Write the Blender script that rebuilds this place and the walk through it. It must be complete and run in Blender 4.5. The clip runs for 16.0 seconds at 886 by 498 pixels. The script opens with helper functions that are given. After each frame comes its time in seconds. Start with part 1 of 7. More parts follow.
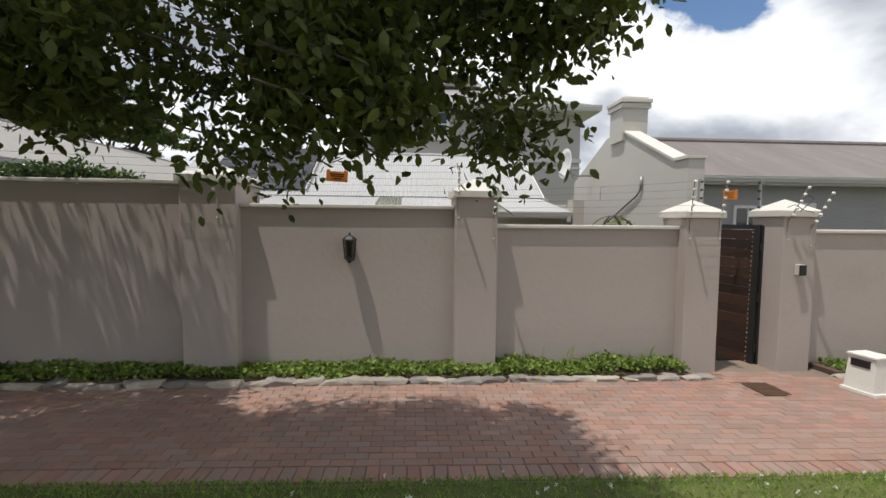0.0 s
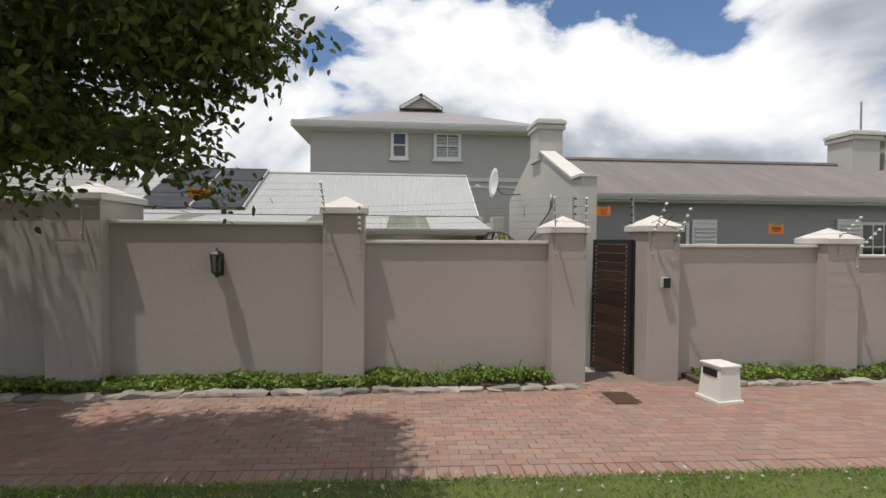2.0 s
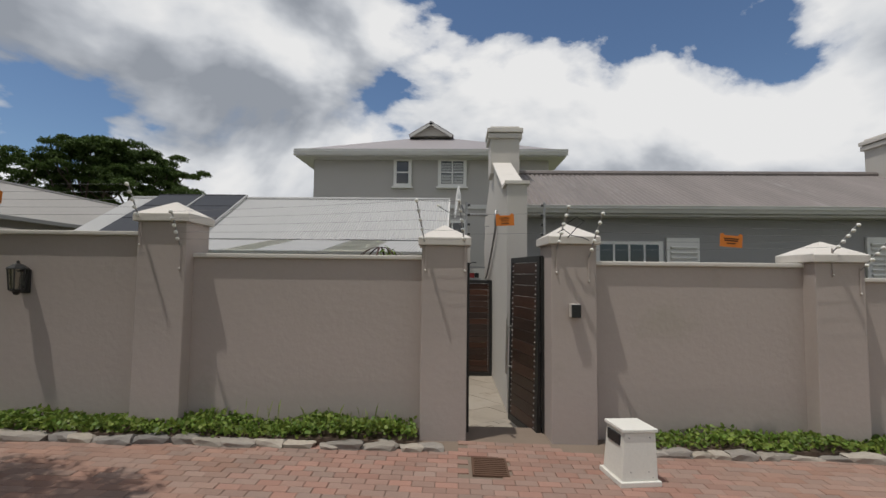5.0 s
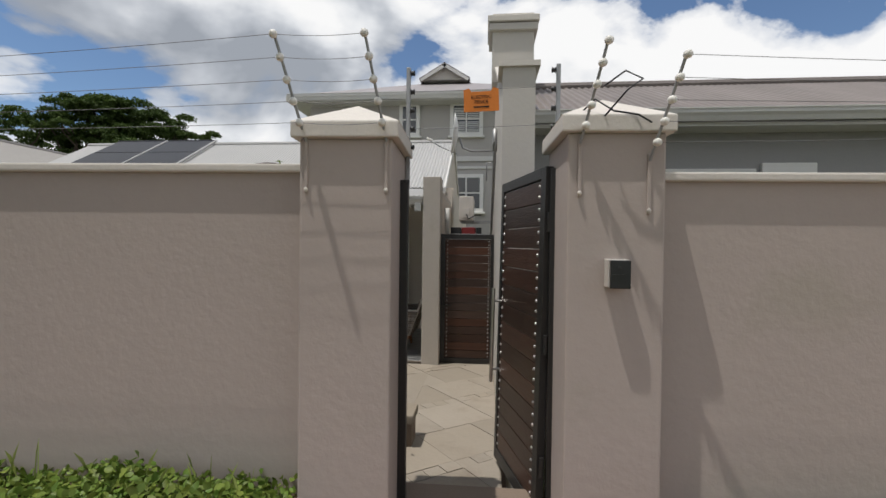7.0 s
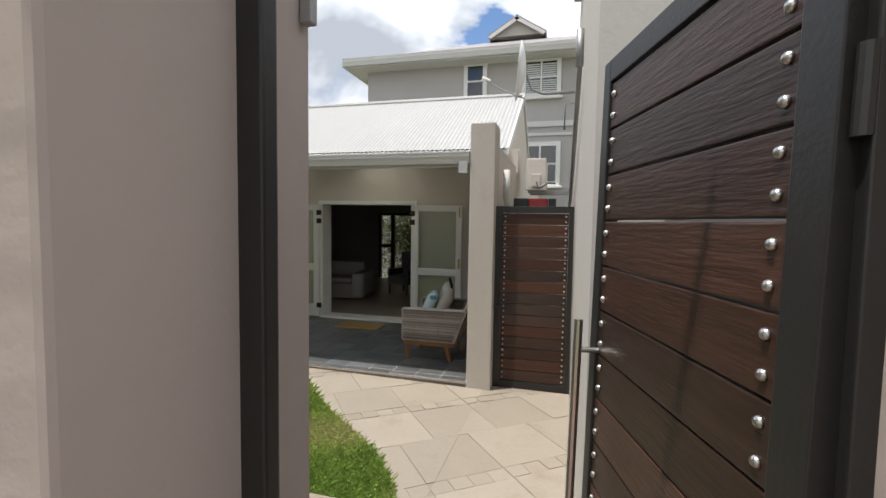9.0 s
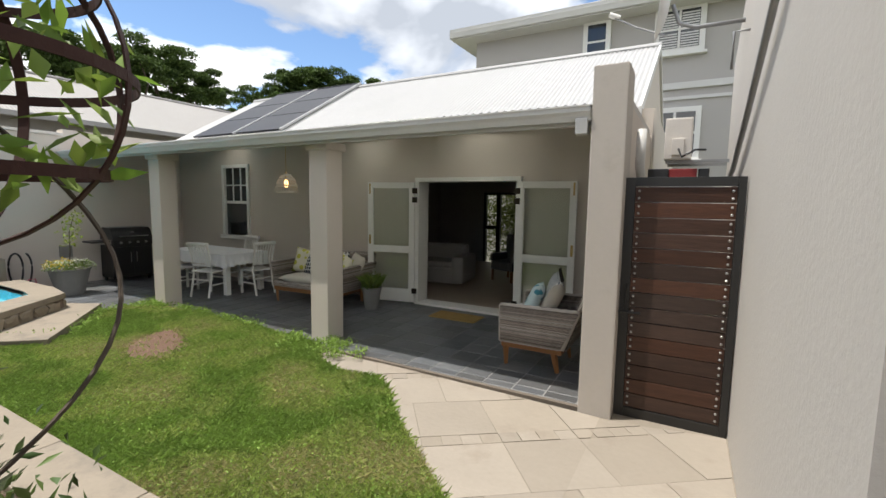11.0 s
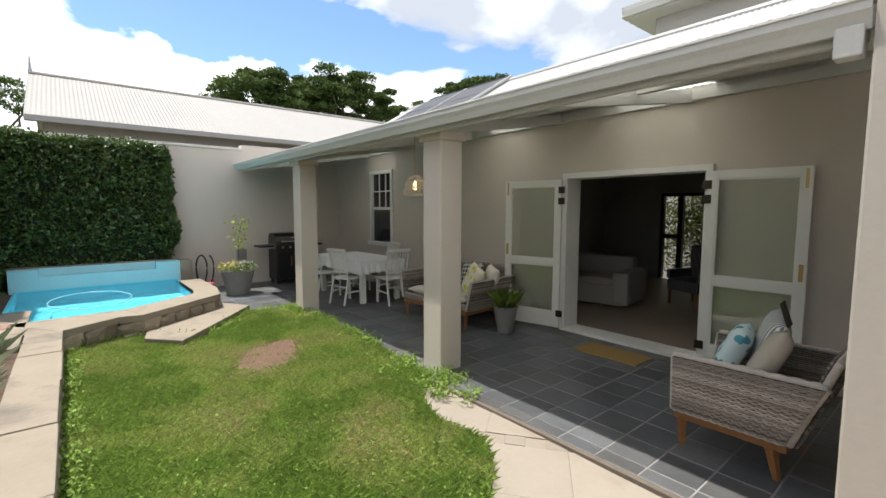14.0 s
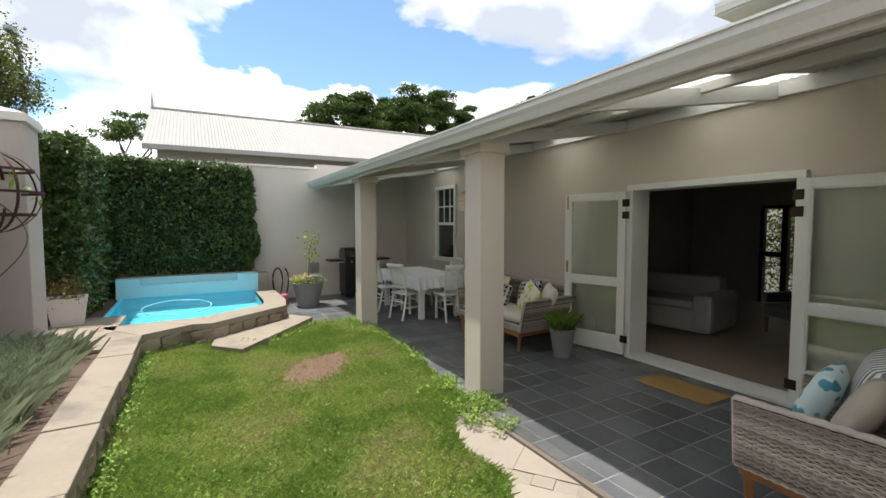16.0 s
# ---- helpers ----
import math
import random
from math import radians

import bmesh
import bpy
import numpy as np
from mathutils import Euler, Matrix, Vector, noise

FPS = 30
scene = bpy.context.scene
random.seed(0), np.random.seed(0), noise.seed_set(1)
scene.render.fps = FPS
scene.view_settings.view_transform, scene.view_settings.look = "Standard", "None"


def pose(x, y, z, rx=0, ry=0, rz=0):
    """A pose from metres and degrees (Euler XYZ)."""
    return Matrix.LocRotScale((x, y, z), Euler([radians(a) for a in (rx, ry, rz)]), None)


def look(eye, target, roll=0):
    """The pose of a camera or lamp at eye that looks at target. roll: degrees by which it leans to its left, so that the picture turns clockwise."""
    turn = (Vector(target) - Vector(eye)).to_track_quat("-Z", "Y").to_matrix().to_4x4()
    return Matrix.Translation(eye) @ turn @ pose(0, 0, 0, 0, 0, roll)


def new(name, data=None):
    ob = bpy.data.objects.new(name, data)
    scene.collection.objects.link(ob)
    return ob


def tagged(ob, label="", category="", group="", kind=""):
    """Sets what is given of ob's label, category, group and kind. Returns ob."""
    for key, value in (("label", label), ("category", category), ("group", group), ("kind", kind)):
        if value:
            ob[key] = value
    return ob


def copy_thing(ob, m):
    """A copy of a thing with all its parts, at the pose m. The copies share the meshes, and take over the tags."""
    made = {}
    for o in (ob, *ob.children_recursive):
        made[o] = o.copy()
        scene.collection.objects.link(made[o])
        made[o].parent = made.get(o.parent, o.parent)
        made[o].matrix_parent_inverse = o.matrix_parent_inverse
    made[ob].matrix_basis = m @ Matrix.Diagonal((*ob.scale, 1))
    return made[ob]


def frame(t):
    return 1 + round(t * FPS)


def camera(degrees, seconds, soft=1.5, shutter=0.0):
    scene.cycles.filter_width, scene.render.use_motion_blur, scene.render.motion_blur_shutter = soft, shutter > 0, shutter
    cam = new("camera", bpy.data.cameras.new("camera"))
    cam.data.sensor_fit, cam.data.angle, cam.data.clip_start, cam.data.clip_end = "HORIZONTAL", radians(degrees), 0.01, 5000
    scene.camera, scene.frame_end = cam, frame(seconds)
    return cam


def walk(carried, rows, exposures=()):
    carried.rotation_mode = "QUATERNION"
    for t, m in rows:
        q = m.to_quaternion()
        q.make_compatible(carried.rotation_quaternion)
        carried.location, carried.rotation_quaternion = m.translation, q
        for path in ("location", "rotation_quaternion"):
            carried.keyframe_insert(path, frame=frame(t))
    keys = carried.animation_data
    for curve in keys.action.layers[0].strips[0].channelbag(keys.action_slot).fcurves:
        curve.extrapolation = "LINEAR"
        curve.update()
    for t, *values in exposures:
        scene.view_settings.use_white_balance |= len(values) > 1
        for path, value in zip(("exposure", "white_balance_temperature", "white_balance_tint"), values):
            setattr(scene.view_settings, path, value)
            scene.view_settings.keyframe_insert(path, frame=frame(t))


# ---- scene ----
cam = camera(89.6, 16.0)
METRES, EYE, TILT, LEAN, TURN = 12.4, 2.3, 0.0, 0.0, -7.9
PATH = [
    (0, (0.745, -0.08, 2.332), (0.89, 1.911, 2.206), 0.5),
    (0.5, (1.046, -0.187, 2.293), (1.208, 1.803, 2.18), 0.5),
    (1, (1.464, -0.304, 2.298), (1.633, 1.686, 2.195), 0.5),
    (1.5, (1.878, -0.371, 2.293), (2.056, 1.619, 2.212), 0.4),
    (2, (2.368, -0.418, 2.282), (2.549, 1.574, 2.245), 0.3),
    (2.5, (2.831, -0.416, 2.259), (3.009, 1.576, 2.275), 0.3),
    (3, (3.361, -0.375, 2.248), (3.509, 1.618, 2.321), 0.4),
    (3.5, (3.79, -0.285, 2.222), (3.898, 1.708, 2.35), 0.7),
    (3.7, (3.945, -0.233, 2.21), (4.036, 1.759, 2.359), 1.0),
    (6, (5.288, 1.925, 1.907), (5.147, 3.919, 1.976), 0.2),
    (6.5, (5.381, 2.579, 1.85), (5.228, 4.573, 1.879), 0.7),
    (7, (5.5, 3.355, 1.836), (5.31, 5.346, 1.811), 0.7),
    (7.5, (5.522, 3.953, 1.8), (5.29, 5.939, 1.765), 0.6),
    (8, (5.561, 4.472, 1.779), (5.247, 6.447, 1.726), 0.7),
    (8.5, (5.552, 4.959, 1.76), (5.155, 6.918, 1.684), 0.7),
    (9, (5.506, 5.403, 1.795), (4.994, 7.333, 1.675), 0.9),
    (11.3, (5.222, 6.479, 1.741), (4.201, 8.185, 1.53), 0.7),
    (11.5, (5.178, 6.57, 1.731), (4.116, 8.252, 1.525), 0.6),
    (12, (5.081, 6.779, 1.738), (3.917, 8.392, 1.535), 0.5),
    (12.5, (4.976, 6.976, 1.72), (3.718, 8.518, 1.521), 0.4),
    (13, (4.885, 7.213, 1.702), (3.524, 8.665, 1.507), 0.4),
    (13.5, (4.88, 7.398, 1.699), (3.431, 8.763, 1.507), 0.1),
    (14, (4.862, 7.582, 1.686), (3.331, 8.857, 1.504), 0.1),
    (14.5, (4.866, 7.739, 1.672), (3.268, 8.93, 1.506), 0.0),
    (15, (4.887, 7.889, 1.662), (3.224, 8.991, 1.516), -0.0),
    (15.5, (4.921, 7.985, 1.675), (3.212, 9.015, 1.546), -0.1),
    (16, (4.957, 8.054, 1.685), (3.209, 9.021, 1.571), -0.1),
]
EXPOSURE = [(0.0, 0.2), (1.0, 0.2), (2.0, 0.02), (3.0, -0.28), (3.7, -0.38), (6.0, -0.25), (7.0, -0.1), (8.0, 0.08), (9.0, 0.62), (11.3, 0.8), (12.5, 0.92), (16.0, 1.06)]
walk(cam, [(t, look(eye, target, roll)) for t, eye, target, roll in PATH], EXPOSURE)

# ---- world, sun, exposure ----
scene.view_settings.exposure = 0.0
SUN_DIR = Vector((0.25, 0.16, -1.0)).normalized()
world = bpy.data.worlds.new("sky")
scene.world = world
world.use_nodes = True
wn, wl = world.node_tree.nodes, world.node_tree.links
wn.clear()
w_out = wn.new("ShaderNodeOutputWorld")
sky = wn.new("ShaderNodeTexSky")
sky.sky_type, sky.sun_disc = "NISHITA", False
sky.air_density, sky.dust_density, sky.ozone_density = 1.0, 0.15, 4.5
sky.sun_elevation, sky.sun_rotation = radians(73.5), radians(237)
bg_sky = wn.new("ShaderNodeBackground")
bg_sky.inputs["Strength"].default_value = 0.11
wl.new(sky.outputs[0], bg_sky.inputs["Color"])
tc = wn.new("ShaderNodeTexCoord")
sep = wn.new("ShaderNodeSeparateXYZ")
wl.new(tc.outputs["Generated"], sep.inputs[0])


def wmath(op, a, b):
    n = wn.new("ShaderNodeMath")
    n.operation = op
    for k, v in ((0, a), (1, b)):
        if isinstance(v, (int, float)):
            n.inputs[k].default_value = v
        else:
            wl.new(v, n.inputs[k])
    return n.outputs[0]


comb = wn.new("ShaderNodeCombineXYZ")
wl.new(sep.outputs[0], comb.inputs[0])
wl.new(sep.outputs[1], comb.inputs[1])
wl.new(wmath("MULTIPLY", sep.outputs[2], 1.7), comb.inputs[2])


def wnoise(scale, detail, rough, shift, twist=0.0):
    mp = wn.new("ShaderNodeMapping")
    mp.inputs["Location"].default_value = shift
    wl.new(comb.outputs[0], mp.inputs[0])
    n = wn.new("ShaderNodeTexNoise")
    n.inputs["Scale"].default_value, n.inputs["Detail"].default_value, n.inputs["Roughness"].default_value = scale, detail, rough
    n.inputs["Distortion"].default_value = twist
    wl.new(mp.outputs[0], n.inputs["Vector"])
    return n.outputs["Fac"]


def wramp(fac, stops):
    r = wn.new("ShaderNodeValToRGB")
    while len(r.color_ramp.elements) < len(stops):
        r.color_ramp.elements.new(0.5)
    for e, (p, c) in zip(r.color_ramp.elements, stops):
        e.position, e.color = p, (*c, 1)
    wl.new(fac, r.inputs[0])
    return r.outputs[0]


CLOUD = (1.3, 4.2, 0.6)
puff = wnoise(2.1, 12, 0.52, CLOUD, 0.25)
above = wnoise(2.1, 5, 0.50, (CLOUD[0], CLOUD[1], CLOUD[2] + 0.16), 0.25)
broad = wnoise(1.0, 2, 0.5, (CLOUD[0] + 3, CLOUD[1], CLOUD[2]))
dens = wmath("ADD", puff, wmath("MULTIPLY", wmath("SUBTRACT", broad, 0.5), 0.35))
cloud_mask = wramp(dens, [(0.422, (0, 0, 0)), (0.446, (0.72, 0.72, 0.72)), (0.485, (1, 1, 1))])
# lit tops, grey bellies: how much cloud lies above each place
lit = wmath("ADD", wmath("MULTIPLY", wmath("SUBTRACT", puff, above), 2.0), wmath("SUBTRACT", 1.0, wmath("MULTIPLY", above, 1.0)))
cloud_shade = wramp(lit, [(0.18, (0.36, 0.39, 0.44)), (0.38, (0.56, 0.59, 0.64)), (0.55, (0.82, 0.84, 0.87)), (0.74, (1.0, 1.0, 1.0))])
bg_cloud = wn.new("ShaderNodeBackground")
bg_cloud.inputs["Strength"].default_value = 1.02
wl.new(cloud_shade, bg_cloud.inputs["Color"])
mixw = wn.new("ShaderNodeMixShader")
wl.new(cloud_mask, mixw.inputs[0])
wl.new(bg_sky.outputs[0], mixw.inputs[1])
wl.new(bg_cloud.outputs[0], mixw.inputs[2])
wl.new(mixw.outputs[0], w_out.inputs[0])

sun = new("sun", bpy.data.lights.new("sun", "SUN"))
sun.data.energy, sun.data.angle, sun.data.color = 3.35, radians(0.6), (1.0, 0.96, 0.9)
sun.matrix_world = look((0, 0, 30), Vector((0, 0, 30)) + SUN_DIR)

# ---- materials ----


def mat(name, base, rough=0.8, metal=0.0, var=0.12, vscale=3.0, fine=60.0, bump=0.15, fvar=0.08, tint=None, island=0.0, obj=0.0,
        stretch=(1, 1, 1), spec=0.3, stain=None, translucent=0.0):
    """Two-scale noise material: broad colour drift, fine grain and bump; island/obj vary pieces."""
    m = bpy.data.materials.new(name)
    m.use_nodes = True
    n, l = m.node_tree.nodes, m.node_tree.links
    b = n["Principled BSDF"]
    b.inputs["Roughness"].default_value, b.inputs["Metallic"].default_value = rough, metal
    b.inputs["Specular IOR Level"].default_value = spec
    co = n.new("ShaderNodeTexCoord")
    geo = n.new("ShaderNodeNewGeometry")
    mp = n.new("ShaderNodeMapping")
    mp.inputs["Scale"].default_value = stretch
    l.new(geo.outputs["Position"] if not obj < 0 else co.outputs["Object"], mp.inputs[0])

    def nz(scale, detail, rough_):
        t = n.new("ShaderNodeTexNoise")
        t.inputs["Scale"].default_value, t.inputs["Detail"].default_value, t.inputs["Roughness"].default_value = scale, detail, rough_
        l.new(mp.outputs[0], t.inputs["Vector"])
        return t.outputs["Fac"]

    def mth(op, a, bb):
        t = n.new("ShaderNodeMath")
        t.operation = op
        for k, v in ((0, a), (1, bb)):
            if isinstance(v, (int, float)):
                t.inputs[k].default_value = v
            else:
                l.new(v, t.inputs[k])
        return t.outputs[0]

    big, small = nz(vscale, 5, 0.6), nz(fine, 4, 0.6)
    val = mth("ADD", mth("MULTIPLY", mth("SUBTRACT", big, 0.5), 2 * var), mth("MULTIPLY", mth("SUBTRACT", small, 0.5), 2 * fvar))
    val = mth("ADD", val, 1.0)
    if island:
        val = mth("MULTIPLY", val, mth("ADD", mth("MULTIPLY", mth("SUBTRACT", geo.outputs["Random Per Island"], 0.5), 2 * island), 1.0))
    if obj > 0:
        oi = n.new("ShaderNodeObjectInfo")
        val = mth("MULTIPLY", val, mth("ADD", mth("MULTIPLY", mth("SUBTRACT", oi.outputs["Random"], 0.5), 2 * obj), 1.0))
    rgb = n.new("ShaderNodeRGB")
    rgb.outputs[0].default_value = (*base, 1)
    col = rgb.outputs[0]
    if tint:
        mx = n.new("ShaderNodeMix")
        mx.data_type = "RGBA"
        if obj > 0:
            src = oi.outputs["Random"]
            src = mth("FRACT", mth("MULTIPLY", src, 7.31), 0.0)
        elif island:
            src = mth("FRACT", mth("MULTIPLY", geo.outputs["Random Per Island"], 7.31), 0.0)
        else:
            src = mth("MULTIPLY", mth("SUBTRACT", nz(vscale * 1.7, 4, 0.6), 0.35), 3.0)
            src = mth("MINIMUM", mth("MAXIMUM", src, 0.0), 1.0)
        l.new(src, mx.inputs[0])
        l.new(col, mx.inputs[6])
        mx.inputs[7].default_value = (*tint, 1)
        col = mx.outputs[2]
    if stain:
        mx = n.new("ShaderNodeMix")
        mx.data_type = "RGBA"
        s = mth("MULTIPLY", mth("SUBTRACT", nz(stain[1], 6, 0.65), stain[2]), 5.0)
        l.new(mth("MINIMUM", mth("MAXIMUM", s, 0.0), 1.0), mx.inputs[0])
        l.new(col, mx.inputs[6])
        mx.inputs[7].default_value = (*stain[0], 1)
        col = mx.outputs[2]
    sc = n.new("ShaderNodeVectorMath")
    sc.operation = "SCALE"
    l.new(col, sc.inputs[0])
    l.new(val, sc.inputs["Scale"])
    l.new(sc.outputs[0], b.inputs["Base Color"])
    if bump:
        bp = n.new("ShaderNodeBump")
        bp.inputs["Strength"].default_value, bp.inputs["Distance"].default_value = bump, 0.01
        l.new(mth("ADD", small, mth("MULTIPLY", big, 0.8)), bp.inputs["Height"])
        l.new(bp.outputs[0], b.inputs["Normal"])
    if translucent:
        tr = n.new("ShaderNodeBsdfTranslucent")
        l.new(sc.outputs[0], tr.inputs[0])
        ms = n.new("ShaderNodeMixShader")
        ms.inputs[0].default_value = translucent
        l.new(b.outputs[0], ms.inputs[1])
        l.new(tr.outputs[0], ms.inputs[2])
        l.new(ms.outputs[0], n["Material Output"].inputs[0])
    return m


def glass(name, tint=(0.9, 0.95, 0.93), rough=0.02, clear=(0.93, 0.96, 0.93)):
    """Thin clear pane: see-through with a mirror sheen that grows at grazing angles."""
    m = bpy.data.materials.new(name)
    m.use_nodes = True
    t = m.node_tree
    t.nodes.remove(t.nodes["Principled BSDF"])
    see, gl, fr, pw, mx = (t.nodes.new(k) for k in ("ShaderNodeBsdfTransparent", "ShaderNodeBsdfGlossy", "ShaderNodeLayerWeight", "ShaderNodeMath", "ShaderNodeMixShader"))
    see.inputs[0].default_value = (*clear, 1)
    gl.inputs[0].default_value = (*tint, 1)
    gl.inputs["Roughness"].default_value = rough
    fr.inputs["Blend"].default_value = 0.3
    pw.operation = "MULTIPLY_ADD"
    pw.inputs[1].default_value, pw.inputs[2].default_value = 0.5, 0.03
    t.links.new(fr.outputs["Facing"], pw.inputs[0])
    t.links.new(pw.outputs[0], mx.inputs[0])
    t.links.new(see.outputs[0], mx.inputs[1])
    t.links.new(gl.outputs[0], mx.inputs[2])
    t.links.new(mx.outputs[0], t.nodes["Material Output"].inputs[0])
    return m


PLASTER = mat("plaster_greige", (0.41, 0.352, 0.318), 0.9, var=0.05, vscale=0.9, fine=15, bump=0.3, fvar=0.03, stain=((0.36, 0.32, 0.27), 1.1, 0.6))
PLASTER_IN = mat("plaster_house", (0.575, 0.515, 0.45), 0.9, var=0.04, vscale=0.8, fine=40, bump=0.15, fvar=0.02)
PLASTER_GREY = mat("plaster_grey", (0.33, 0.325, 0.315), 0.9, var=0.04, vscale=0.6, fine=30, bump=0.15, fvar=0.02)
PLASTER_TALL = mat("plaster_tall_house", (0.43, 0.41, 0.385), 0.9, var=0.04, vscale=0.6, fine=30, bump=0.1, fvar=0.02)
PLASTER_LIGHT = mat("plaster_light", (0.52, 0.49, 0.45), 0.85, var=0.05, vscale=1.2, fine=30, bump=0.2, fvar=0.03)
PLASTER_PIER = mat("plaster_pier", (0.45, 0.41, 0.365), 0.88, var=0.06, vscale=1.6, fine=20, bump=0.12, fvar=0.04, stain=((0.37, 0.33, 0.28), 1.8, 0.6))
CAPWHITE = mat("cap_paint", (0.62, 0.58, 0.53), 0.8, var=0.07, vscale=2.5, fine=40, bump=0.2, stain=((0.45, 0.41, 0.36), 3.0, 0.62))
WHITE = mat("white_paint", (0.74, 0.73, 0.69), 0.45, var=0.03, vscale=2, fine=60, bump=0.05, fvar=0.02)
WHITE_TRIM = mat("white_trim", (0.60, 0.59, 0.565), 0.5, var=0.05, vscale=1.5, fine=50, bump=0.05)
ROOF_WHITE = mat("roof_white_sheet", (0.41, 0.405, 0.395), 0.45, var=0.08, vscale=0.7, fine=15, bump=0.03, stain=((0.42, 0.40, 0.37), 1.0, 0.62))
ROOF_GREY = mat("roof_grey_sheet", (0.20, 0.175, 0.165), 0.55, var=0.3, vscale=0.7, fine=9, bump=0.05, fvar=0.14, stretch=(2.4, 0.35, 0.35), stain=((0.36, 0.34, 0.33), 0.6, 0.60))
ROOF_MAUVE = mat("roof_mauve_sheet", (0.30, 0.275, 0.28), 0.55, var=0.06, vscale=0.4, fine=6, bump=0.05)
ROOF_OLD = mat("roof_old_sheet", (0.30, 0.285, 0.265), 0.6, var=0.1, vscale=0.5, fine=8, bump=0.05)
SOLAR = mat("solar_collector", (0.022, 0.023, 0.027), 0.45, var=0.2, vscale=2, fine=40, bump=0.1)
BLACKSTEEL = mat("black_steel", (0.018, 0.017, 0.016), 0.45, var=0.2, vscale=5, fine=80, bump=0.1, spec=0.5)
BLACKPLASTIC = mat("black_plastic", (0.014, 0.014, 0.015), 0.35, var=0.1, vscale=8, fine=90, bump=0.05, spec=0.5)
GATEWOOD = mat("gate_wood", (0.048, 0.021, 0.013), 0.4, var=0.6, vscale=1.1, fine=4.5, bump=0.25, fvar=0.5, obj=0.3, tint=(0.026, 0.014, 0.010), stretch=(2.2, 2.2, 26), spec=0.45)
GATEWOOD_Y = mat("gate_wood_weathered", (0.070, 0.028, 0.015), 0.5, var=0.6, vscale=1.1, fine=4.5, bump=0.25, fvar=0.45, obj=0.35, tint=(0.042, 0.027, 0.021), stretch=(2.2, 2.2, 26), spec=0.35)
STEEL = mat("brushed_steel", (0.55, 0.54, 0.52), 0.3, 1.0, var=0.05, fine=120, bump=0.05)
GALV = mat("galvanised_steel", (0.33, 0.33, 0.33), 0.5, 0.7, var=0.15, fine=40, bump=0.1)
WIRE = mat("fence_wire", (0.16, 0.16, 0.16), 0.5, 0.5, bump=0)
INSUL = mat("white_insulator", (0.75, 0.73, 0.68), 0.4, var=0.05, bump=0)
BRICK = mat("paver_brick", (0.31, 0.175, 0.135), 0.92, var=0.16, vscale=1.1, fine=70, bump=0.35, fvar=0.12, obj=0.12, tint=(0.27, 0.195, 0.16), spec=0.2)
BRICK_FAR = mat("paver_brick_joined", (0.30, 0.18, 0.135), 0.92, var=0.16, vscale=1.1, fine=70, bump=0.35, fvar=0.12, island=0.12, tint=(0.27, 0.195, 0.16), spec=0.2)
MORTAR = mat("joint_sand", (0.20, 0.155, 0.12), 0.95, var=0.15, vscale=3, fine=80, bump=0.3)
STONE = mat("edging_stone", (0.40, 0.35, 0.285), 0.9, var=0.25, vscale=4, fine=30, bump=0.6, fvar=0.15, obj=0.2, tint=(0.20, 0.185, 0.17))
FLAG = mat("sandstone_flag", (0.30, 0.262, 0.215), 0.85, var=0.12, vscale=1.6, fine=24, bump=0.3, fvar=0.06, obj=0.08, tint=(0.285, 0.245, 0.195), stain=((0.235, 0.195, 0.155), 1.8, 0.56))
COPING = mat("sandstone_coping", (0.27, 0.228, 0.175), 0.85, var=0.16, vscale=2.5, fine=30, bump=0.35, fvar=0.07, stain=((0.16, 0.14, 0.115), 2.0, 0.50))
RUBBLE = mat("rubble_stone", (0.27, 0.225, 0.165), 0.92, var=0.25, vscale=4, fine=30, bump=0.6, fvar=0.12, obj=0.22)
SLATE = mat("slate_tile", (0.105, 0.112, 0.12), 0.36, var=0.25, vscale=3.2, fine=26, bump=0.45, fvar=0.15, obj=0.3, tint=(0.10, 0.10, 0.098), spec=0.5, stain=((0.14, 0.135, 0.125), 1.3, 0.62))
GROUT = mat("tile_grout", (0.27, 0.265, 0.255), 0.9, var=0.2, vscale=2, fine=60, bump=0.2)
SOIL = mat("soil", (0.10, 0.07, 0.05), 0.95, var=0.3, vscale=5, fine=50, bump=0.8, fvar=0.2)
LAWN_SOIL = mat("lawn_base", (0.10, 0.11, 0.035), 0.95, var=0.3, vscale=2.2, fine=60, bump=0.6, fvar=0.2, stain=((0.19, 0.125, 0.085), 0.9, 0.66))
GROUND = mat("far_ground", (0.14, 0.15, 0.08), 0.95, var=0.3, vscale=0.2, fine=4, bump=0.2)
BLADE = mat("grass_blade", (0.31, 0.40, 0.085), 0.75, var=0.25, vscale=1.1, fine=6, bump=0, island=0.4, tint=(0.35, 0.40, 0.13), translucent=0.35)
BLADE_DRY = mat("dry_grass_blade", (0.40, 0.36, 0.15), 0.8, var=0.25, vscale=1.1, fine=6, bump=0, island=0.35, tint=(0.46, 0.43, 0.21), translucent=0.3)
BLADE_DEEP = mat("clover_blade", (0.19, 0.295, 0.05), 0.75, var=0.25, vscale=1.1, fine=6, bump=0, island=0.4, tint=(0.25, 0.36, 0.08), translucent=0.35)
TREE_LEAF = mat("street_tree_leaf", (0.06, 0.08, 0.02), 0.5, var=0.3, vscale=0.8, fine=5, bump=0, island=0.35, tint=(0.13, 0.15, 0.032), translucent=0.4, spec=0.3)
HEDGE_LEAF = mat("hedge_leaf", (0.045, 0.085, 0.02), 0.33, var=0.35, vscale=1.4, fine=5, bump=0, island=0.5, tint=(0.10, 0.15, 0.035), translucent=0.2, spec=0.55)
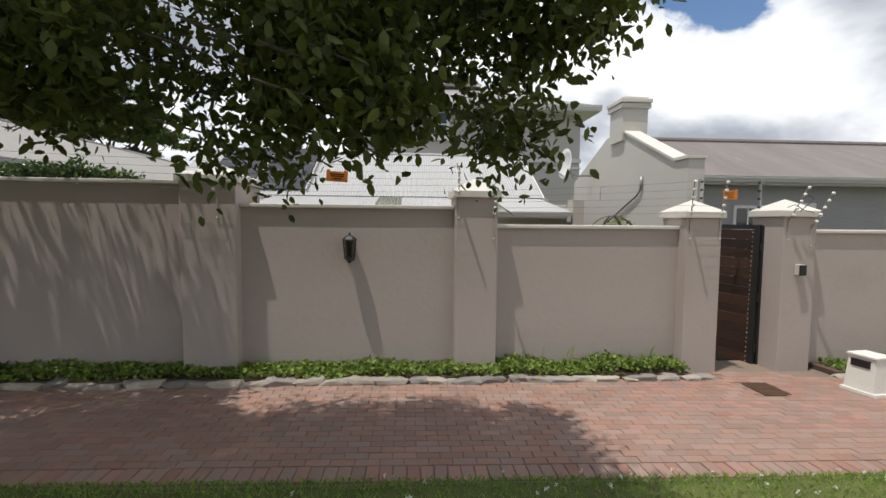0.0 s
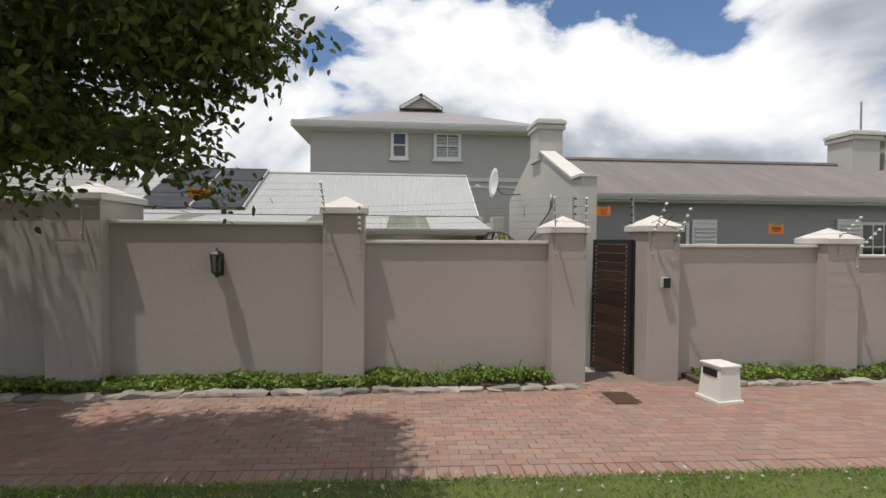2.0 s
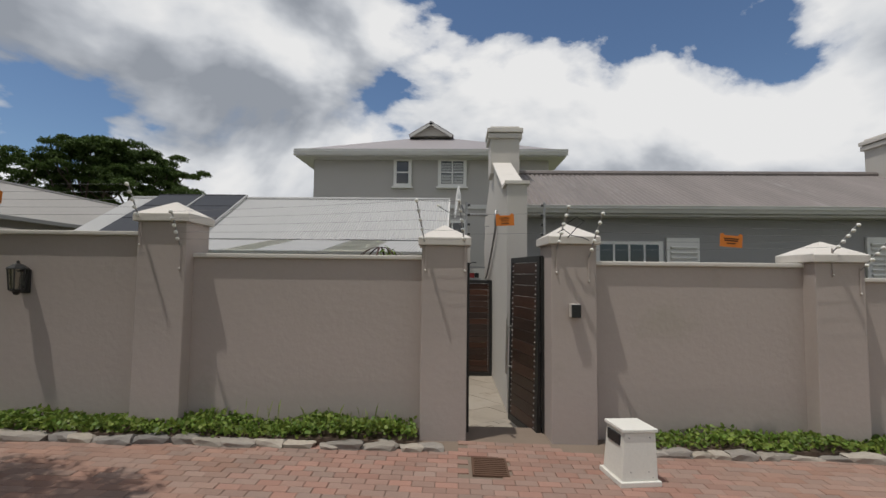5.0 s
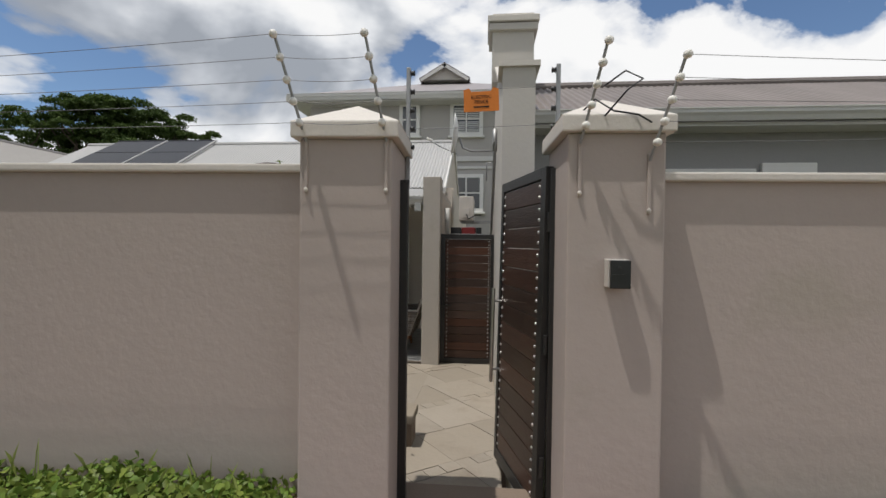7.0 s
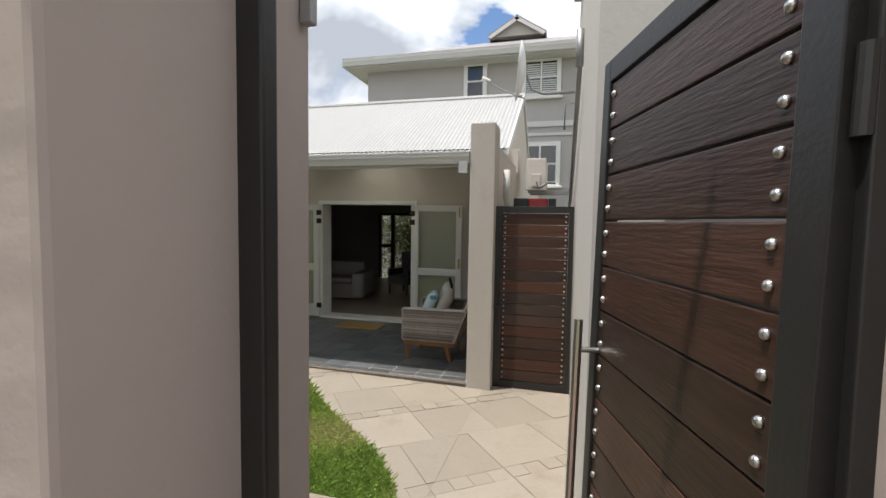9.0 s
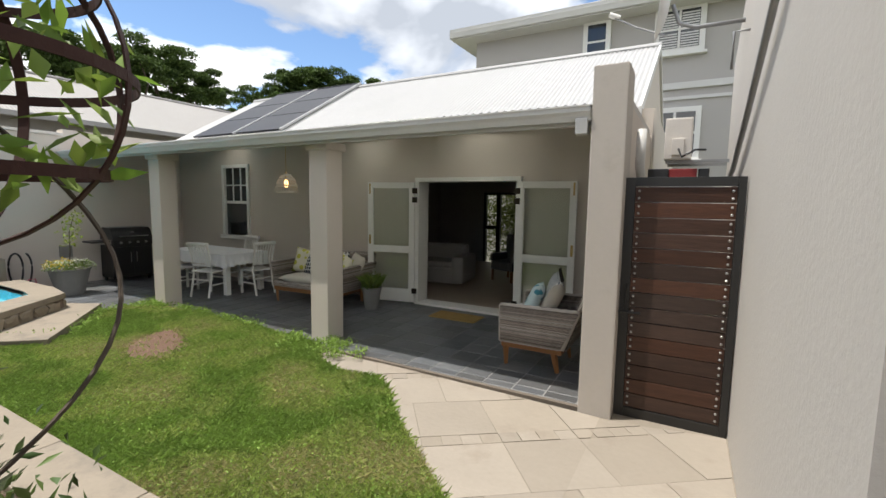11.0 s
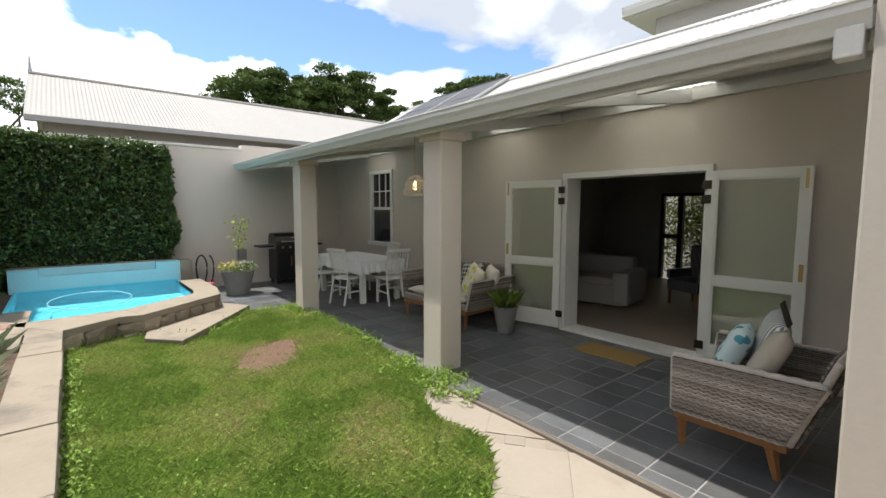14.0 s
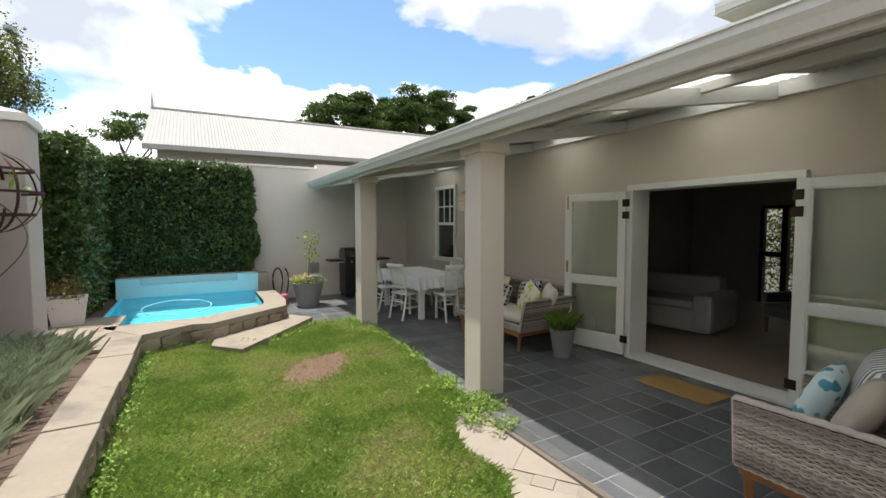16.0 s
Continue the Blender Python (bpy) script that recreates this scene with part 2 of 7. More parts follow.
FAR_LEAF = mat("far_tree_leaf", (0.05, 0.085, 0.022), 0.7, var=0.3, vscale=0.35, fine=2, bump=0, island=0.35, tint=(0.085, 0.13, 0.03), translucent=0.25)
BED_LEAF = mat("groundcover_leaf", (0.11, 0.19, 0.032), 0.5, var=0.25, vscale=1.2, fine=5, bump=0, island=0.35, tint=(0.20, 0.25, 0.05), translucent=0.3)
STRAP_LEAF = mat("strap_leaf", (0.24, 0.285, 0.17), 0.6, var=0.25, vscale=2, fine=5, bump=0, island=0.35, tint=(0.32, 0.36, 0.23), translucent=0.25)
BARK = mat("bark", (0.10, 0.08, 0.062), 0.95, var=0.3, vscale=4, fine=30, bump=0.8, fvar=0.2)
GLASS = glass("pane_glass")
WINGLASS = mat("dark_window_glass", (0.03, 0.033, 0.036), 0.06, var=0.2, vscale=0.7, fine=2, bump=0.0, spec=0.8)

# ---- mesh helpers ----


def to_mesh(name, bm, material, smooth=False):
    me = bpy.data.meshes.new(name)
    bmesh.ops.recalc_face_normals(bm, faces=bm.faces)
    bm.to_mesh(me)
    bm.free()
    me.materials.append(material)
    if smooth:
        me.polygons.foreach_set("use_smooth", [True] * len(me.polygons))
    return me


def part(name, bm, material, parent=None, label="", smooth=False):
    ob = new(name, to_mesh(name, bm, material, smooth))
    if parent is not None:
        ob.parent = parent
    if label:
        ob["label"] = label
    return ob


def thing(name, m, label, category, group=""):
    ob = new(name)
    ob.empty_display_size = 0.1
    ob.matrix_world = m
    return tagged(ob, label, category, group)


def structure(name, bm, material, label="", category=""):
    return tagged(part(name, bm, material), label, category, kind="structure")


def box(x0, x1, y0, y1, z0, z1, bev=0.0, bm=None, m=None):
    bm = bm or bmesh.new()
    r = bmesh.ops.create_cube(bm, size=1.0, matrix=Matrix.LocRotScale(((x0 + x1) / 2, (y0 + y1) / 2, (z0 + z1) / 2), None, (abs(x1 - x0), abs(y1 - y0), abs(z1 - z0))))
    vs = r["verts"]
    if bev:
        es = list({e for v in vs for e in v.link_edges})
        r2 = bmesh.ops.bevel(bm, geom=es, offset=bev, segments=2, profile=0.6, affect="EDGES")
        vs = list({v for f in r2["faces"] for v in f.verts} | {v for v in vs if v.is_valid})
    if m is not None:
        bmesh.ops.transform(bm, matrix=m, verts=[v for v in vs if v.is_valid])
    return bm


def cyl(p0, p1, r0, r1=None, seg=12, bm=None, caps=True):
    bm = bm or bmesh.new()
    p0, p1 = Vector(p0), Vector(p1)
    d = p1 - p0
    rot = d.to_track_quat("Z", "Y").to_matrix().to_4x4()
    bmesh.ops.create_cone(bm, cap_ends=caps, segments=seg, radius1=r0, radius2=r0 if r1 is None else r1, depth=d.length,
                          matrix=Matrix.Translation((p0 + p1) / 2) @ rot)
    return bm


def tube(points, radius, seg=8, bm=None, taper=None):
    bm = bm or bmesh.new()
    pts = [Vector(p) for p in points]
    rings = []
    for i, p in enumerate(pts):
        d = (pts[min(i + 1, len(pts) - 1)] - pts[max(i - 1, 0)]).normalized()
        q = d.to_track_quat("Z", "Y")
        r = radius if taper is None else radius + (taper - radius) * i / (len(pts) - 1)
        rings.append([bm.verts.new(p + q @ Vector((r * math.cos(a), r * math.sin(a), 0))) for a in (k * math.tau / seg for k in range(seg))])
    for a, b in zip(rings, rings[1:]):
        for k in range(seg):
            bm.faces.new((a[k], a[(k + 1) % seg], b[(k + 1) % seg], b[k]))
    bm.faces.new(rings[0][::-1])
    bm.faces.new(rings[-1])
    return bm


def lathe(profile, seg=24, bm=None, origin=(0, 0, 0)):
    bm = bm or bmesh.new()
    o = Vector(origin)
    rings = [[bm.verts.new(o + Vector((r * math.cos(a), r * math.sin(a), z))) for a in (k * math.tau / seg for k in range(seg))] for r, z in profile]
    for a, b in zip(rings, rings[1:]):
        for k in range(seg):
            bm.faces.new((a[k], a[(k + 1) % seg], b[(k + 1) % seg], b[k]))
    if profile[0][0] > 1e-4:
        bm.faces.new(rings[0][::-1])
    if profile[-1][0] > 1e-4:
        bm.faces.new(rings[-1])
    return bm


def prism(poly, z0, z1, bm=None, bev=0.0):
    """A solid over the plan polygon; z0, z1 numbers or functions of (x, y)."""
    bm = bm or bmesh.new()
    f0 = z0 if callable(z0) else (lambda x, y: z0)
    f1 = z1 if callable(z1) else (lambda x, y: z1)
    lo = [bm.verts.new((x, y, f0(x, y))) for x, y in poly]
    hi = [bm.verts.new((x, y, f1(x, y))) for x, y in poly]
    n = len(poly)
    bm.faces.new(lo[::-1])
    top = bm.faces.new(hi)
    for i in range(n):
        bm.faces.new((lo[i], lo[(i + 1) % n], hi[(i + 1) % n], hi[i]))
    if bev:
        bmesh.ops.bevel(bm, geom=list(top.edges), offset=bev, segments=2, profile=0.6, affect="EDGES")
    return bm


def extrude_x(poly, x0, x1, bm=None):
    """A solid whose (y, z) outline runs from x0 to x1."""
    bm = bm or bmesh.new()
    a = [bm.verts.new((x0, y, z)) for y, z in poly]
    b = [bm.verts.new((x1, y, z)) for y, z in poly]
    n = len(poly)
    bm.faces.new(a)
    bm.faces.new(b[::-1])
    for i in range(n):
        bm.faces.new((a[i], b[i], b[(i + 1) % n], a[(i + 1) % n]))
    return bm


def corrugated(p_low, p_low2, p_top, pitch=0.076, amp=0.009, thick=0.004, per=6):
    """A corrugated sheet: waves run along p_low to p_low2, ribs go up towards p_top (above p_low)."""
    a, b, c = Vector(p_low), Vector(p_low2), Vector(p_top)
    u, v = b - a, c - a
    nrm = u.cross(v).normalized()
    if nrm.z < 0:
        nrm = -nrm
    n = max(2, int(u.length / pitch * per))
    bm = bmesh.new()
    rows = []
    for s in (0.0, 1.0):
        top = [bm.verts.new(a + u * (i / n) + v * s + nrm * (amp * math.cos(i / per * math.tau))) for i in range(n + 1)]
        bot = [bm.verts.new(w.co - nrm * thick) for w in top]
        rows.append((top, bot))
    (t0, b0), (t1, b1) = rows
    for i in range(n):
        bm.faces.new((t0[i], t0[i + 1], t1[i + 1], t1[i]))
        bm.faces.new((b0[i], b1[i], b1[i + 1], b0[i + 1]))
        bm.faces.new((t0[i], b0[i], b0[i + 1], t0[i + 1]))
        bm.faces.new((t1[i], t1[i + 1], b1[i + 1], b1[i]))
    return bm


def gutter(x0, x1, y, z, d=0.12, h=0.11, bm=None):
    """An ogee gutter along x, open on top; it hangs in front of y."""
    prof = [(y, z), (y - 0.02, z - 0.1 * h), (y - 0.02, z - h * 0.95), (y - d * 0.6, z - h), (y - d * 0.8, z - h * 0.6), (y - d, z - h * 0.35), (y - d, z), (y - d - 0.012, z),
            (y - d - 0.012, z + 0.012), (y - d + 0.012, z + 0.012), (y - d + 0.012, z - h * 0.3), (y - d * 0.6, z - h * 0.85), (y - 0.03, z - h * 0.85), (y - 0.012, z)]
    return extrude_x(prof, x0, x1, bm)


rng = np.random.default_rng(7)


def leaf_mesh(name, centres, material, length, width, up=0.3, spread=None, fold=0.25, droop=0.0, oval=False):
    """Many small folded leaves, each an island of two triangles pairs, turned at random."""
    c = np.asarray(centres, float)
    n = len(c)
    d = rng.normal(size=(n, 3))
    d[:, 2] += droop
    if spread is not None:
        d = d * 0.7 + spread
    d /= np.linalg.norm(d, axis=1, keepdims=True)
    nm = rng.normal(size=(n, 3))
    nm[:, 2] += up * 3
    s = np.cross(d, nm)
    s /= np.linalg.norm(s, axis=1, keepdims=True) + 1e-9
    q = np.cross(s, d)
    L = (length * rng.uniform(0.6, 1.3, n))[:, None]
    W = (width * rng.uniform(0.7, 1.25, n))[:, None]
    if oval:
        lo, hi = c + d * L * 0.3, c + d * L * 0.7
        up_, lift = s * W * 0.5, q * W * fold * 0.6
        v = np.stack([c, lo + up_ + lift, hi + up_ * 0.86 + lift, c + d * L, hi - up_ * 0.86 + lift, lo - up_ + lift], 1).reshape(-1, 3)
        idx = np.arange(n)[:, None] * 6
        return tri_mesh(name, v, np.concatenate([idx + [0, 1, 2], idx + [0, 2, 3], idx + [0, 3, 4], idx + [0, 4, 5]], 1).reshape(-1, 3), material)
    mid = c + d * L * 0.5
    v = np.stack([c, mid + s * W * 0.5 + q * W * fold, c + d * L, mid - s * W * 0.5 + q * W * fold], 1).reshape(-1, 3)
    idx = np.arange(n)[:, None] * 4
    faces = np.concatenate([idx + [0, 1, 2], idx + [0, 2, 3]], 1).reshape(-1, 3)
    return tri_mesh(name, v, faces, material)


def tri_mesh(name, v, faces, material):
    me = bpy.data.meshes.new(name)
    me.vertices.add(len(v))
    me.vertices.foreach_set("co", np.asarray(v, np.float32).ravel())
    me.loops.add(len(faces) * 3)
    me.loops.foreach_set("vertex_index", np.asarray(faces, np.int32).ravel())
    me.polygons.add(len(faces))
    me.polygons.foreach_set("loop_start", np.arange(len(faces), dtype=np.int32) * 3)
    me.update(calc_edges=True)
    me.materials.append(material)
    return me


def blades(name, base, material, height, width, lean=0.5):
    """Grass blades: one bent triangle pair each."""
    b = np.asarray(base, float)
    n = len(b)
    a = rng.uniform(0, math.tau, n)
    h = (height * rng.uniform(0.5, 1.4, n))[:, None]
    side = np.stack([np.cos(a), np.sin(a), np.zeros(n)], 1) * width / 2
    b2 = rng.uniform(0, math.tau, n)
    ln = np.stack([np.cos(b2), np.sin(b2), np.zeros(n)], 1) * h * (lean * rng.uniform(0.2, 1.4, n))[:, None]
    up = np.array([0, 0, 1.0])
    v = np.stack([b - side, b + side, b + up * h * 0.6 + ln * 0.4 + side * 0.6, b + up * h * 0.9 + ln], 1).reshape(-1, 3)
    idx = np.arange(n)[:, None] * 4
    faces = np.concatenate([idx + [0, 1, 2], idx + [0, 2, 3]], 1).reshape(-1, 3)
    return tri_mesh(name, v, faces, material)


# ---- plan ----
STREET = pose(0, 5.62, 0, 0, 0, 2.5)        # the street wall runs along this x axis
WALL_T = 0.24


def road_z(x):
    return 0.365 - 0.02 * x


def verge_z(x, y):
    return road_z(x) + 0.025 + 0.13 * min(max(0.0, 2.3 - y), 3.2)


def yard_z(x, y):
    return 0.10 - 0.135 * min(max((y - 6.0) / 4.3, 0.0), 1.0)


def in_street(bm):
    bmesh.ops.transform(bm, matrix=STREET, verts=bm.verts)
    return bm


# ---- ground, road, verge ----
bm = bmesh.new()
bmesh.ops.create_grid(bm, x_segments=40, y_segments=40, size=600)
bmesh.ops.translate(bm, verts=bm.verts, vec=(0, 0, -0.75))
structure("ground", bm, GROUND, "distant ground of dry grass and soil")

structure("road", prism([(-14, 3.0), (24, 3.0), (24, 7.2), (-14, 5.3)], -0.6, lambda x, y: road_z(x) - 0.012), MORTAR, "sand-filled bed of the brick lane", "lane")

bm = bmesh.new()
xs, ys = np.linspace(-16, 26, 85), np.concatenate([np.linspace(-14, -1, 14), np.linspace(-0.8, 3.21, 30)])
vg = [[bm.verts.new((x, y, verge_z(x, y) + 0.02 * noise.noise((x * 0.8, y * 0.8, 0)) - (0.05 if j == len(ys) - 1 else 0))) for x in xs] for j, y in enumerate(ys)]
for r0, r1 in zip(vg, vg[1:]):
    for i in range(len(xs) - 1):
        bm.faces.new((r0[i], r0[i + 1], r1[i + 1], r1[i]))
structure("verge", bm, LAWN_SOIL, "mown green grass verge beside the brick lane", "grass verge")

# yard ground under lawn, paths and beds
structure("yard_floor", prism([(-5.6, 5.8), (5.7, 6.06), (5.7, 12.85), (-5.6, 12.85)], -0.6, -0.2), SOIL, "soil bed under the yard")

# ---- street wall ----
BAYS = [("wall_bay_1", -9.0, -2.0, 2.80), ("wall_bay_2", -1.36, 1.32, 2.53), ("wall_bay_3", 1.86, 4.48, 2.29), ("wall_bay_4", 6.44, 8.92, 2.25), ("wall_bay_5", 9.49, 18.0, 2.09)]
for nm, s0, s1, top in BAYS:
    structure(nm, in_street(box(s0, s1, 0.08, 0.08 + WALL_T, -0.5, top - 0.05)), PLASTER, "rough plastered greige boundary wall", "boundary wall")
    structure("coping", in_street(box(s0, s1, 0.042, 0.358, top - 0.05, top, 0.012)), CAPWHITE, "pale painted coping on the boundary wall", "coping")

PILLARS = [(-2.0, -1.36, 2.86, 1.02), (1.32, 1.86, 2.72, 0.5), (4.48, 4.99, 2.49, 0.55), (5.93, 6.44, 2.52, 0.55), (8.92, 9.49, 2.35, 0.5)]
for s0, s1, top, depth in PILLARS:
    p = thing("gate_pillar" if s0 in (4.48, 5.93) else "wall_pillar", STREET @ Matrix.Translation((s0, -0.1, 0)), "plastered greige wall pillar with a pale pyramid cap", "pillar", "boundary wall pillars")
    w = s1 - s0
    part("shaft", box(0, w, 0, depth, -0.5, top - 0.09, 0.012), PLASTER, p)
    bm = box(-0.04, w + 0.04, -0.04, depth + 0.04, top - 0.09, top, 0.01)
    part("cap", bm, CAPWHITE, p, "pale painted cap slab")
    bm = bmesh.new()
    base = [bm.verts.new(c) for c in ((-0.04, -0.03, top), (w + 0.04, -0.03, top), (w + 0.04, depth + 0.03, top), (-0.04, depth + 0.03, top))]
    apex = bm.verts.new((w / 2, depth / 2, top + 0.17))
    for i in range(4):
        bm.faces.new((base[i], base[(i + 1) % 4], apex))
    bm.faces.new(base[::-1])
    part("pyramid_top", bm, CAPWHITE, p, "pale painted pyramid top")

# ---- yard walls ----
structure("wall_west", box(-5.85, -5.6, 5.45, 10.55, -0.5, 2.93), PLASTER_IN, "plain greige plastered garden wall", "garden wall")
structure("wall_west_coping", box(-5.88, -5.57, 5.45, 10.55, 2.93, 2.985, 0.01), CAPWHITE, "pale coping on the garden wall", "coping")
structure("wall_west_end", box(-5.85, -5.6, 10.55, 12.85, -0.5, 3.06), PLASTER_IN, "taller end of the greige garden wall", "garden wall")

# ---- house behind the patio: front wall with its openings ----
DX0, DX1, DZ = 1.26, 2.98, 2.09     # french door opening
WX0, WX1, WZ0, WZ1 = -3.98, -3.08, 0.90, 2.50
for nm, x0, x1, z0, z1 in [("a", -5.6, WX0, -0.3, 3.0), ("b", WX0, WX1, -0.3, WZ0), ("c", WX0, WX1, WZ1, 3.0), ("d", WX1, DX0, -0.3, 3.0), ("e", DX0, DX1, DZ, 3.0), ("f", DX1, 4.78, -0.3, 3.0)]:
    structure("wall_house_" + nm, box(x0, x1, 12.83, 13.07, z0, z1), PLASTER_IN, "smooth greige plastered house wall under the veranda", "house wall")
structure("wall_house_side", box(4.55, 4.78, 13.07, 19.5, -0.3, 3.05), PLASTER_IN, "greige side wall of the house", "house wall")
structure("wall_wing", box(4.56, 4.77, 10.50, 12.83, -0.3, 2.62), PLASTER_IN, "plastered end wall of the veranda", "veranda wall")
structure("pier", box(4.53, 4.80, 10.16, 10.52, -0.4, 2.86, 0.012), PLASTER_PIER, "pale plastered pier ending the veranda", "pier")
bm = box(4.62, 4.76, 10.52, 12.7, 2.62, 2.70)
structure("wing_top", bm, PLASTER_LIGHT, "plastered top of the veranda end wall")

# right-hand house gable wall along the passage, with stepped parapet and chimney
gable = [(7.55, -0.5), (7.55, 3.48), (7.95, 3.48), (10.05, 4.42), (10.9, 4.42), (13.1, 3.5), (13.1, -0.5)]
structure("wall_gable", extrude_x(gable, 5.64, 5.94), PLASTER_LIGHT, "tall pale plastered gable wall with a raised parapet", "gable wall")
bm = extrude_x([(7.52, 3.48), (7.52, 3.53), (7.95, 3.53), (10.05, 4.47), (10.05, 4.42), (7.95, 3.48)], 5.60, 5.98)
structure("parapet_coping", bm, CAPWHITE, "pale coping along the sloping gable parapet", "coping")
# ---- veranda and house roof ----
roof = thing("veranda_roof", pose(0, 0, 0), "white painted corrugated veranda roof with gutter and beams", "veranda roof")
POLY = mat("polycarbonate_sheet", (0.80, 0.80, 0.76), 0.5, var=0.06, vscale=2, fine=20, bump=0.02, translucent=0.9)
# sheet added beyond the gutter's end to keep sun off the wall below
part("sheet", corrugated((-5.58, 10.4, 2.603), (-4.75, 10.4, 2.603), (-5.58, 12.85, 3.004)), ROOF_WHITE, roof)
xr = [(-4.75, -3.72, 0), (-3.72, -3.08, 1), (-3.08, -0.15, 0), (-0.15, 0.5, 1), (0.5, 1.98, 0), (1.98, 3.02, 1), (3.02, 4.52, 0)]


def sheet_z(y):
    return 2.565 + 0.164 * (y - 10.17)


for x0, x1, clear in xr:
    part("clear_sheet" if clear else "sheet", corrugated((x0, 10.16, sheet_z(10.16)), (x1, 10.16, sheet_z(10.16)), (x0, 12.85, sheet_z(12.85))), POLY if clear else ROOF_WHITE, roof, "pale translucent corrugated sheet" if clear else "")
part("fascia", box(-4.72, 4.5, 10.262, 10.31, 2.41, 2.545, 0.004), WHITE_TRIM, roof)
part("gutter", gutter(-4.75, 4.52, 10.26, 2.545), WHITE_TRIM, roof, "white painted ogee gutter")
for y in (10.36, 11.6):
    part("purlin", box(-4.72, 4.55, y - 0.03, y + 0.035, sheet_z(y) - 0.085, sheet_z(y) - 0.013, 0.004), WHITE_TRIM, roof)
part("wall_plate", box(-5.55, 4.55, 12.76, 12.828, 2.84, 2.945, 0.004), WHITE_TRIM, roof)
for x in (-4.0, -2.25, -0.65, 1.1, 2.76):
    bm = box(-0.04, 0.04, 0, 2.53, -0.065, 0.065, 0.004)
    bmesh.ops.transform(bm, matrix=pose(x, 10.29, sheet_z(10.29) - 0.105, math.degrees(math.atan(0.164)), 0, 0), verts=bm.verts)
    part("rafter", bm, WHITE_TRIM, roof)

S = 0.586
roof = thing("house_roof", pose(0, 0, 0), "white corrugated pitched roof of the single-storey house", "house roof")
part("front_sheet", corrugated((-6.1, 12.78, 3.02), (4.62, 12.78, 3.02), (-6.1, 15.45, 3.02 + 2.67 * S)), ROOF_WHITE, roof)
part("back_sheet", corrugated((-6.1, 18.12, 3.02), (4.62, 18.12, 3.02), (-6.1, 15.45, 3.02 + 2.67 * S), pitch=0.3, per=4), ROOF_WHITE, roof)
part("ridge", tube([(-6.12, 15.45, 4.585), (4.64, 15.45, 4.585)], 0.06, 8), ROOF_WHITE, roof)
part("barge_board", extrude_x([(12.75, 2.9), (12.75, 3.03), (15.45, 4.61), (18.1, 3.03), (18.1, 2.9), (15.45, 4.47)], 4.60, 4.64), WHITE_TRIM, roof)
part("gable_infill", extrude_x([(12.85, 2.95), (15.45, 4.5), (18.05, 2.95)], 4.52, 4.6), PLASTER_IN, roof)
part("eave_board", box(-6.05, 4.6, 12.80, 12.84, 2.90, 3.0), WHITE_TRIM, roof)

roof_tilt = math.degrees(math.atan(S))
for i, (x0, x1) in enumerate(((-5.25, -3.78), (-3.68, -2.28))):
    col = thing("solar_collector", pose(x0, 12.95, 3.02 + 0.17 * S + 0.05, roof_tilt, 0, 0), "black pool-heating solar mat lying on the white roof", "solar panel", "solar mats on the roof")
    w = x1 - x0
    for k in range(3):
        part("mat_panel", box(0.02, w - 0.02, 0.03 + k * 0.99, 0.99 + k * 0.99, 0, 0.035, 0.006), SOLAR, col)
    part("side_strip", box(w + 0.02, w + 0.07, 0, 3.0, 0.0, 0.05, 0.005), ROOF_WHITE, col, "white edge strip")
    part("header_pipe", cyl((0, 2.99, 0.03), (w, 2.99, 0.03), 0.025), BLACKPLASTIC, col)

# veranda columns
for x0, y0 in ((1.13, 10.42), (-2.41, 10.42)):
    col = thing("veranda_column", pose(x0, y0, 0), "square plastered greige veranda column with a flared cap", "column", "veranda columns")
    part("shaft", box(0, 0.29, 0, 0.28, -0.15, 2.40, 0.012), PLASTER_IN, col)
    bm = box(-0.035, 0.325, -0.035, 0.315, 2.36, 2.46, 0.02)
    part("capital", bm, PLASTER_IN, col)

# ---- right-hand house along the street ----
rh = thing("cottage", pose(0, 0.55, 0.08), "long grey cottage with an old grey corrugated roof and white shutters", "house")
part("front_wall", box(5.94, 19.5, 8.05, 8.3, -0.5, 3.15), PLASTER_GREY, rh)
part("end_wall", box(19.25, 19.5, 8.3, 12.8, -0.5, 3.1), PLASTER_GREY, rh)
part("roof", corrugated((5.95, 7.70, 3.18), (19.6, 7.70, 3.18), (5.95, 10.2, 4.29), pitch=0.1, amp=0.014), ROOF_GREY, rh)
part("roof", corrugated((5.95, 12.7, 3.18), (19.6, 12.7, 3.18), (5.95, 10.2, 4.29), pitch=0.3, per=4), ROOF_GREY, rh)
part("ridge_cap", tube([(5.95, 10.2, 4.31), (19.6, 10.2, 4.31)], 0.07, 8), ROOF_GREY, rh)
part("gutter", gutter(5.96, 19.6, 7.74, 3.17), WHITE_TRIM, rh)
part("soffit", box(5.95, 19.5, 7.74, 8.06, 3.02, 3.06), WHITE_TRIM, rh)


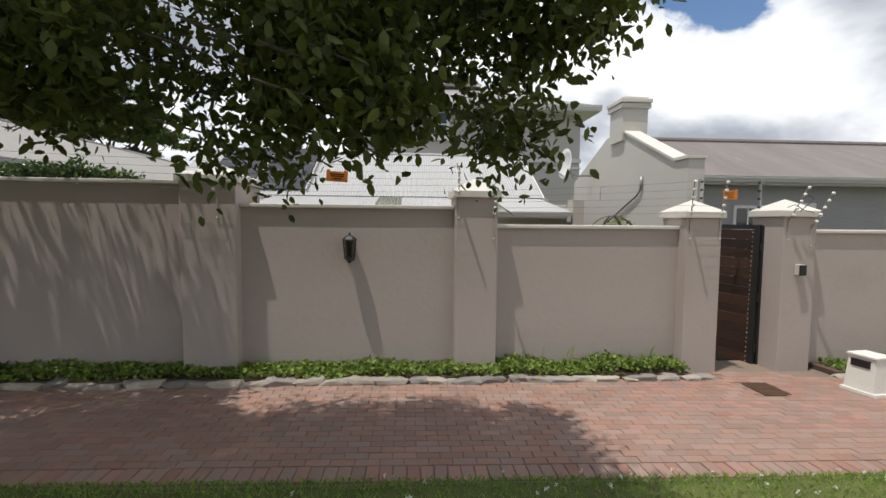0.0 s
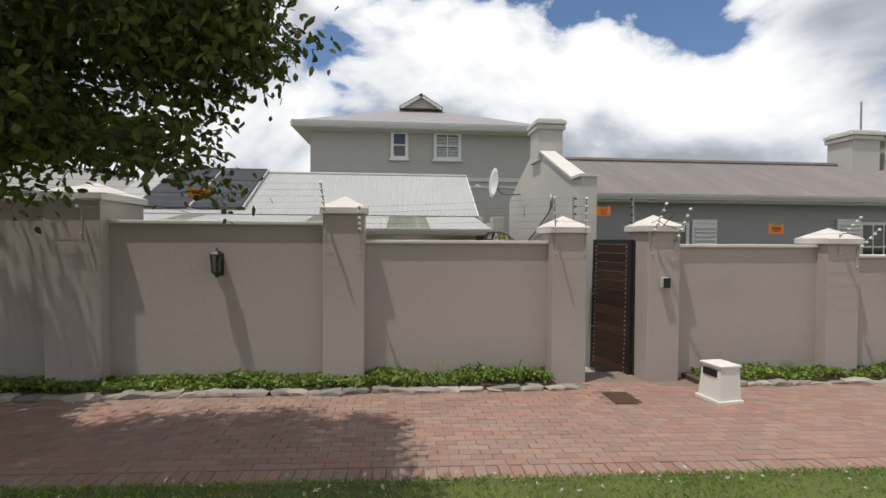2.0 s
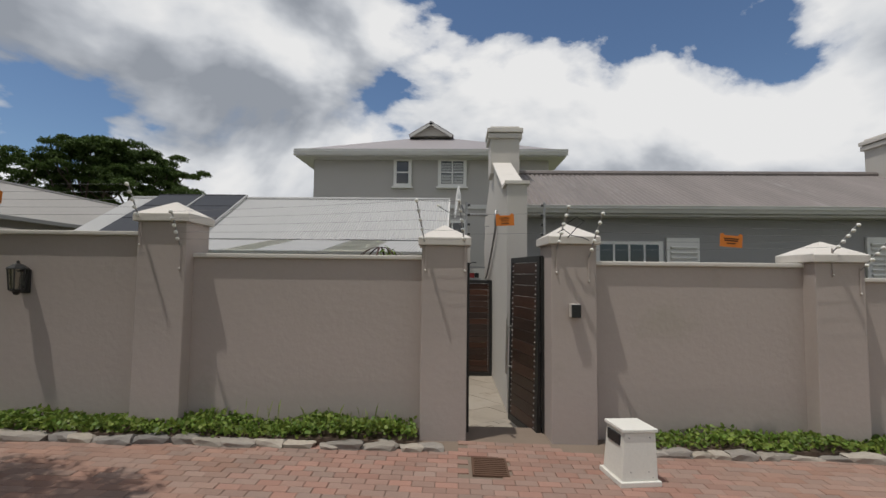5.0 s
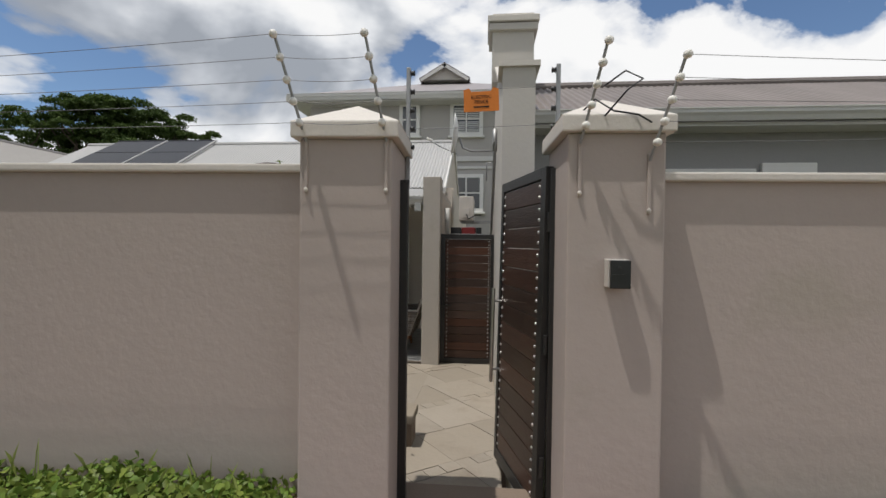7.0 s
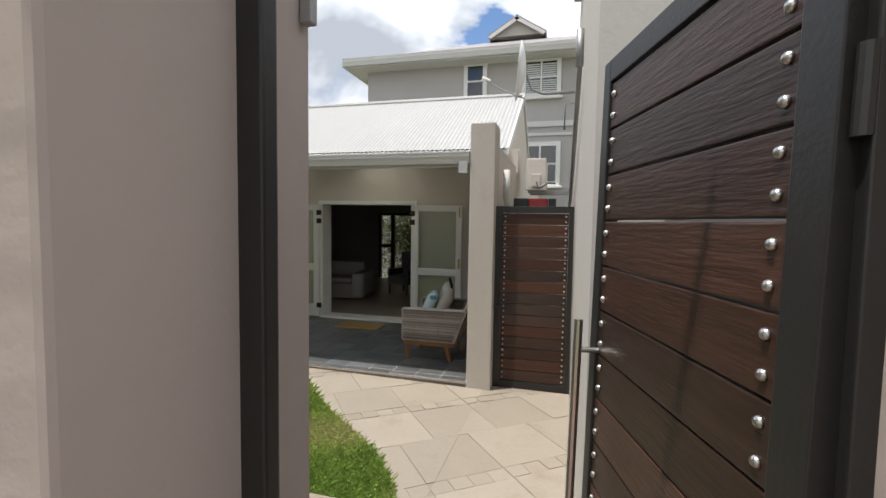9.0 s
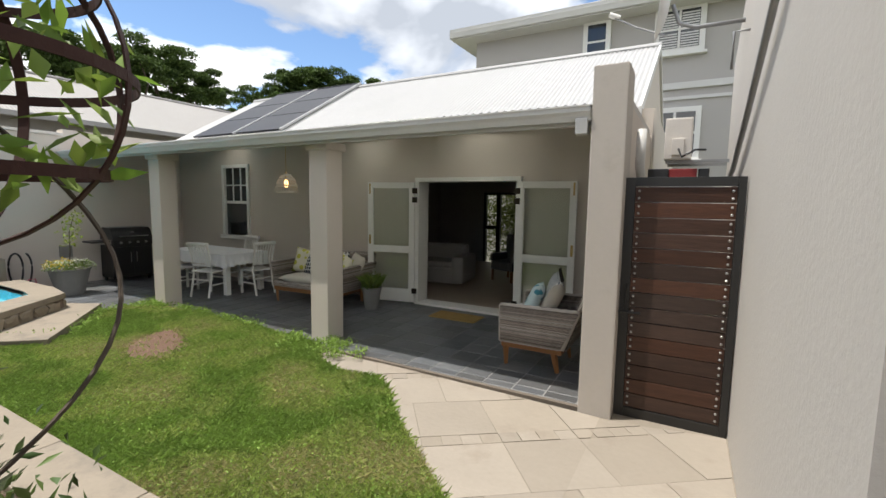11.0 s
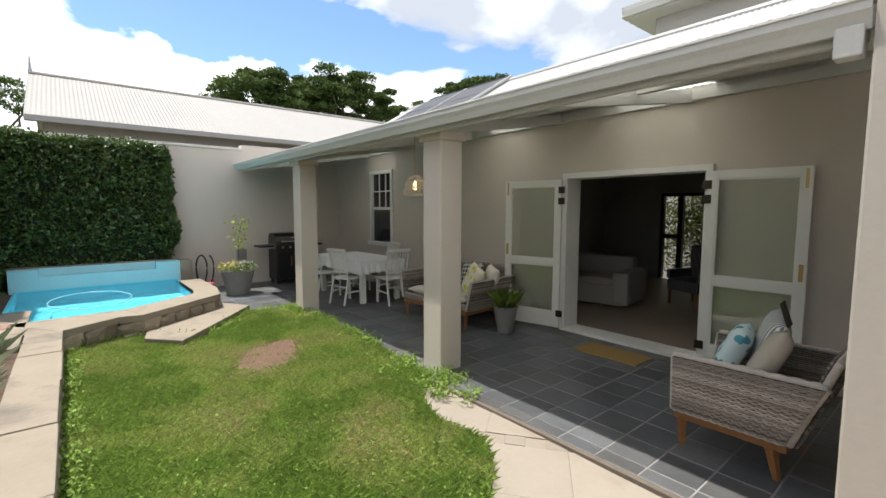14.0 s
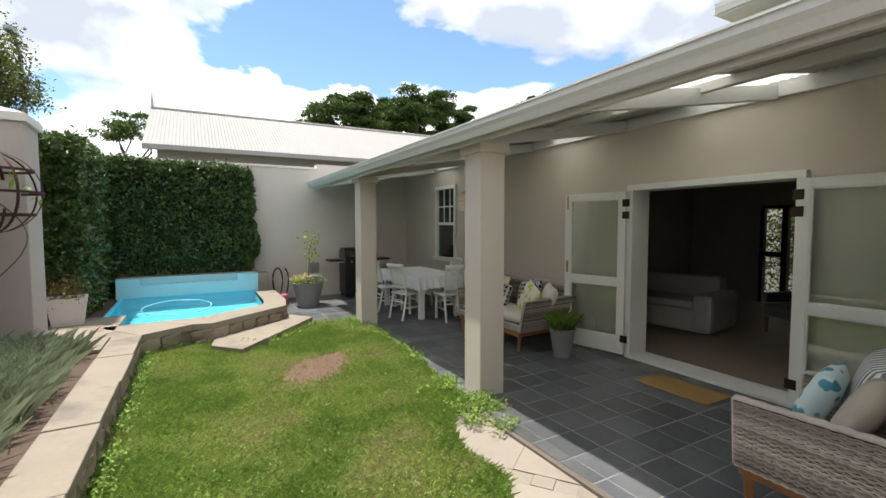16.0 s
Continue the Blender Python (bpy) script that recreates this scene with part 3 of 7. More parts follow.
def cottage_window(x0, x1, z1, shutter_x):
    w = part("window", box(x0, x1, 8.02, 8.10, 1.1, z1, 0.004), WHITE, rh)
    n = 4
    for k in range(n):
        a = x0 + 0.06 + (x1 - x0 - 0.1) * k / n
        for z0, z2 in ((1.16, 1.6), (1.64, 2.1), (2.14, z1 - 0.06)):
            part("pane", box(a, a + (x1 - x0 - 0.1) / n - 0.04, 8.012, 8.03, z0, z2), WINGLASS, w)
    s = part("shutter", box(shutter_x, shutter_x + 0.56, 8.0, 8.045, 1.1, z1 + 0.06, 0.004), WHITE, rh, "white louvred wooden shutter")
    for k in range(17):
        z = 1.17 + k * 0.088
        if z > z1 - 0.06:
            break
        bm = box(shutter_x + 0.06, shutter_x + 0.50, -0.02, 0.02, -0.004, 0.036)
        bmesh.ops.transform(bm, matrix=pose(0, 7.992, z, 35, 0, 0), verts=bm.verts)
        part("louvre", bm, WHITE, s)


cottage_window(7.3, 8.45, 2.62, 8.5)
cottage_window(12.45, 13.6, 2.66, 11.87)


def chimney(x0, x1, y0, y1, z0, z1, label):
    ch = thing("chimney", pose(0, 0, 0), label, "chimney")
    part("shaft", box(x0, x1, y0, y1, z0, z1 - 0.12, 0.01), PLASTER_LIGHT, ch)
    part("collar", box(x0 - 0.05, x1 + 0.05, y0 - 0.05, y1 + 0.05, z1 - 0.26, z1 - 0.16, 0.01), PLASTER_LIGHT, ch)
    part("crown", box(x0 - 0.07, x1 + 0.07, y0 - 0.07, y1 + 0.07, z1 - 0.14, z1 - 0.05, 0.012), CAPWHITE, ch)
    part("crown_top", box(x0, x1, y0, y1, z1 - 0.05, z1, 0.01), CAPWHITE, ch)


chimney(5.56, 6.16, 9.95, 10.6, 4.2, 5.20, "pale plastered chimney with a stepped crown")
chimney(14.1, 14.9, 10.3, 11.0, 4.1, 5.25, "weathered pale chimney on the cottage roof")
chimney(15.1, 15.75, 10.35, 11.0, 4.1, 5.25, "second weathered pale chimney on the cottage roof")

tagged(part("antenna_pole", cyl((14.55, 10.5, 5.24), (14.55, 10.5, 6.05), 0.025, 0.02, 8), GALV), "thin grey antenna pole standing on the chimney", "antenna")

# ---- two-storey house behind ----
bh = thing("tall_house", pose(0, 0, 0), "two-storey greige house with a hipped grey roof and white windows", "house")
part("wall", box(-2.2, 9.3, 22.3, 33.0, -0.7, 7.75), PLASTER_TALL, bh)
part("string_course", box(-2.25, 9.35, 22.22, 22.3, 5.32, 5.52, 0.01), WHITE_TRIM, bh)
part("string_course", box(-2.25, 9.35, 22.24, 22.3, 5.0, 5.1, 0.01), WHITE_TRIM, bh)
bm = box(-2.86, 10.0, 21.6, 33.7, 7.72, 7.78)
part("soffit", bm, WHITE_TRIM, bh)
part("gutter", gutter(-2.9, 10.05, 21.6, 8.02, 0.16, 0.26), WHITE_TRIM, bh)
part("side_gutter", box(-3.0, -2.86, 21.6, 33.7, 7.78, 8.03, 0.02), WHITE_TRIM, bh)
bm = bmesh.new()
c = [bm.verts.new(p) for p in ((-2.9, 21.6, 8.03), (10.05, 21.6, 8.03), (10.05, 33.7, 8.03), (-2.9, 33.7, 8.03))]
r0, r1 = bm.verts.new((3.4, 26.6, 10.25)), bm.verts.new((3.7, 28.6, 10.25))
for f in ((c[0], c[1], r0), (c[1], c[2], r1, r0), (c[2], c[3], r1), (c[3], c[0], r0, r1)):
    bm.faces.new(f)
bm.faces.new(c[::-1])
part("roof", bm, ROOF_MAUVE, bh)
bm = bmesh.new()
tri = [(2.25, 9.85), (4.55, 9.85), (3.4, 10.55)]
a, b = [bm.verts.new((x, 25.2, z)) for x, z in tri], [bm.verts.new((x, 28.0, z)) for x, z in tri]
bm.faces.new(a)
bm.faces.new(b[::-1])
for i in range(3):
    bm.faces.new((a[i], a[(i + 1) % 3], b[(i + 1) % 3], b[i]))
gb = part("gablet", bm, PLASTER_LIGHT, bh)
for sgn in (-1, 1):
    bm = box(-0.06, 1.42, -0.08, 3.0, -0.02, 0.06)
    ang = math.degrees(math.atan2(0.7, 1.15))
    m = pose(3.4, 25.05, 10.55, 0, ang, 0) if sgn > 0 else pose(3.4, 25.05, 10.55, 0, -ang, 0) @ Matrix.Diagonal((-1, 1, 1, 1))
    bmesh.ops.transform(bm, matrix=m, verts=bm.verts)
    part("gablet_roof", bm, ROOF_MAUVE, gb)
    bm = box(-0.04, 1.40, -0.10, -0.08, -0.14, 0.0)
    bmesh.ops.transform(bm, matrix=m, verts=bm.verts)
    part("barge_board", bm, WHITE_TRIM, gb)


def house_window(x0, x1, z0, z1, cols, rows, blinds):
    w = part("window", box(x0 - 0.12, x1 + 0.12, 22.18, 22.3, z0 - 0.12, z1 + 0.12, 0.01), WHITE, bh)
    dx, dz = (x1 - x0) / cols, (z1 - z0) / rows
    for i in range(cols):
        for j in range(rows):
            part("pane", box(x0 + i * dx + 0.035, x0 + (i + 1) * dx - 0.035, 22.165, 22.2, z0 + j * dz + 0.035, z0 + (j + 1) * dz - 0.035), WINGLASS, w)
            for k in range(int(blinds * (dz - 0.1) / 0.075)):
                z = z0 + j * dz + 0.05 + k * 0.075
                part("blind_slat", box(x0 + i * dx + 0.05, x0 + (i + 1) * dx - 0.05, 22.155, 22.163, z, z + 0.04), WHITE_TRIM, w)
    part("sill", box(x0 - 0.2, x1 + 0.2, 22.1, 22.3, z0 - 0.2, z0 - 0.12, 0.01), WHITE, w)


house_window(1.88, 2.52, 6.5, 7.66, 1, 2, 0)
house_window(4.05, 5.2, 6.5, 7.66, 2, 2, 1)
house_window(4.05, 5.25, 3.3, 4.65, 2, 2, 0)

# ---- neighbour's long roof to the west ----
nb = thing("neighbour_house", pose(0, 0, 0), "low neighbouring house with an old pale corrugated roof", "house")
part("wall", box(-17.0, -9.3, 7.2, 30.0, -0.7, 3.75), ROOF_OLD, nb)
bm = bmesh.new()
for (x0, z0), (x1, z1) in (((-8.9, 3.75), (-12.2, 5.38)), ((-17.4, 3.75), (-12.2, 5.38))):
    sh = corrugated((x0, 6.9, z0), (x0, 30.3, z0), (x1, 6.9, z1), pitch=0.09, per=4, amp=0.006)
    part("roof", sh, ROOF_OLD, nb)
part("ridge_cap", tube([(-12.2, 6.9, 5.39), (-12.2, 30.3, 5.39)], 0.06, 8), ROOF_OLD, nb)
part("gutter", box(-8.95, -8.8, 6.9, 30.3, 3.62, 3.76, 0.02), PLASTER_GREY, nb)
part("gable_wall", prism([(-17.0, 7.2), (-9.3, 7.2), (-9.3, 7.4), (-17.0, 7.4)], 3.7, lambda x, y: 3.9 + 0.0 * x), PLASTER_LIGHT, nb)
bm = bmesh.new()
a = [bm.verts.new(p) for p in ((-17.0, 7.2, 3.8), (-9.3, 7.2, 3.8), (-12.2, 7.2, 5.3))]
b = [bm.verts.new((v.co.x, 7.4, v.co.z)) for v in a]
bm.faces.new(a)
bm.faces.new(b[::-1])
for i in range(3):
    bm.faces.new((a[i], a[(i + 1) % 3], b[(i + 1) % 3], b[i]))
part("gable", bm, PLASTER_LIGHT, nb)
part("finial", cyl((-12.2, 6.95, 5.36), (-12.2, 6.95, 5.85), 0.05, 0.01), GALV, nb)

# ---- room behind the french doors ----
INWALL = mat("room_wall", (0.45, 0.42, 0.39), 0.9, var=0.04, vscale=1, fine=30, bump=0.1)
INFLOOR = mat("room_floor_tile", (0.34, 0.27, 0.20), 0.35, var=0.12, vscale=2, fine=20, bump=0.1, spec=0.4)
RX0, RX1, RY1 = -1.6, 4.55, 18.6
structure("floor_room", box(RX0, RX1, 12.83, RY1, -0.3, 0.0), INFLOOR, "tan tiled living room floor", "floor")
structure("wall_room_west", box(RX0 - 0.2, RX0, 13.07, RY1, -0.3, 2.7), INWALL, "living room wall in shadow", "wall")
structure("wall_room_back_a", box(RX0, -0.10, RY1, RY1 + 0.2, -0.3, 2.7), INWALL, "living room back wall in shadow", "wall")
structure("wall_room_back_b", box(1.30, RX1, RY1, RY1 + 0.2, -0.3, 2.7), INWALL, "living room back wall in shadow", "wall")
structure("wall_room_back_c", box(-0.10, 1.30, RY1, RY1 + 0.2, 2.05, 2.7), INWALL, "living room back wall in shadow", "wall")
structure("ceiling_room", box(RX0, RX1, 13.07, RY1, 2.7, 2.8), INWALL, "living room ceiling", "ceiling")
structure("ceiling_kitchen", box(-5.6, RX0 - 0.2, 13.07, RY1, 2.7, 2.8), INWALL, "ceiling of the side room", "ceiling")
structure("wall_kitchen_back", box(-5.6, RX0 - 0.2, 16.5, 16.7, -0.3, 2.7), INWALL, "back wall of the side room", "wall")
structure("floor_kitchen", box(-5.6, RX0 - 0.2, 13.07, 16.5, -0.3, 0.0), INFLOOR, "floor of the side room", "floor")
structure("wall_kitchen_west", box(-5.85, -5.6, 12.85, 19.0, -0.3, 2.9), PLASTER_IN, "west wall of the house", "wall")
# ---- gates ----


def gate_leaf(name, m, w, h, boards, wood, label, group, face):
    """A steel-framed gate leaf with horizontal boards and dome bolts; local x from the hinge, face towards -y."""
    g = thing(name, m, label, "gate", group)
    fw = 0.075
    for nm, (x0, x1, z0, z1) in (("hinge_stile", (0, fw, 0, h)), ("lock_stile", (w - fw * 0.7, w, 0, h)), ("top_rail", (fw, w - fw * 0.7, h - 0.07, h)), ("bottom_rail", (fw, w - fw * 0.7, 0, 0.09))):
        part(nm, box(x0, x1, -0.025, 0.025, z0, z1, 0.003), BLACKSTEEL, g)
    z0, z1 = 0.095, h - 0.075
    bh_ = (z1 - z0) / boards
    me = to_mesh("board", box(0, w - fw * 1.7 - 0.004, -0.017, 0.017, 0.003, bh_ - 0.003, 0.004), wood)
    bolt = to_mesh("bolt", lathe([(0.011, 0), (0.011, 0.003), (0.008, 0.008), (0.003, 0.0105), (0.0, 0.011)], 8), STEEL, True)
    for i in range(boards):
        b = new("board", me)
        b.parent = g
        b.matrix_local = pose(fw + 0.002, random.uniform(-0.002, 0.002), z0 + i * bh_)
        for x in (0.028, w - fw * 1.7 - 0.03):
            for z in (0.27, 0.73):
                o = new("bolt", bolt)
                o.parent = b
                o.matrix_local = pose(x, face * 0.017, bh_ * z, -90 * face, 0, 0)
    return g


ENTRY = gate_leaf("entry_gate", pose(5.845, 6.115, 0.125, 0, 0, 105.3) @ pose(0, 0, 0, 1.1, 0, 0), 0.89, 2.19, 14, GATEWOOD, "dark stained timber gate in a black steel frame, standing open", "timber gates", 1)
bm = tube([(0.835, 0.085, 0.62), (0.835, 0.085, 1.36)], 0.014, 10)
part("pull_handle", bm, STEEL, ENTRY, "long brushed steel pull handle")
bm = tube([(0.835, -0.085, 0.62), (0.835, -0.085, 1.36)], 0.014, 10)
h = part("pull_handle", bm, STEEL, ENTRY, "long brushed steel pull handle")
for z in (0.72, 1.26):
    part("standoff", cyl((0.835, -0.085, z), (0.835, 0.085, z), 0.009), STEEL, h)
for z in (0.35, 1.1, 1.85):
    part("hinge", cyl((-0.012, 0.0, z - 0.06), (-0.012, 0.0, z + 0.06), 0.014), BLACKSTEEL, ENTRY)
# gate frame posts
gp = thing("gate_post", pose(4.966, 6.045, 0), "black steel gate post fixed to the pillar", "gate post")
part("shaft", box(0, 0.06, 0, 0.042, 0.08, 2.21, 0.006), BLACKSTEEL, gp)
part("top_plate", box(-0.002, 0.062, -0.002, 0.044, 2.21, 2.22), BLACKPLASTIC, gp)
gp = thing("gate_post", pose(5.885, 6.10, 0), "slim black steel hinge post", "gate post")
part("shaft", box(0, 0.045, 0, 0.05, 0.08, 2.3, 0.004), BLACKSTEEL, gp)

YARD = gate_leaf("yard_gate", pose(4.80, 10.34, -0.05), 0.83, 2.03, 15, GATEWOOD_Y, "weathered red-brown timber yard gate in a black steel frame, closed", "timber gates", -1)
bm = box(0.0, 0.075, -0.04, -0.026, 0.88, 0.96, 0.004)
la = part("latch", bm, BLACKSTEEL, YARD, "black sliding latch")
part("bolt_rod", cyl((0.0, -0.05, 0.92), (0.17, -0.05, 0.92), 0.011), BLACKSTEEL, la)
part("bolt_rod", cyl((0.05, -0.04, 0.92), (0.05, -0.04, 1.16), 0.009), BLACKSTEEL, la)

# threshold at the gate
structure("threshold", prism([(4.97, 5.50), (5.96, 5.54), (5.96, 6.2), (4.97, 6.2)], -0.4, lambda x, y: 0.245 - 0.19 * (y - 5.5)), COPING, "sloping concrete threshold of the gate", "threshold")

# intercom
ic = thing("intercom", STREET @ pose(6.185, -0.1, 1.69) @ Matrix.Scale(0.88, 4), "black intercom in a pale wall hood on the gate pillar", "intercom")
part("hood", box(-0.065, 0.055, -0.075, 0.0, -0.08, 0.085, 0.005), PLASTER_LIGHT, ic, "pale plaster-coloured hood")
pn = part("panel", box(-0.055, 0.062, -0.095, -0.07, -0.086, 0.08, 0.006), BLACKPLASTIC, ic, "black plastic front panel")
part("lens", lathe([(0.013, 0), (0.013, 0.004), (0.0, 0.005)], 12), BLACKSTEEL, pn).matrix_local = pose(-0.005, -0.098, 0.035, 90, 0, 0)
part("button_bar", box(-0.05, 0.03, -0.101, -0.097, -0.006, -0.002), BLACKSTEEL, pn)
part("screw", lathe([(0.004, 0), (0.003, 0.002), (0.0, 0.003)], 8), STEEL, pn).matrix_local = pose(0.06, -0.098, -0.06, 90, 0, 0)

# wall lanterns
LAMPGLASS = glass("lantern_glass", (0.8, 0.8, 0.75), 0.2, (0.7, 0.7, 0.66))


def lantern(m, label):
    g = thing("wall_lantern", m, label, "wall lamp", "wall lanterns")
    part("back_plate", box(-0.045, 0.045, -0.02, 0, -0.17, 0.1, 0.006), BLACKSTEEL, g)
    part("arm", box(-0.012, 0.012, -0.09, -0.015, 0.07, 0.09, 0.004), BLACKSTEEL, g)
    part("roof", lathe([(0.085, 0.10), (0.08, 0.115), (0.045, 0.15), (0.015, 0.165), (0.012, 0.19), (0.0, 0.2)], 6, origin=(0, -0.09, 0)), BLACKSTEEL, g)
    part("glass", lathe([(0.05, -0.13), (0.068, 0.1)], 6, origin=(0, -0.09, 0)), LAMPGLASS, g, "clear lantern glass")
    part("base", lathe([(0.0, -0.19), (0.02, -0.18), (0.03, -0.15), (0.058, -0.13), (0.058, -0.118), (0.0, -0.118)], 6, origin=(0, -0.09, 0)), BLACKSTEEL, g)
    for k in range(6):
        a = k * math.tau / 6
        part("bar", cyl((0.053 * math.cos(a), -0.09 + 0.053 * math.sin(a), -0.13), (0.071 * math.cos(a), -0.09 + 0.071 * math.sin(a), 0.11), 0.006, seg=6), BLACKSTEEL, g)
    return g


LANTERN = lantern(STREET @ pose(-0.02, 0.08, 1.98) @ Matrix.Diagonal((1.12, 1.35, 1.0, 1)), "black six-sided lantern on the plastered street wall")
copy_thing(LANTERN, STREET @ pose(10.45, 0.08, 1.68) @ Matrix.Diagonal((1.12, 1.35, 1.0, 1)))
copy_thing(LANTERN, pose(11.6, 8.6, 2.27))

# electric fence
WIRES = {}


def bracket(s, n, z0, ztop, lx=-0.06, ln=-0.2, kink=0.32):
    g = thing("fence_bracket", STREET @ pose(s, n, 0), "electric fence bracket with white bobbin insulators on the wall", "fence bracket", "electric fence brackets")
    part("foot", box(-0.009, 0.009, -0.012, 0, z0, z0 + kink, 0.003), PLASTER, g)
    part("screw", lathe([(0.013, 0), (0.01, 0.008), (0, 0.01)], 8), CAPWHITE, g).matrix_local = pose(0, -0.012, z0 + 0.02, 90, 0, 0)
    a, b = Vector((0, -0.012, z0 + kink - 0.04)), Vector((lx, ln, ztop))
    part("rod", tube([a, a.lerp(b, 0.3), b], 0.008, 6), GALV, g)
    pts = []
    for k in range(5):
        q = a.lerp(b, 0.18 + 0.2 * k) + Vector((0, -0.018, 0))
        me = lathe([(0.0, -0.018), (0.015, -0.017), (0.021, -0.006), (0.016, 0), (0.021, 0.006), (0.015, 0.017), (0.0, 0.018)], 10)
        part("insulator", me, INSUL, g, smooth=True).matrix_local = Matrix.Translation(q) @ pose(0, 0, 0, 90, 0, 25)
        pts.append((STREET @ pose(s, n, 0)) @ q)
    return pts


ends = []
for s, n, z0, zt, lx in ((-1.57, -0.1, 2.33, 3.05, -0.1), (1.35, -0.1, 2.35, 3.06, -0.03), (1.80, -0.1, 2.09, 2.77, 0.0), (4.52, -0.1, 2.10, 2.93, -0.1), (4.96, -0.1, 2.10, 2.93, -0.08),
                       (5.99, -0.1, 2.09, 2.88, 0.08), (6.35, -0.1, 2.0, 2.81, 0.09), (9.12, -0.1, 2.1, 2.72, 0.12), (9.43, -0.1, 1.89, 2.54, 0.14)):
    ends.append(bracket(s, n, z0, zt - 0.05, lx))


def wire(name, a, b, sag, label):
    pts = [Vector(a).lerp(Vector(b), t) - Vector((0, 0, sag * 4 * t * (1 - t))) for t in (k / 8 for k in range(9))]
    tagged(part(name, tube(pts, 0.0016, 4), WIRE), label, "fence wire", "electric fence wires")


for i, j in ((0, 1), (2, 3), (3, 4), (6, 7)):
    for p, q in zip(ends[i], ends[j]):
        wire("fence_wire", p, q, 0.012, "thin galvanised electric fence wire strung between brackets")
for p, q in zip(ends[0], [v + Vector((-6.0, -0.25, 0.25)) for v in ends[0]]):
    wire("fence_wire", q, p, 0.03, "thin galvanised electric fence wire strung between brackets")
for p in ends[8]:
    wire("fence_wire", p, p + Vector((6, 0.3, -0.1)), 0.03, "thin galvanised electric fence wire strung between brackets")

# gate-top posts with black insulators, joined by one wire
for x in (4.985, 5.945):
    g = thing("fence_post", pose(x, 6.25, 0), "upright galvanised fence post with black insulators behind the gate pillar", "fence post", "gate fence posts")
    part("rod", box(-0.013, 0.013, -0.013, 0.013, 2.2, 2.98, 0.003), GALV, g)
    for k in range(5):
        part("insulator", lathe([(0.0, -0.016), (0.02, -0.012), (0.012, 0), (0.02, 0.012), (0.0, 0.016)], 10), BLACKPLASTIC, g, smooth=True).matrix_local = pose(0.03 if x < 5.5 else -0.03, -0.01, 2.46 + 0.12 * k, 0, 90, 0)
wire("fence_wire", (5.01, 6.24, 2.58), (5.92, 6.24, 2.60), 0.004, "single wire spanning the gateway")
wire("fence_wire", (5.01, 6.24, 2.82), (5.92, 6.24, 2.84), 0.003, "upper wire spanning the gateway")
# loose cables on the gate pillar
for pts in ([(6.0, 5.86, 2.55), (6.06, 5.76, 2.60), (6.14, 5.70, 2.52), (6.26, 5.70, 2.50), (6.34, 5.74, 2.47)], [(6.1, 5.72, 2.50), (6.2, 5.68, 2.62), (6.28, 5.7, 2.68), (6.2, 5.72, 2.73), (6.1, 5.74, 2.66)]):
    tagged(part("cable", tube(pts, 0.005, 6), BLACKPLASTIC, smooth=True), "loose black cable hanging on the pillar cap", "cable", "loose fence cables")

# warning signs
ORANGE = mat("sign_orange", (0.62, 0.19, 0.03), 0.6, var=0.12, vscale=6, fine=40, bump=0.02)
INK = mat("sign_ink", (0.02, 0.015, 0.01), 0.7, bump=0)


def sign(m, w, h, lettered, label):
    g = thing("warning_sign", m, label, "warning sign", "electric fence signs")
    pts = [(-w / 2, -h / 2), (w / 2, -h / 2), (w / 2, h / 2), (w / 2 - 0.035, h / 2 + 0.012), (w / 2 - 0.05, h / 2 - 0.012), (-w / 2 + 0.05, h / 2 - 0.012), (-w / 2 + 0.035, h / 2 + 0.012), (-w / 2, h / 2)]
    bm = prism(pts, -0.0015, 0.0015)
    bmesh.ops.transform(bm, matrix=pose(0, 0, 0, 90, 0, 0), verts=bm.verts)
    part("plate", bm, ORANGE, g)
    if lettered:
        for txt, z, sz in (("ELECTRIC", 0.012, 0.030), ("FENCE", -0.018, 0.030)):
            cu = bpy.data.curves.new("letters", "FONT")
            cu.body, cu.size, cu.align_x, cu.extrude = txt, sz, "CENTER", 0.0006
            cu.materials.append(INK)
            o = new("lettering", cu)
            o.parent = g
            o.matrix_local = pose(0, -0.003, z, 90, 0, 0)
        part("bar", box(-0.05, 0.05, -0.003, -0.002, -0.045, -0.036), INK, g)
    else:
        for z, k in ((0.022, 0.34), (0.0, 0.3), (-0.03, 0.2)):
            part("bar", box(-w * k, w * k, -0.003, -0.002, z - 0.006, z + 0.006), INK, g)


sign(pose(5.46, 6.236, 2.755, 0, -2, 0), 0.225, 0.14, True, "orange electric fence warning sign hung on the gateway wire")
sign(STREET @ pose(-0.14, -0.285, 2.85, 0, 3, 0), 0.25, 0.13, False, "orange warning sign hung on the fence wires")
sign(STREET @ pose(7.88, -0.24, 2.48, 0, 4, 0), 0.25, 0.14, False, "orange warning sign hung on the fence wires")

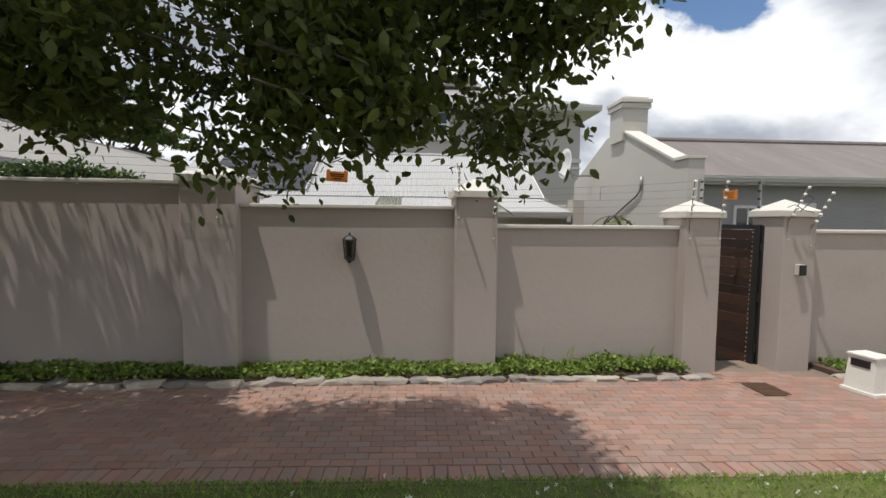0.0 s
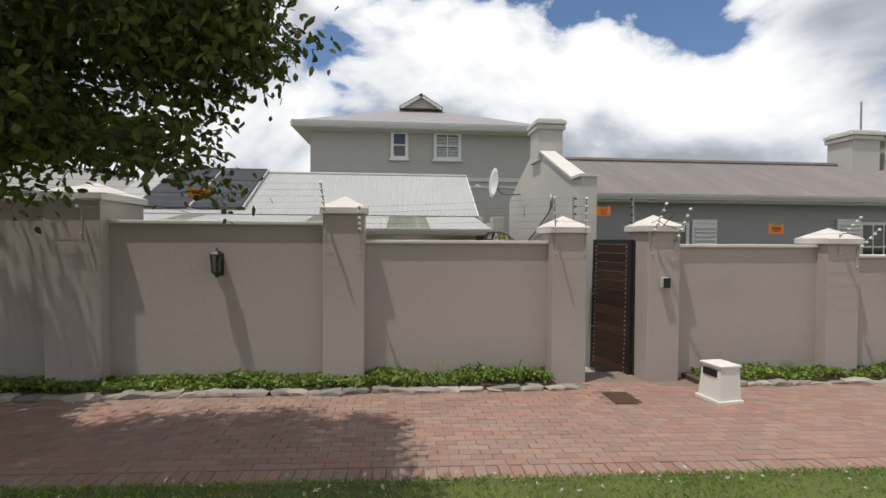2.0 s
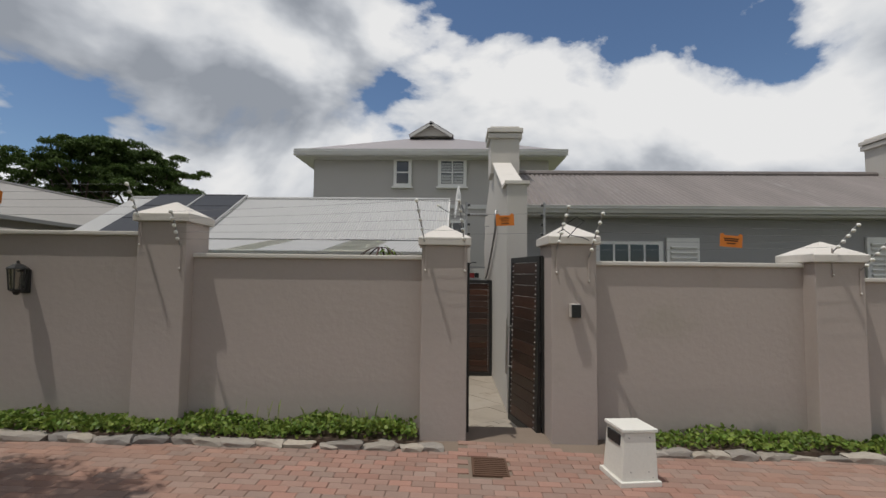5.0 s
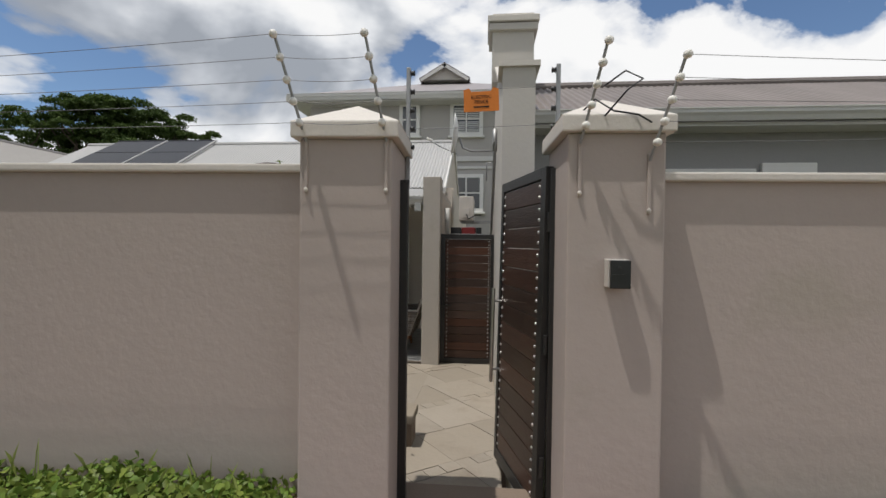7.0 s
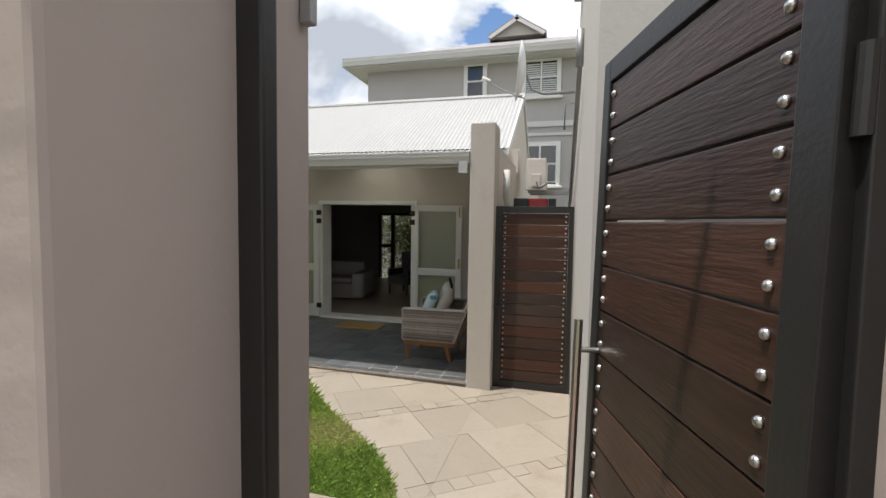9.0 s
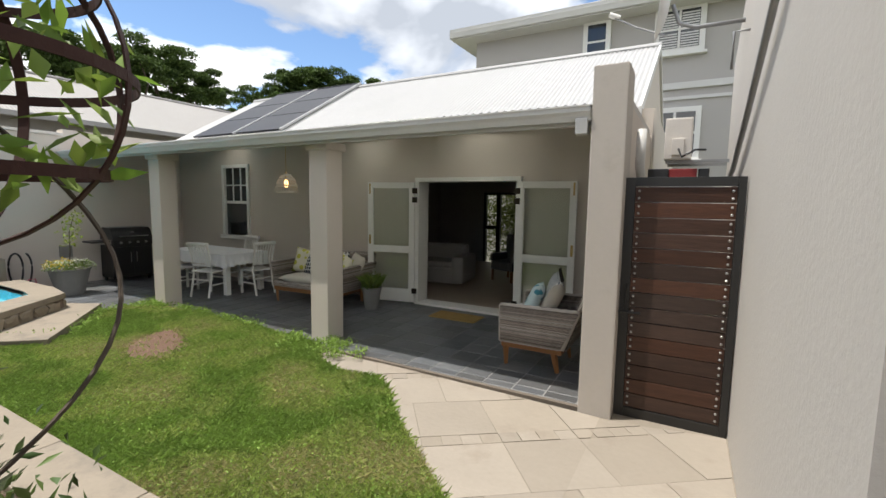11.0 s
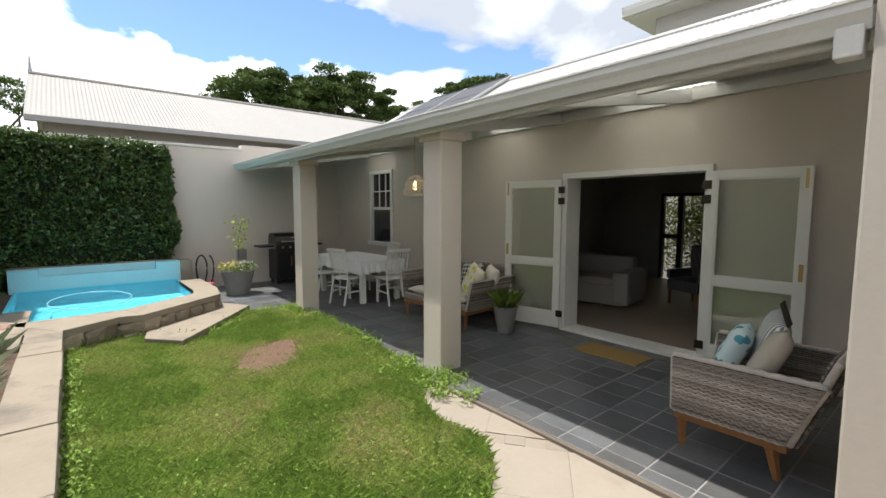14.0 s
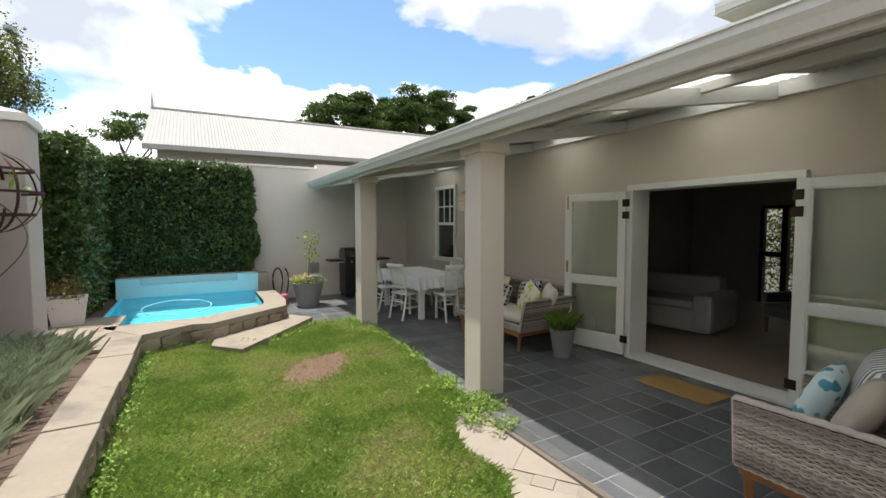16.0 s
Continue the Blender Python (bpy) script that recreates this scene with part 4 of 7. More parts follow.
# white bin box
BINW = mat("bin_paint", (0.70, 0.68, 0.62), 0.55, var=0.06, vscale=6, fine=50, bump=0.05)
bn = thing("litter_bin", pose(6.47, 4.99, 0.235, 0, 1.1, 10), "cream painted box bin with a dark slot on the lane", "bin")
bm = bmesh.new()
lo = [bm.verts.new((x, y, 0.045)) for x, y in ((-0.17, -0.17), (0.17, -0.17), (0.17, 0.17), (-0.17, 0.17))]
hi = [bm.verts.new((x, y, 0.455)) for x, y in ((-0.145, -0.15), (0.155, -0.15), (0.155, 0.15), (-0.145, 0.15))]
bm.faces.new(lo[::-1])
bm.faces.new(hi)
for i in range(4):
    bm.faces.new((lo[i], lo[(i + 1) % 4], hi[(i + 1) % 4], hi[i]))
bmesh.ops.bevel(bm, geom=list(bm.edges), offset=0.006, segments=2, affect="EDGES")
part("body", bm, BINW, bn)
part("plinth", box(-0.195, 0.19, -0.195, 0.195, 0, 0.045, 0.006), BINW, bn)
part("lid", box(-0.165, 0.17, -0.165, 0.165, 0.455, 0.485, 0.006), BINW, bn)
part("slot", box(-0.163, -0.147, -0.1, 0.11, 0.33, 0.42), BLACKPLASTIC, bn, "dark mouth of the bin")
for x, z in ((-0.1, 0.41), (0.1, 0.41), (-0.09, 0.12), (0.08, 0.12), (0.12, 0.07)):
    part("bolt", lathe([(0.007, 0), (0.005, 0.004), (0, 0.005)], 8), BLACKSTEEL, bn).matrix_local = pose(x, -0.166 + (z - 0.045) * 0.045, z, 90, 0, 0)

# drain grate
RUSTY = mat("rusty_iron", (0.13, 0.075, 0.05), 0.8, 0.3, var=0.25, vscale=8, fine=60, bump=0.3)
dg = thing("drain_grate", pose(5.2, 5.09, road_z(5.2) + 0.004, 0, 1.1, 0), "rusty iron drain grate set in the brick lane", "drain grate")
part("frame", box(-0.17, 0.17, -0.2, 0.2, -0.03, 0.004, 0.003), RUSTY, dg)
for k in range(9):
    part("slat", box(-0.15, 0.15, -0.18 + k * 0.042, -0.155 + k * 0.042, 0.004, 0.012, 0.002), RUSTY, dg)

# ---- planting strip along the street wall ----
for s0, s1 in ((-9.0, 4.46), (6.62, 17.0)):
    structure("bed_soil", in_street(prism([(s0, -0.34), (s1, -0.34), (s1, 0.1), (s0, 0.1)], -0.4, lambda x, y: road_z(x) + 0.06)), SOIL, "soil of the planting strip", "planting bed")


def stone_mesh(seed, lx, ly, lz):
    bm = bmesh.new()
    bmesh.ops.create_icosphere(bm, subdivisions=2, radius=0.5)
    for v in bm.verts:
        p = v.co.normalized()
        q = Vector((max(-0.36, min(0.36, p.x * 0.5)), max(-0.36, min(0.36, p.y * 0.5)), max(-0.34, min(0.34, p.z * 0.5))))
        v.co = q * (1 + 0.35 * noise.noise(p * 1.7 + Vector((seed * 3.1, 0, 0))))
        v.co = Vector((v.co.x * lx / 0.72, v.co.y * ly / 0.72, v.co.z * lz / 0.68))
    return to_mesh("edging_stone", bm, STONE)


stones = [stone_mesh(k, 0.36, 0.17, 0.10) for k in range(7)]
s = -8.9
while s < 16:
    L = random.uniform(0.45, 1.05)
    if not 4.62 < s < 6.45:
        o = new("edging_stone", random.choice(stones))
        o.matrix_world = STREET @ pose(s, -0.37 + random.uniform(-0.03, 0.03), road_z(s) + random.uniform(-0.01, 0.025), random.uniform(-6, 6), random.uniform(-6, 6) + (180 if random.random() < 0.5 else 0), random.uniform(-9, 9)) @ Matrix.Diagonal((L * 1.08, random.uniform(0.7, 1.05), random.uniform(0.7, 1.15), 1))
        tagged(o, "rough grey-brown edging stone along the planting strip", "edging stone", "planting strip edging stones")
    s += 0.34 * L * random.uniform(0.95, 1.05)

pts = []
for s0, s1, dens in ((-9.0, 4.44, 980), (6.75, 16.0, 700)):
    n = int((s1 - s0) * dens)
    ss = rng.uniform(s0, s1, n)
    nn = rng.uniform(-0.34, 0.07, n)
    hh = 0.04 + 0.12 * np.clip(np.array([noise.noise((a * 1.6, b * 2.0, 3.0)) for a, b in zip(ss, nn)]) + 0.45, 0, 1)
    if s0 < 0:
        hh *= np.where(ss > 1.9, 1.25, 1.0)
    zz = np.array([road_z(a) for a in ss]) + 0.05 + hh * np.sqrt(rng.uniform(0.05, 1, n))
    pts += [STREET @ Vector(p) for p in zip(ss, nn, zz)]
ob = new("groundcover", leaf_mesh("groundcover", [tuple(p) for p in pts], BED_LEAF, 0.05, 0.04, up=0.7, oval=True))
tagged(ob, "low bright green groundcover plants along the wall", "groundcover", kind="stuff")
stems = [STREET @ Vector((a, rng.uniform(-0.2, 0.05), road_z(a) + 0.15)) for a in rng.uniform(2.0, 4.3, 30)]
ob = new("weed_stalks", blades("weed_stalks", [tuple(p) for p in stems], BLADE, 0.2, 0.006, 0.3))
tagged(ob, "thin weed stalks standing in the planting strip", "weeds", kind="stuff")

# ---- verge grass ----
n = 42000
vx, vy = rng.uniform(-4.5, 9.0, n), 3.19 - rng.uniform(0, 1, n) ** 1.3 * 1.0
vz = np.array([verge_z(a, b) for a, b in zip(vx, vy)]) - 0.01
ob = new("verge_grass", blades("verge_grass", np.stack([vx, vy, vz], 1), BLADE_DEEP, 0.04, 0.006, 0.7))
tagged(ob, "short green grass blades on the verge", "grass", kind="stuff")
CLOVER = mat("clover_white", (0.7, 0.7, 0.62), 0.7, bump=0)
n = 64
cx, cy = np.concatenate([rng.normal(1.6, 1.0, 28), rng.uniform(2, 6.5, 36)]), 3.2 - rng.uniform(0, 1, n) * 0.7
c3 = np.repeat(np.stack([cx, cy, np.array([verge_z(a, b) for a, b in zip(cx, cy)]) + 0.05], 1), 12, 0) + rng.normal(0, 0.006, (n * 12, 3))
tagged(new("clover_flowers", leaf_mesh("clover_flowers", c3, CLOVER, 0.014, 0.01)), "small white clover flowers in the verge", "flowers", kind="stuff")
# ---- yard: kerb wall, bed, pool ----


KERB_END = 4.9


def cut_row(name, x0, x1, n, y0, y1, z0, z1, material, label, category):
    base = thing(name, pose(0, 0, 0), label, category)
    step = (x1 - x0) / n
    for k in range(n):
        part("coping_stone", box(x0 + k * step + 0.003, x0 + (k + 1) * step - 0.003, y0 + random.uniform(-0.006, 0.006), y1 + random.uniform(-0.006, 0.006), z0, z1 + random.uniform(-0.004, 0.004), 0.012), material, base)
    return base


kw = cut_row("kerb_wall", -1.5, KERB_END, 7, 7.13, 7.45, 0.27, 0.345, COPING, "low rubble wall with sandstone coping edging the lawn", "garden wall")
part("core", box(-1.5, KERB_END - 0.02, 7.17, 7.40, -0.4, 0.27), MORTAR, kw)
x = -1.48
rub = [stone_mesh(k + 20, 0.3, 0.12, 0.17) for k in range(5)]
for me in rub:
    me.materials[0] = RUBBLE
while x < 4.75:
    for z in (0.04, 0.185):
        o = new("rubble", random.choice(rub))
        o.parent = kw
        o.matrix_local = pose(x + random.uniform(0, 0.1), 7.385, z, 0, random.uniform(-8, 8), 0) @ Matrix.Diagonal((random.uniform(0.75, 1.15), 1, random.uniform(0.8, 1.0), 1))
    x += 0.29

structure("bed_yard", prism([(-5.6, 5.75), (4.9, 6.1), (4.7, 7.16), (-1.6, 7.16), (-2.4, 6.8), (-5.6, 6.8)], -0.3, 0.30), SOIL, "raised planting bed behind the kerb wall", "planting bed")
for x0, x1 in ((-2.3, -1.62), (-1.6, -0.95), (-3.0, -2.32)):
    structure("bed_slab", box(x0, x1, 6.32, 7.12, 0.3, 0.345, 0.008), COPING, "pale concrete paving slab in the raised bed", "paving slab")
structure("brick_inlay", box(-2.2, -1.95, 6.86, 6.98, 0.345, 0.35, 0.002), BRICK, "red brick inlay beside the pool", "brick inlay")

# pool
OUT = [(-1.47, 7.42), (-1.84, 7.97), (-1.80, 8.22), (-2.69, 9.32), (-3.3, 9.42), (-4.55, 9.42)]
INN = [(-2.2, 6.88), (-2.25, 7.5), (-2.3, 8.05), (-2.98, 9.0), (-3.35, 9.06), (-4.55, 9.06)]
POOLIN = mat("pool_lining", (0.16, 0.62, 0.74), 0.6, var=0.05, vscale=2, fine=30, bump=0.1, fvar=0.02)
POOLBLUE = mat("pool_wall_paint", (0.38, 0.64, 0.70), 0.7, var=0.06, vscale=2, fine=30, bump=0.15)
WATER = bpy.data.materials.new("pool_water")
WATER.use_nodes = True
nt = WATER.node_tree
nt.nodes.remove(nt.nodes["Principled BSDF"])
clear, gloss, fres, mixn = (nt.nodes.new(k) for k in ("ShaderNodeBsdfTransparent", "ShaderNodeBsdfGlossy", "ShaderNodeFresnel", "ShaderNodeMixShader"))
clear.inputs[0].default_value = (0.72, 0.95, 0.98, 1)
gloss.inputs["Roughness"].default_value = 0.02
fres.inputs["IOR"].default_value = 1.33
nz, bp = nt.nodes.new("ShaderNodeTexNoise"), nt.nodes.new("ShaderNodeBump")
nz.inputs["Scale"].default_value, nz.inputs["Detail"].default_value = 5.0, 3.0
gp_ = nt.nodes.new("ShaderNodeNewGeometry")
nt.links.new(gp_.outputs["Position"], nz.inputs["Vector"])
bp.inputs["Strength"].default_value, bp.inputs["Distance"].default_value = 0.25, 0.03
nt.links.new(nz.outputs["Fac"], bp.inputs["Height"])
nt.links.new(bp.outputs[0], gloss.inputs["Normal"])
nt.links.new(fres.outputs[0], mixn.inputs[0])
nt.links.new(clear.outputs[0], mixn.inputs[1])
nt.links.new(gloss.outputs[0], mixn.inputs[2])
nt.links.new(mixn.outputs[0], nt.nodes["Material Output"].inputs[0])

pool = thing("swimming_pool", pose(0, 0, 0), "small turquoise plunge pool with a sandstone coping and raised back wall", "swimming pool")
ring = [(-2.2, 6.88)] + INN[1:] + [(-4.926, 9.06), (-4.926, 6.85)]
part("base", prism(ring, 0.08, 0.12), POOLIN, pool)
for a, b in zip(ring, ring[1:] + ring[:1]):
    d = (Vector(b) - Vector(a)).normalized()
    nrm = Vector((-d.y, d.x)) * -0.04
    part("lining", prism([a, b, (b[0] + nrm.x, b[1] + nrm.y), (a[0] + nrm.x, a[1] + nrm.y)], 0.0, 0.33), POOLIN, pool)
me = bpy.data.meshes.new("water")
me.from_pydata([(p[0], p[1], 0.31) for p in ring], [], [tuple(range(len(ring)))])
me.materials.append(WATER)
w = new("water", me)
w.parent = pool
w["label"] = "clear turquoise pool water"
w.visible_shadow = False
for a, b, c, d in zip(OUT, OUT[1:], INN[1:], INN):
    part("coping_stone", prism([a, b, c, d], 0.265, 0.345, bev=0.012), COPING, pool)
part("coping_stone", prism([(-1.47, 7.15), (-1.47, 7.42), INN[0], (-2.2, 6.88)][::-1], 0.266, 0.343, bev=0.01), COPING, pool)
for a, b in zip(OUT, OUT[1:]):
    va, vb = Vector((*a, 0)), Vector((*b, 0))
    L = (vb - va).length
    ang = math.degrees(math.atan2(vb.y - va.y, vb.x - va.x))
    bm = box(0, L, 0.03, 0.2, -0.3, 0.266)
    bmesh.ops.transform(bm, matrix=Matrix.Translation(va) @ pose(0, 0, 0, 0, 0, ang) @ Matrix.Diagonal((1, 1, 1, 1)), verts=bm.verts)
    part("surround", bm, MORTAR, pool)
    t = 0.12
    while t < L - 0.05:
        for z in (0.04, 0.185):
            o = new("rubble", random.choice(rub))
            o.parent = pool
            o.matrix_local = Matrix.Translation(va) @ pose(0, 0, 0, 0, 0, ang) @ pose(t, 0.045, z, 0, random.uniform(-8, 8), 0) @ Matrix.Diagonal((random.uniform(0.7, 1.0), 1, random.uniform(0.8, 1.0), 1))
        t += 0.26
bm = prism([(-5.12, 6.75), (-4.93, 6.75), (-4.93, 9.15), (-5.12, 9.15)], -0.7, 0.55)
part("back_wall", bm, POOLBLUE, pool)
for y0, y1 in ((6.75, 7.12), (8.76, 9.15)):
    part("back_wall", box(-5.12, -4.93, y0, y1, 0.55, 0.67), POOLBLUE, pool)
part("weir_back", box(-5.35, -5.12, 6.75, 9.15, 0.2, 0.67), POOLBLUE, pool)
part("back_coping", box(-5.38, -5.15, 6.72, 9.18, 0.67, 0.69, 0.006), COPING, pool)
part("back_pier", box(-5.35, -4.93, 9.15, 9.36, -0.2, 0.67, 0.01), COPING, pool)
step = [(-2.58, 9.72), (-3.05, 9.42), (-1.80, 8.24), (-1.45, 8.18), (-1.07, 8.52)]
st = thing("pool_step", pose(0, 0, 0), "sandstone step in front of the pool coping", "step")
part("tread", prism(step, 0.045, 0.125, bev=0.01), COPING, st)
part("riser", prism([(-2.58, 9.66), (-2.95, 9.42), (-1.80, 8.28), (-1.47, 8.24), (-1.13, 8.52)], -0.3, 0.046), RUBBLE, st)
# suction hose of the pool cleaner
HOSE = mat("hose_grey", (0.28, 0.52, 0.60), 0.4, bump=0)
pts = [(-3.6 + 0.75 * math.cos(a), 7.75 + 0.5 * math.sin(a), 0.312) for a in np.linspace(0.6, 6.4, 30)]
tagged(part("pool_hose", tube(pts, 0.008, 8), HOSE, smooth=True), "pale ribbed cleaner hose floating on the pool water", "pool hose")
pts = [(-5.25, 9.55 + 0.13 * math.cos(a) + 0.02 * a, 0.42 + 0.3 * math.sin(a) * (1 if math.sin(a) > 0 else 1.25)) for a in np.linspace(-1.0, 7.6, 44)]
tagged(part("garden_hose", tube(pts, 0.016, 8), BLACKPLASTIC, smooth=True), "coiled dark garden hose hanging by the pool wall", "garden hose")
PINK = mat("pink_plastic", (0.42, 0.12, 0.15), 0.5, bump=0.05)
g = thing("watering_can", pose(-4.75, 9.62, 0.0), "small pink plastic watering can beside the pot", "watering can")
part("body", lathe([(0.09, 0), (0.1, 0.02), (0.09, 0.2), (0.07, 0.22), (0.0, 0.222)], 16), PINK, g, smooth=True)
part("handle", tube([(0, -0.08, 0.2), (0, -0.03, 0.3), (0, 0.05, 0.3), (0, 0.09, 0.1)], 0.01, 6), PINK, g)

# ---- lawn ----
EDGE = [(1.45, 10.30), (1.6, 10.05), (1.86, 9.86), (2.19, 9.77), (2.45, 9.80), (2.65, 9.82), (2.92, 9.64), (3.2, 9.31), (3.6, 8.97), (4.2, 8.45), (4.5, 8.05), (4.75, 7.46)]
LAWN = [(-1.5, 7.46), (-1.85, 7.98), (-1.80, 8.3), (-1.3, 8.8), (-2.55, 9.75), (-2.62, 10.05), (-2.35, 10.45), (-1.3, 10.50), (0.2, 10.42)] + EDGE


def inside(poly, px, py):
    r = np.zeros(len(px), bool)
    for (x0, y0), (x1, y1) in zip(poly, poly[1:] + poly[:1]):
        c = (y0 > py) != (y1 > py)
        with np.errstate(divide="ignore", invalid="ignore"):
            r ^= c & (px < (x1 - x0) * (py - y0) / (y1 - y0 + 1e-12) + x0)
    return r


def lawn_z(x, y):
    return yard_z(x, y) + 0.02


structure("lawn", prism(LAWN, -0.3, lawn_z), LAWN_SOIL, "uneven green lawn with a bare patch", "lawn")
def bare_reach(px, py):
    """Below one inside the worn wedge that narrows towards the pool step."""
    u, v = (0.79 * (px + 0.22) - 0.61 * (py - 9.28)) , (0.61 * (px + 0.22) + 0.79 * (py - 9.28))
    w = 0.40 - 0.22 * np.clip(-u, -0.6, 1.0)
    return np.sqrt((u / 0.85) ** 2 + (v / w) ** 2)


bm = bmesh.new()
cv = bm.verts.new((-0.22, 9.28, lawn_z(-0.22, 9.28) + 0.012))
rim = []
for k in range(44):
    a = k * math.tau / 44
    ca_, sa_ = math.cos(a), math.sin(a)
    r = (1 + 0.3 * noise.noise((ca_ * 1.7, sa_ * 1.7, 4.0)) + 0.25 * noise.noise((ca_ * 5, sa_ * 5, 9.0))) / float(bare_reach(-0.22 + ca_ * 0.3, 9.28 + sa_ * 0.3)) * 0.3
    px, py = -0.22 + ca_ * r, 9.28 + sa_ * r
    rim.append(bm.verts.new((px, py, lawn_z(px, py) + 0.003)))
for k in range(44):
    bm.faces.new((cv, rim[k], rim[(k + 1) % 44]))
BARE = mat("bare_earth", (0.135, 0.082, 0.056), 0.95, var=0.2, vscale=6, fine=50, bump=0.5)
structure("bare_patch", bm, BARE, "bare reddish earth patch in the lawn", "bare patch")

n = 330000
gx, gy = rng.uniform(-2.7, 4.6, n), rng.uniform(7.44, 10.6, n)
keep = inside(LAWN, gx, gy)
keep &= rng.uniform(0, 1, n) < np.clip((bare_reach(gx, gy) - 0.55) * 1.6, 0.04, 1)
gx, gy = gx[keep], gy[keep]
clump = np.array([noise.noise((a * 1.1, b * 1.1, 9.0)) + 0.5 * noise.noise((a * 3.1, b * 3.1, 2.0)) for a, b in zip(gx, gy)])
gz = 0.12 - 0.135 * np.clip((gy - 6) / 4.3, 0, 1) - 0.008
kind_ = clump + rng.normal(0, 0.10, len(clump)) + 0.25 * np.clip(gx - 1.2, 0, 1) * (gy > 9.3)
deep, dry = kind_ > 0.16, (kind_ < -0.24) & (rng.uniform(0, 1, len(clump)) < 0.75)
fresh = ~deep & ~dry
b = np.stack([gx, gy, gz], 1)
tagged(new("lawn_grass", blades("lawn_grass", b[fresh], BLADE, 0.040, 0.0055, 1.0)), "short pale green lawn grass", "grass", kind="stuff")
tagged(new("lawn_clover", blades("lawn_clover", b[deep], BLADE_DEEP, 0.052, 0.0065, 0.9)), "darker green clover patches in the lawn", "grass", kind="stuff")
tagged(new("dry_grass", blades("dry_grass", b[dry], BLADE_DRY, 0.034, 0.004, 1.2)), "yellowed dry grass streaks in the lawn", "grass", kind="stuff")
leafy = rng.uniform(0, 1, len(gx)) < np.where(deep, 0.14, 0.05)
cv_ = b[leafy] + np.stack([np.zeros(leafy.sum()), np.zeros(leafy.sum()), rng.uniform(0.012, 0.045, leafy.sum())], 1)
tagged(new("lawn_leaves", leaf_mesh("lawn_leaves", cv_, BLADE_DEEP, 0.022, 0.012, up=0.7)), "small broad leaves growing through the lawn", "grass", kind="stuff")


def tufts(centres, spread, each, height, up):
    c = np.repeat(np.array(centres, float), each, 0)
    c[:, :2] += rng.normal(0, spread, (len(c), 2))
    c[:, 2] += np.abs(rng.normal(0, height, len(c)))
    return c


edge = []
for a, b2 in list(zip(LAWN[:9], LAWN[1:9])) + [((-1.4, 7.5), (4.2, 7.5))]:
    L = math.dist(a, b2)
    for k in range(int(L / 0.07)):
        t = random.random()
        px, py = a[0] + (b2[0] - a[0]) * t, a[1] + (b2[1] - a[1]) * t
        edge.append((px, py, lawn_z(px, py) + 0.01))
for cx, cy, k in ((1.0, 10.3, 14), (1.55, 10.35, 16), (1.75, 10.15, 12), (-2.4, 10.4, 12), (-2.15, 10.35, 14)):
    for _ in range(k):
        px, py = cx + random.gauss(0, 0.16), cy + random.gauss(0, 0.1)
        edge.append((px, py, lawn_z(px, py) + 0.02))
tagged(new("lawn_weeds", leaf_mesh("lawn_weeds", tufts(edge, 0.045, 34, 0.035, 0.5), BLADE_DEEP, 0.035, 0.02, up=0.6)), "bushy green weeds along the lawn's edges", "weeds", kind="stuff")

# strap-leaved plants in the raised bed
bases, dirs = [], []
for _ in range(120):
    cx, cy = random.uniform(-1.0, 2.7), random.uniform(6.25, 6.9)
    bases += [(cx + random.gauss(0, 0.05), cy + random.gauss(0, 0.05), 0.3) for _ in range(80)]
me = blades("strap_plants", bases, STRAP_LEAF, 0.25, 0.0048, 0.75)
tagged(new("strap_plants", me), "grey-green strap-leaved plants filling the raised bed", "plants", kind="stuff")

# vine globes: rusty hoops on a stake
RUST = mat("rusty_hoop", (0.055, 0.026, 0.02), 0.7, 0.3, var=0.25, vscale=9, fine=60, bump=0.2)
VINE = mat("vine_leaf", (0.13, 0.23, 0.03), 0.55, bump=0, island=0.35, tint=(0.25, 0.33, 0.06), translucent=0.35, var=0.1)


def hoop(r, m, bm=None):
    bm = bm or bmesh.new()
    n = 40
    prev = first = None
    for k in range(n + 1):
        a = k * math.tau / n
        if k < n:
            c, s_ = math.cos(a), math.sin(a)
            ringv = [bm.verts.new(m @ Vector(((r + dr) * c, (r + dr) * s_, dz))) for dr, dz in ((0, -0.013), (0.005, -0.013), (0.005, 0.013), (0, 0.013))]
        else:
            ringv = first
        if prev:
            for q in range(4):
                bm.faces.new((prev[q], ringv[q], ringv[(q + 1) % 4], prev[(q + 1) % 4]))
        prev = ringv
        first = first or ringv
    return bm


def vine_globe(x, y, z, leaves):
    g = thing("garden_globe", pose(x, y, z), "rusty steel hoop globe on a stake with a climbing vine", "garden sculpture", "hoop globes")
    for k in range(4):
        part("hoop", hoop(0.4, pose(0, 0, 0, 90, 0, 45 * k)), RUST, g)
    part("hoop", hoop(0.4, pose(0, 0, 0)), RUST, g)
    for zz in (-0.22, 0.22):
        part("hoop", hoop(math.sqrt(0.16 - zz * zz), pose(0, 0, zz)), RUST, g)
    part("stake", cyl((0, 0, 0.3 - z), (0, 0, -0.39), 0.015), RUST, g)
    stems = [(0.15 * math.cos(a * 1.3) + 0.25 * math.sin(a * 0.7), 0.3 * math.sin(a), -0.9 + a * 0.28) for a in np.linspace(0, 4.4, 24)]
    part("vine_stem", tube(stems, 0.006, 5), BARK, g)
    c = rng.normal(size=(leaves, 3))
    c = c / np.linalg.norm(c, axis=1, keepdims=True) * 0.4 * rng.uniform(0.6, 1.1, (leaves, 1))
    c[:, 0] = np.abs(c[:, 0]) * 0.8
    o = new("vine_leaves", leaf_mesh("vine_leaves", c, VINE, 0.10, 0.032, up=0.3))
    o.parent = g


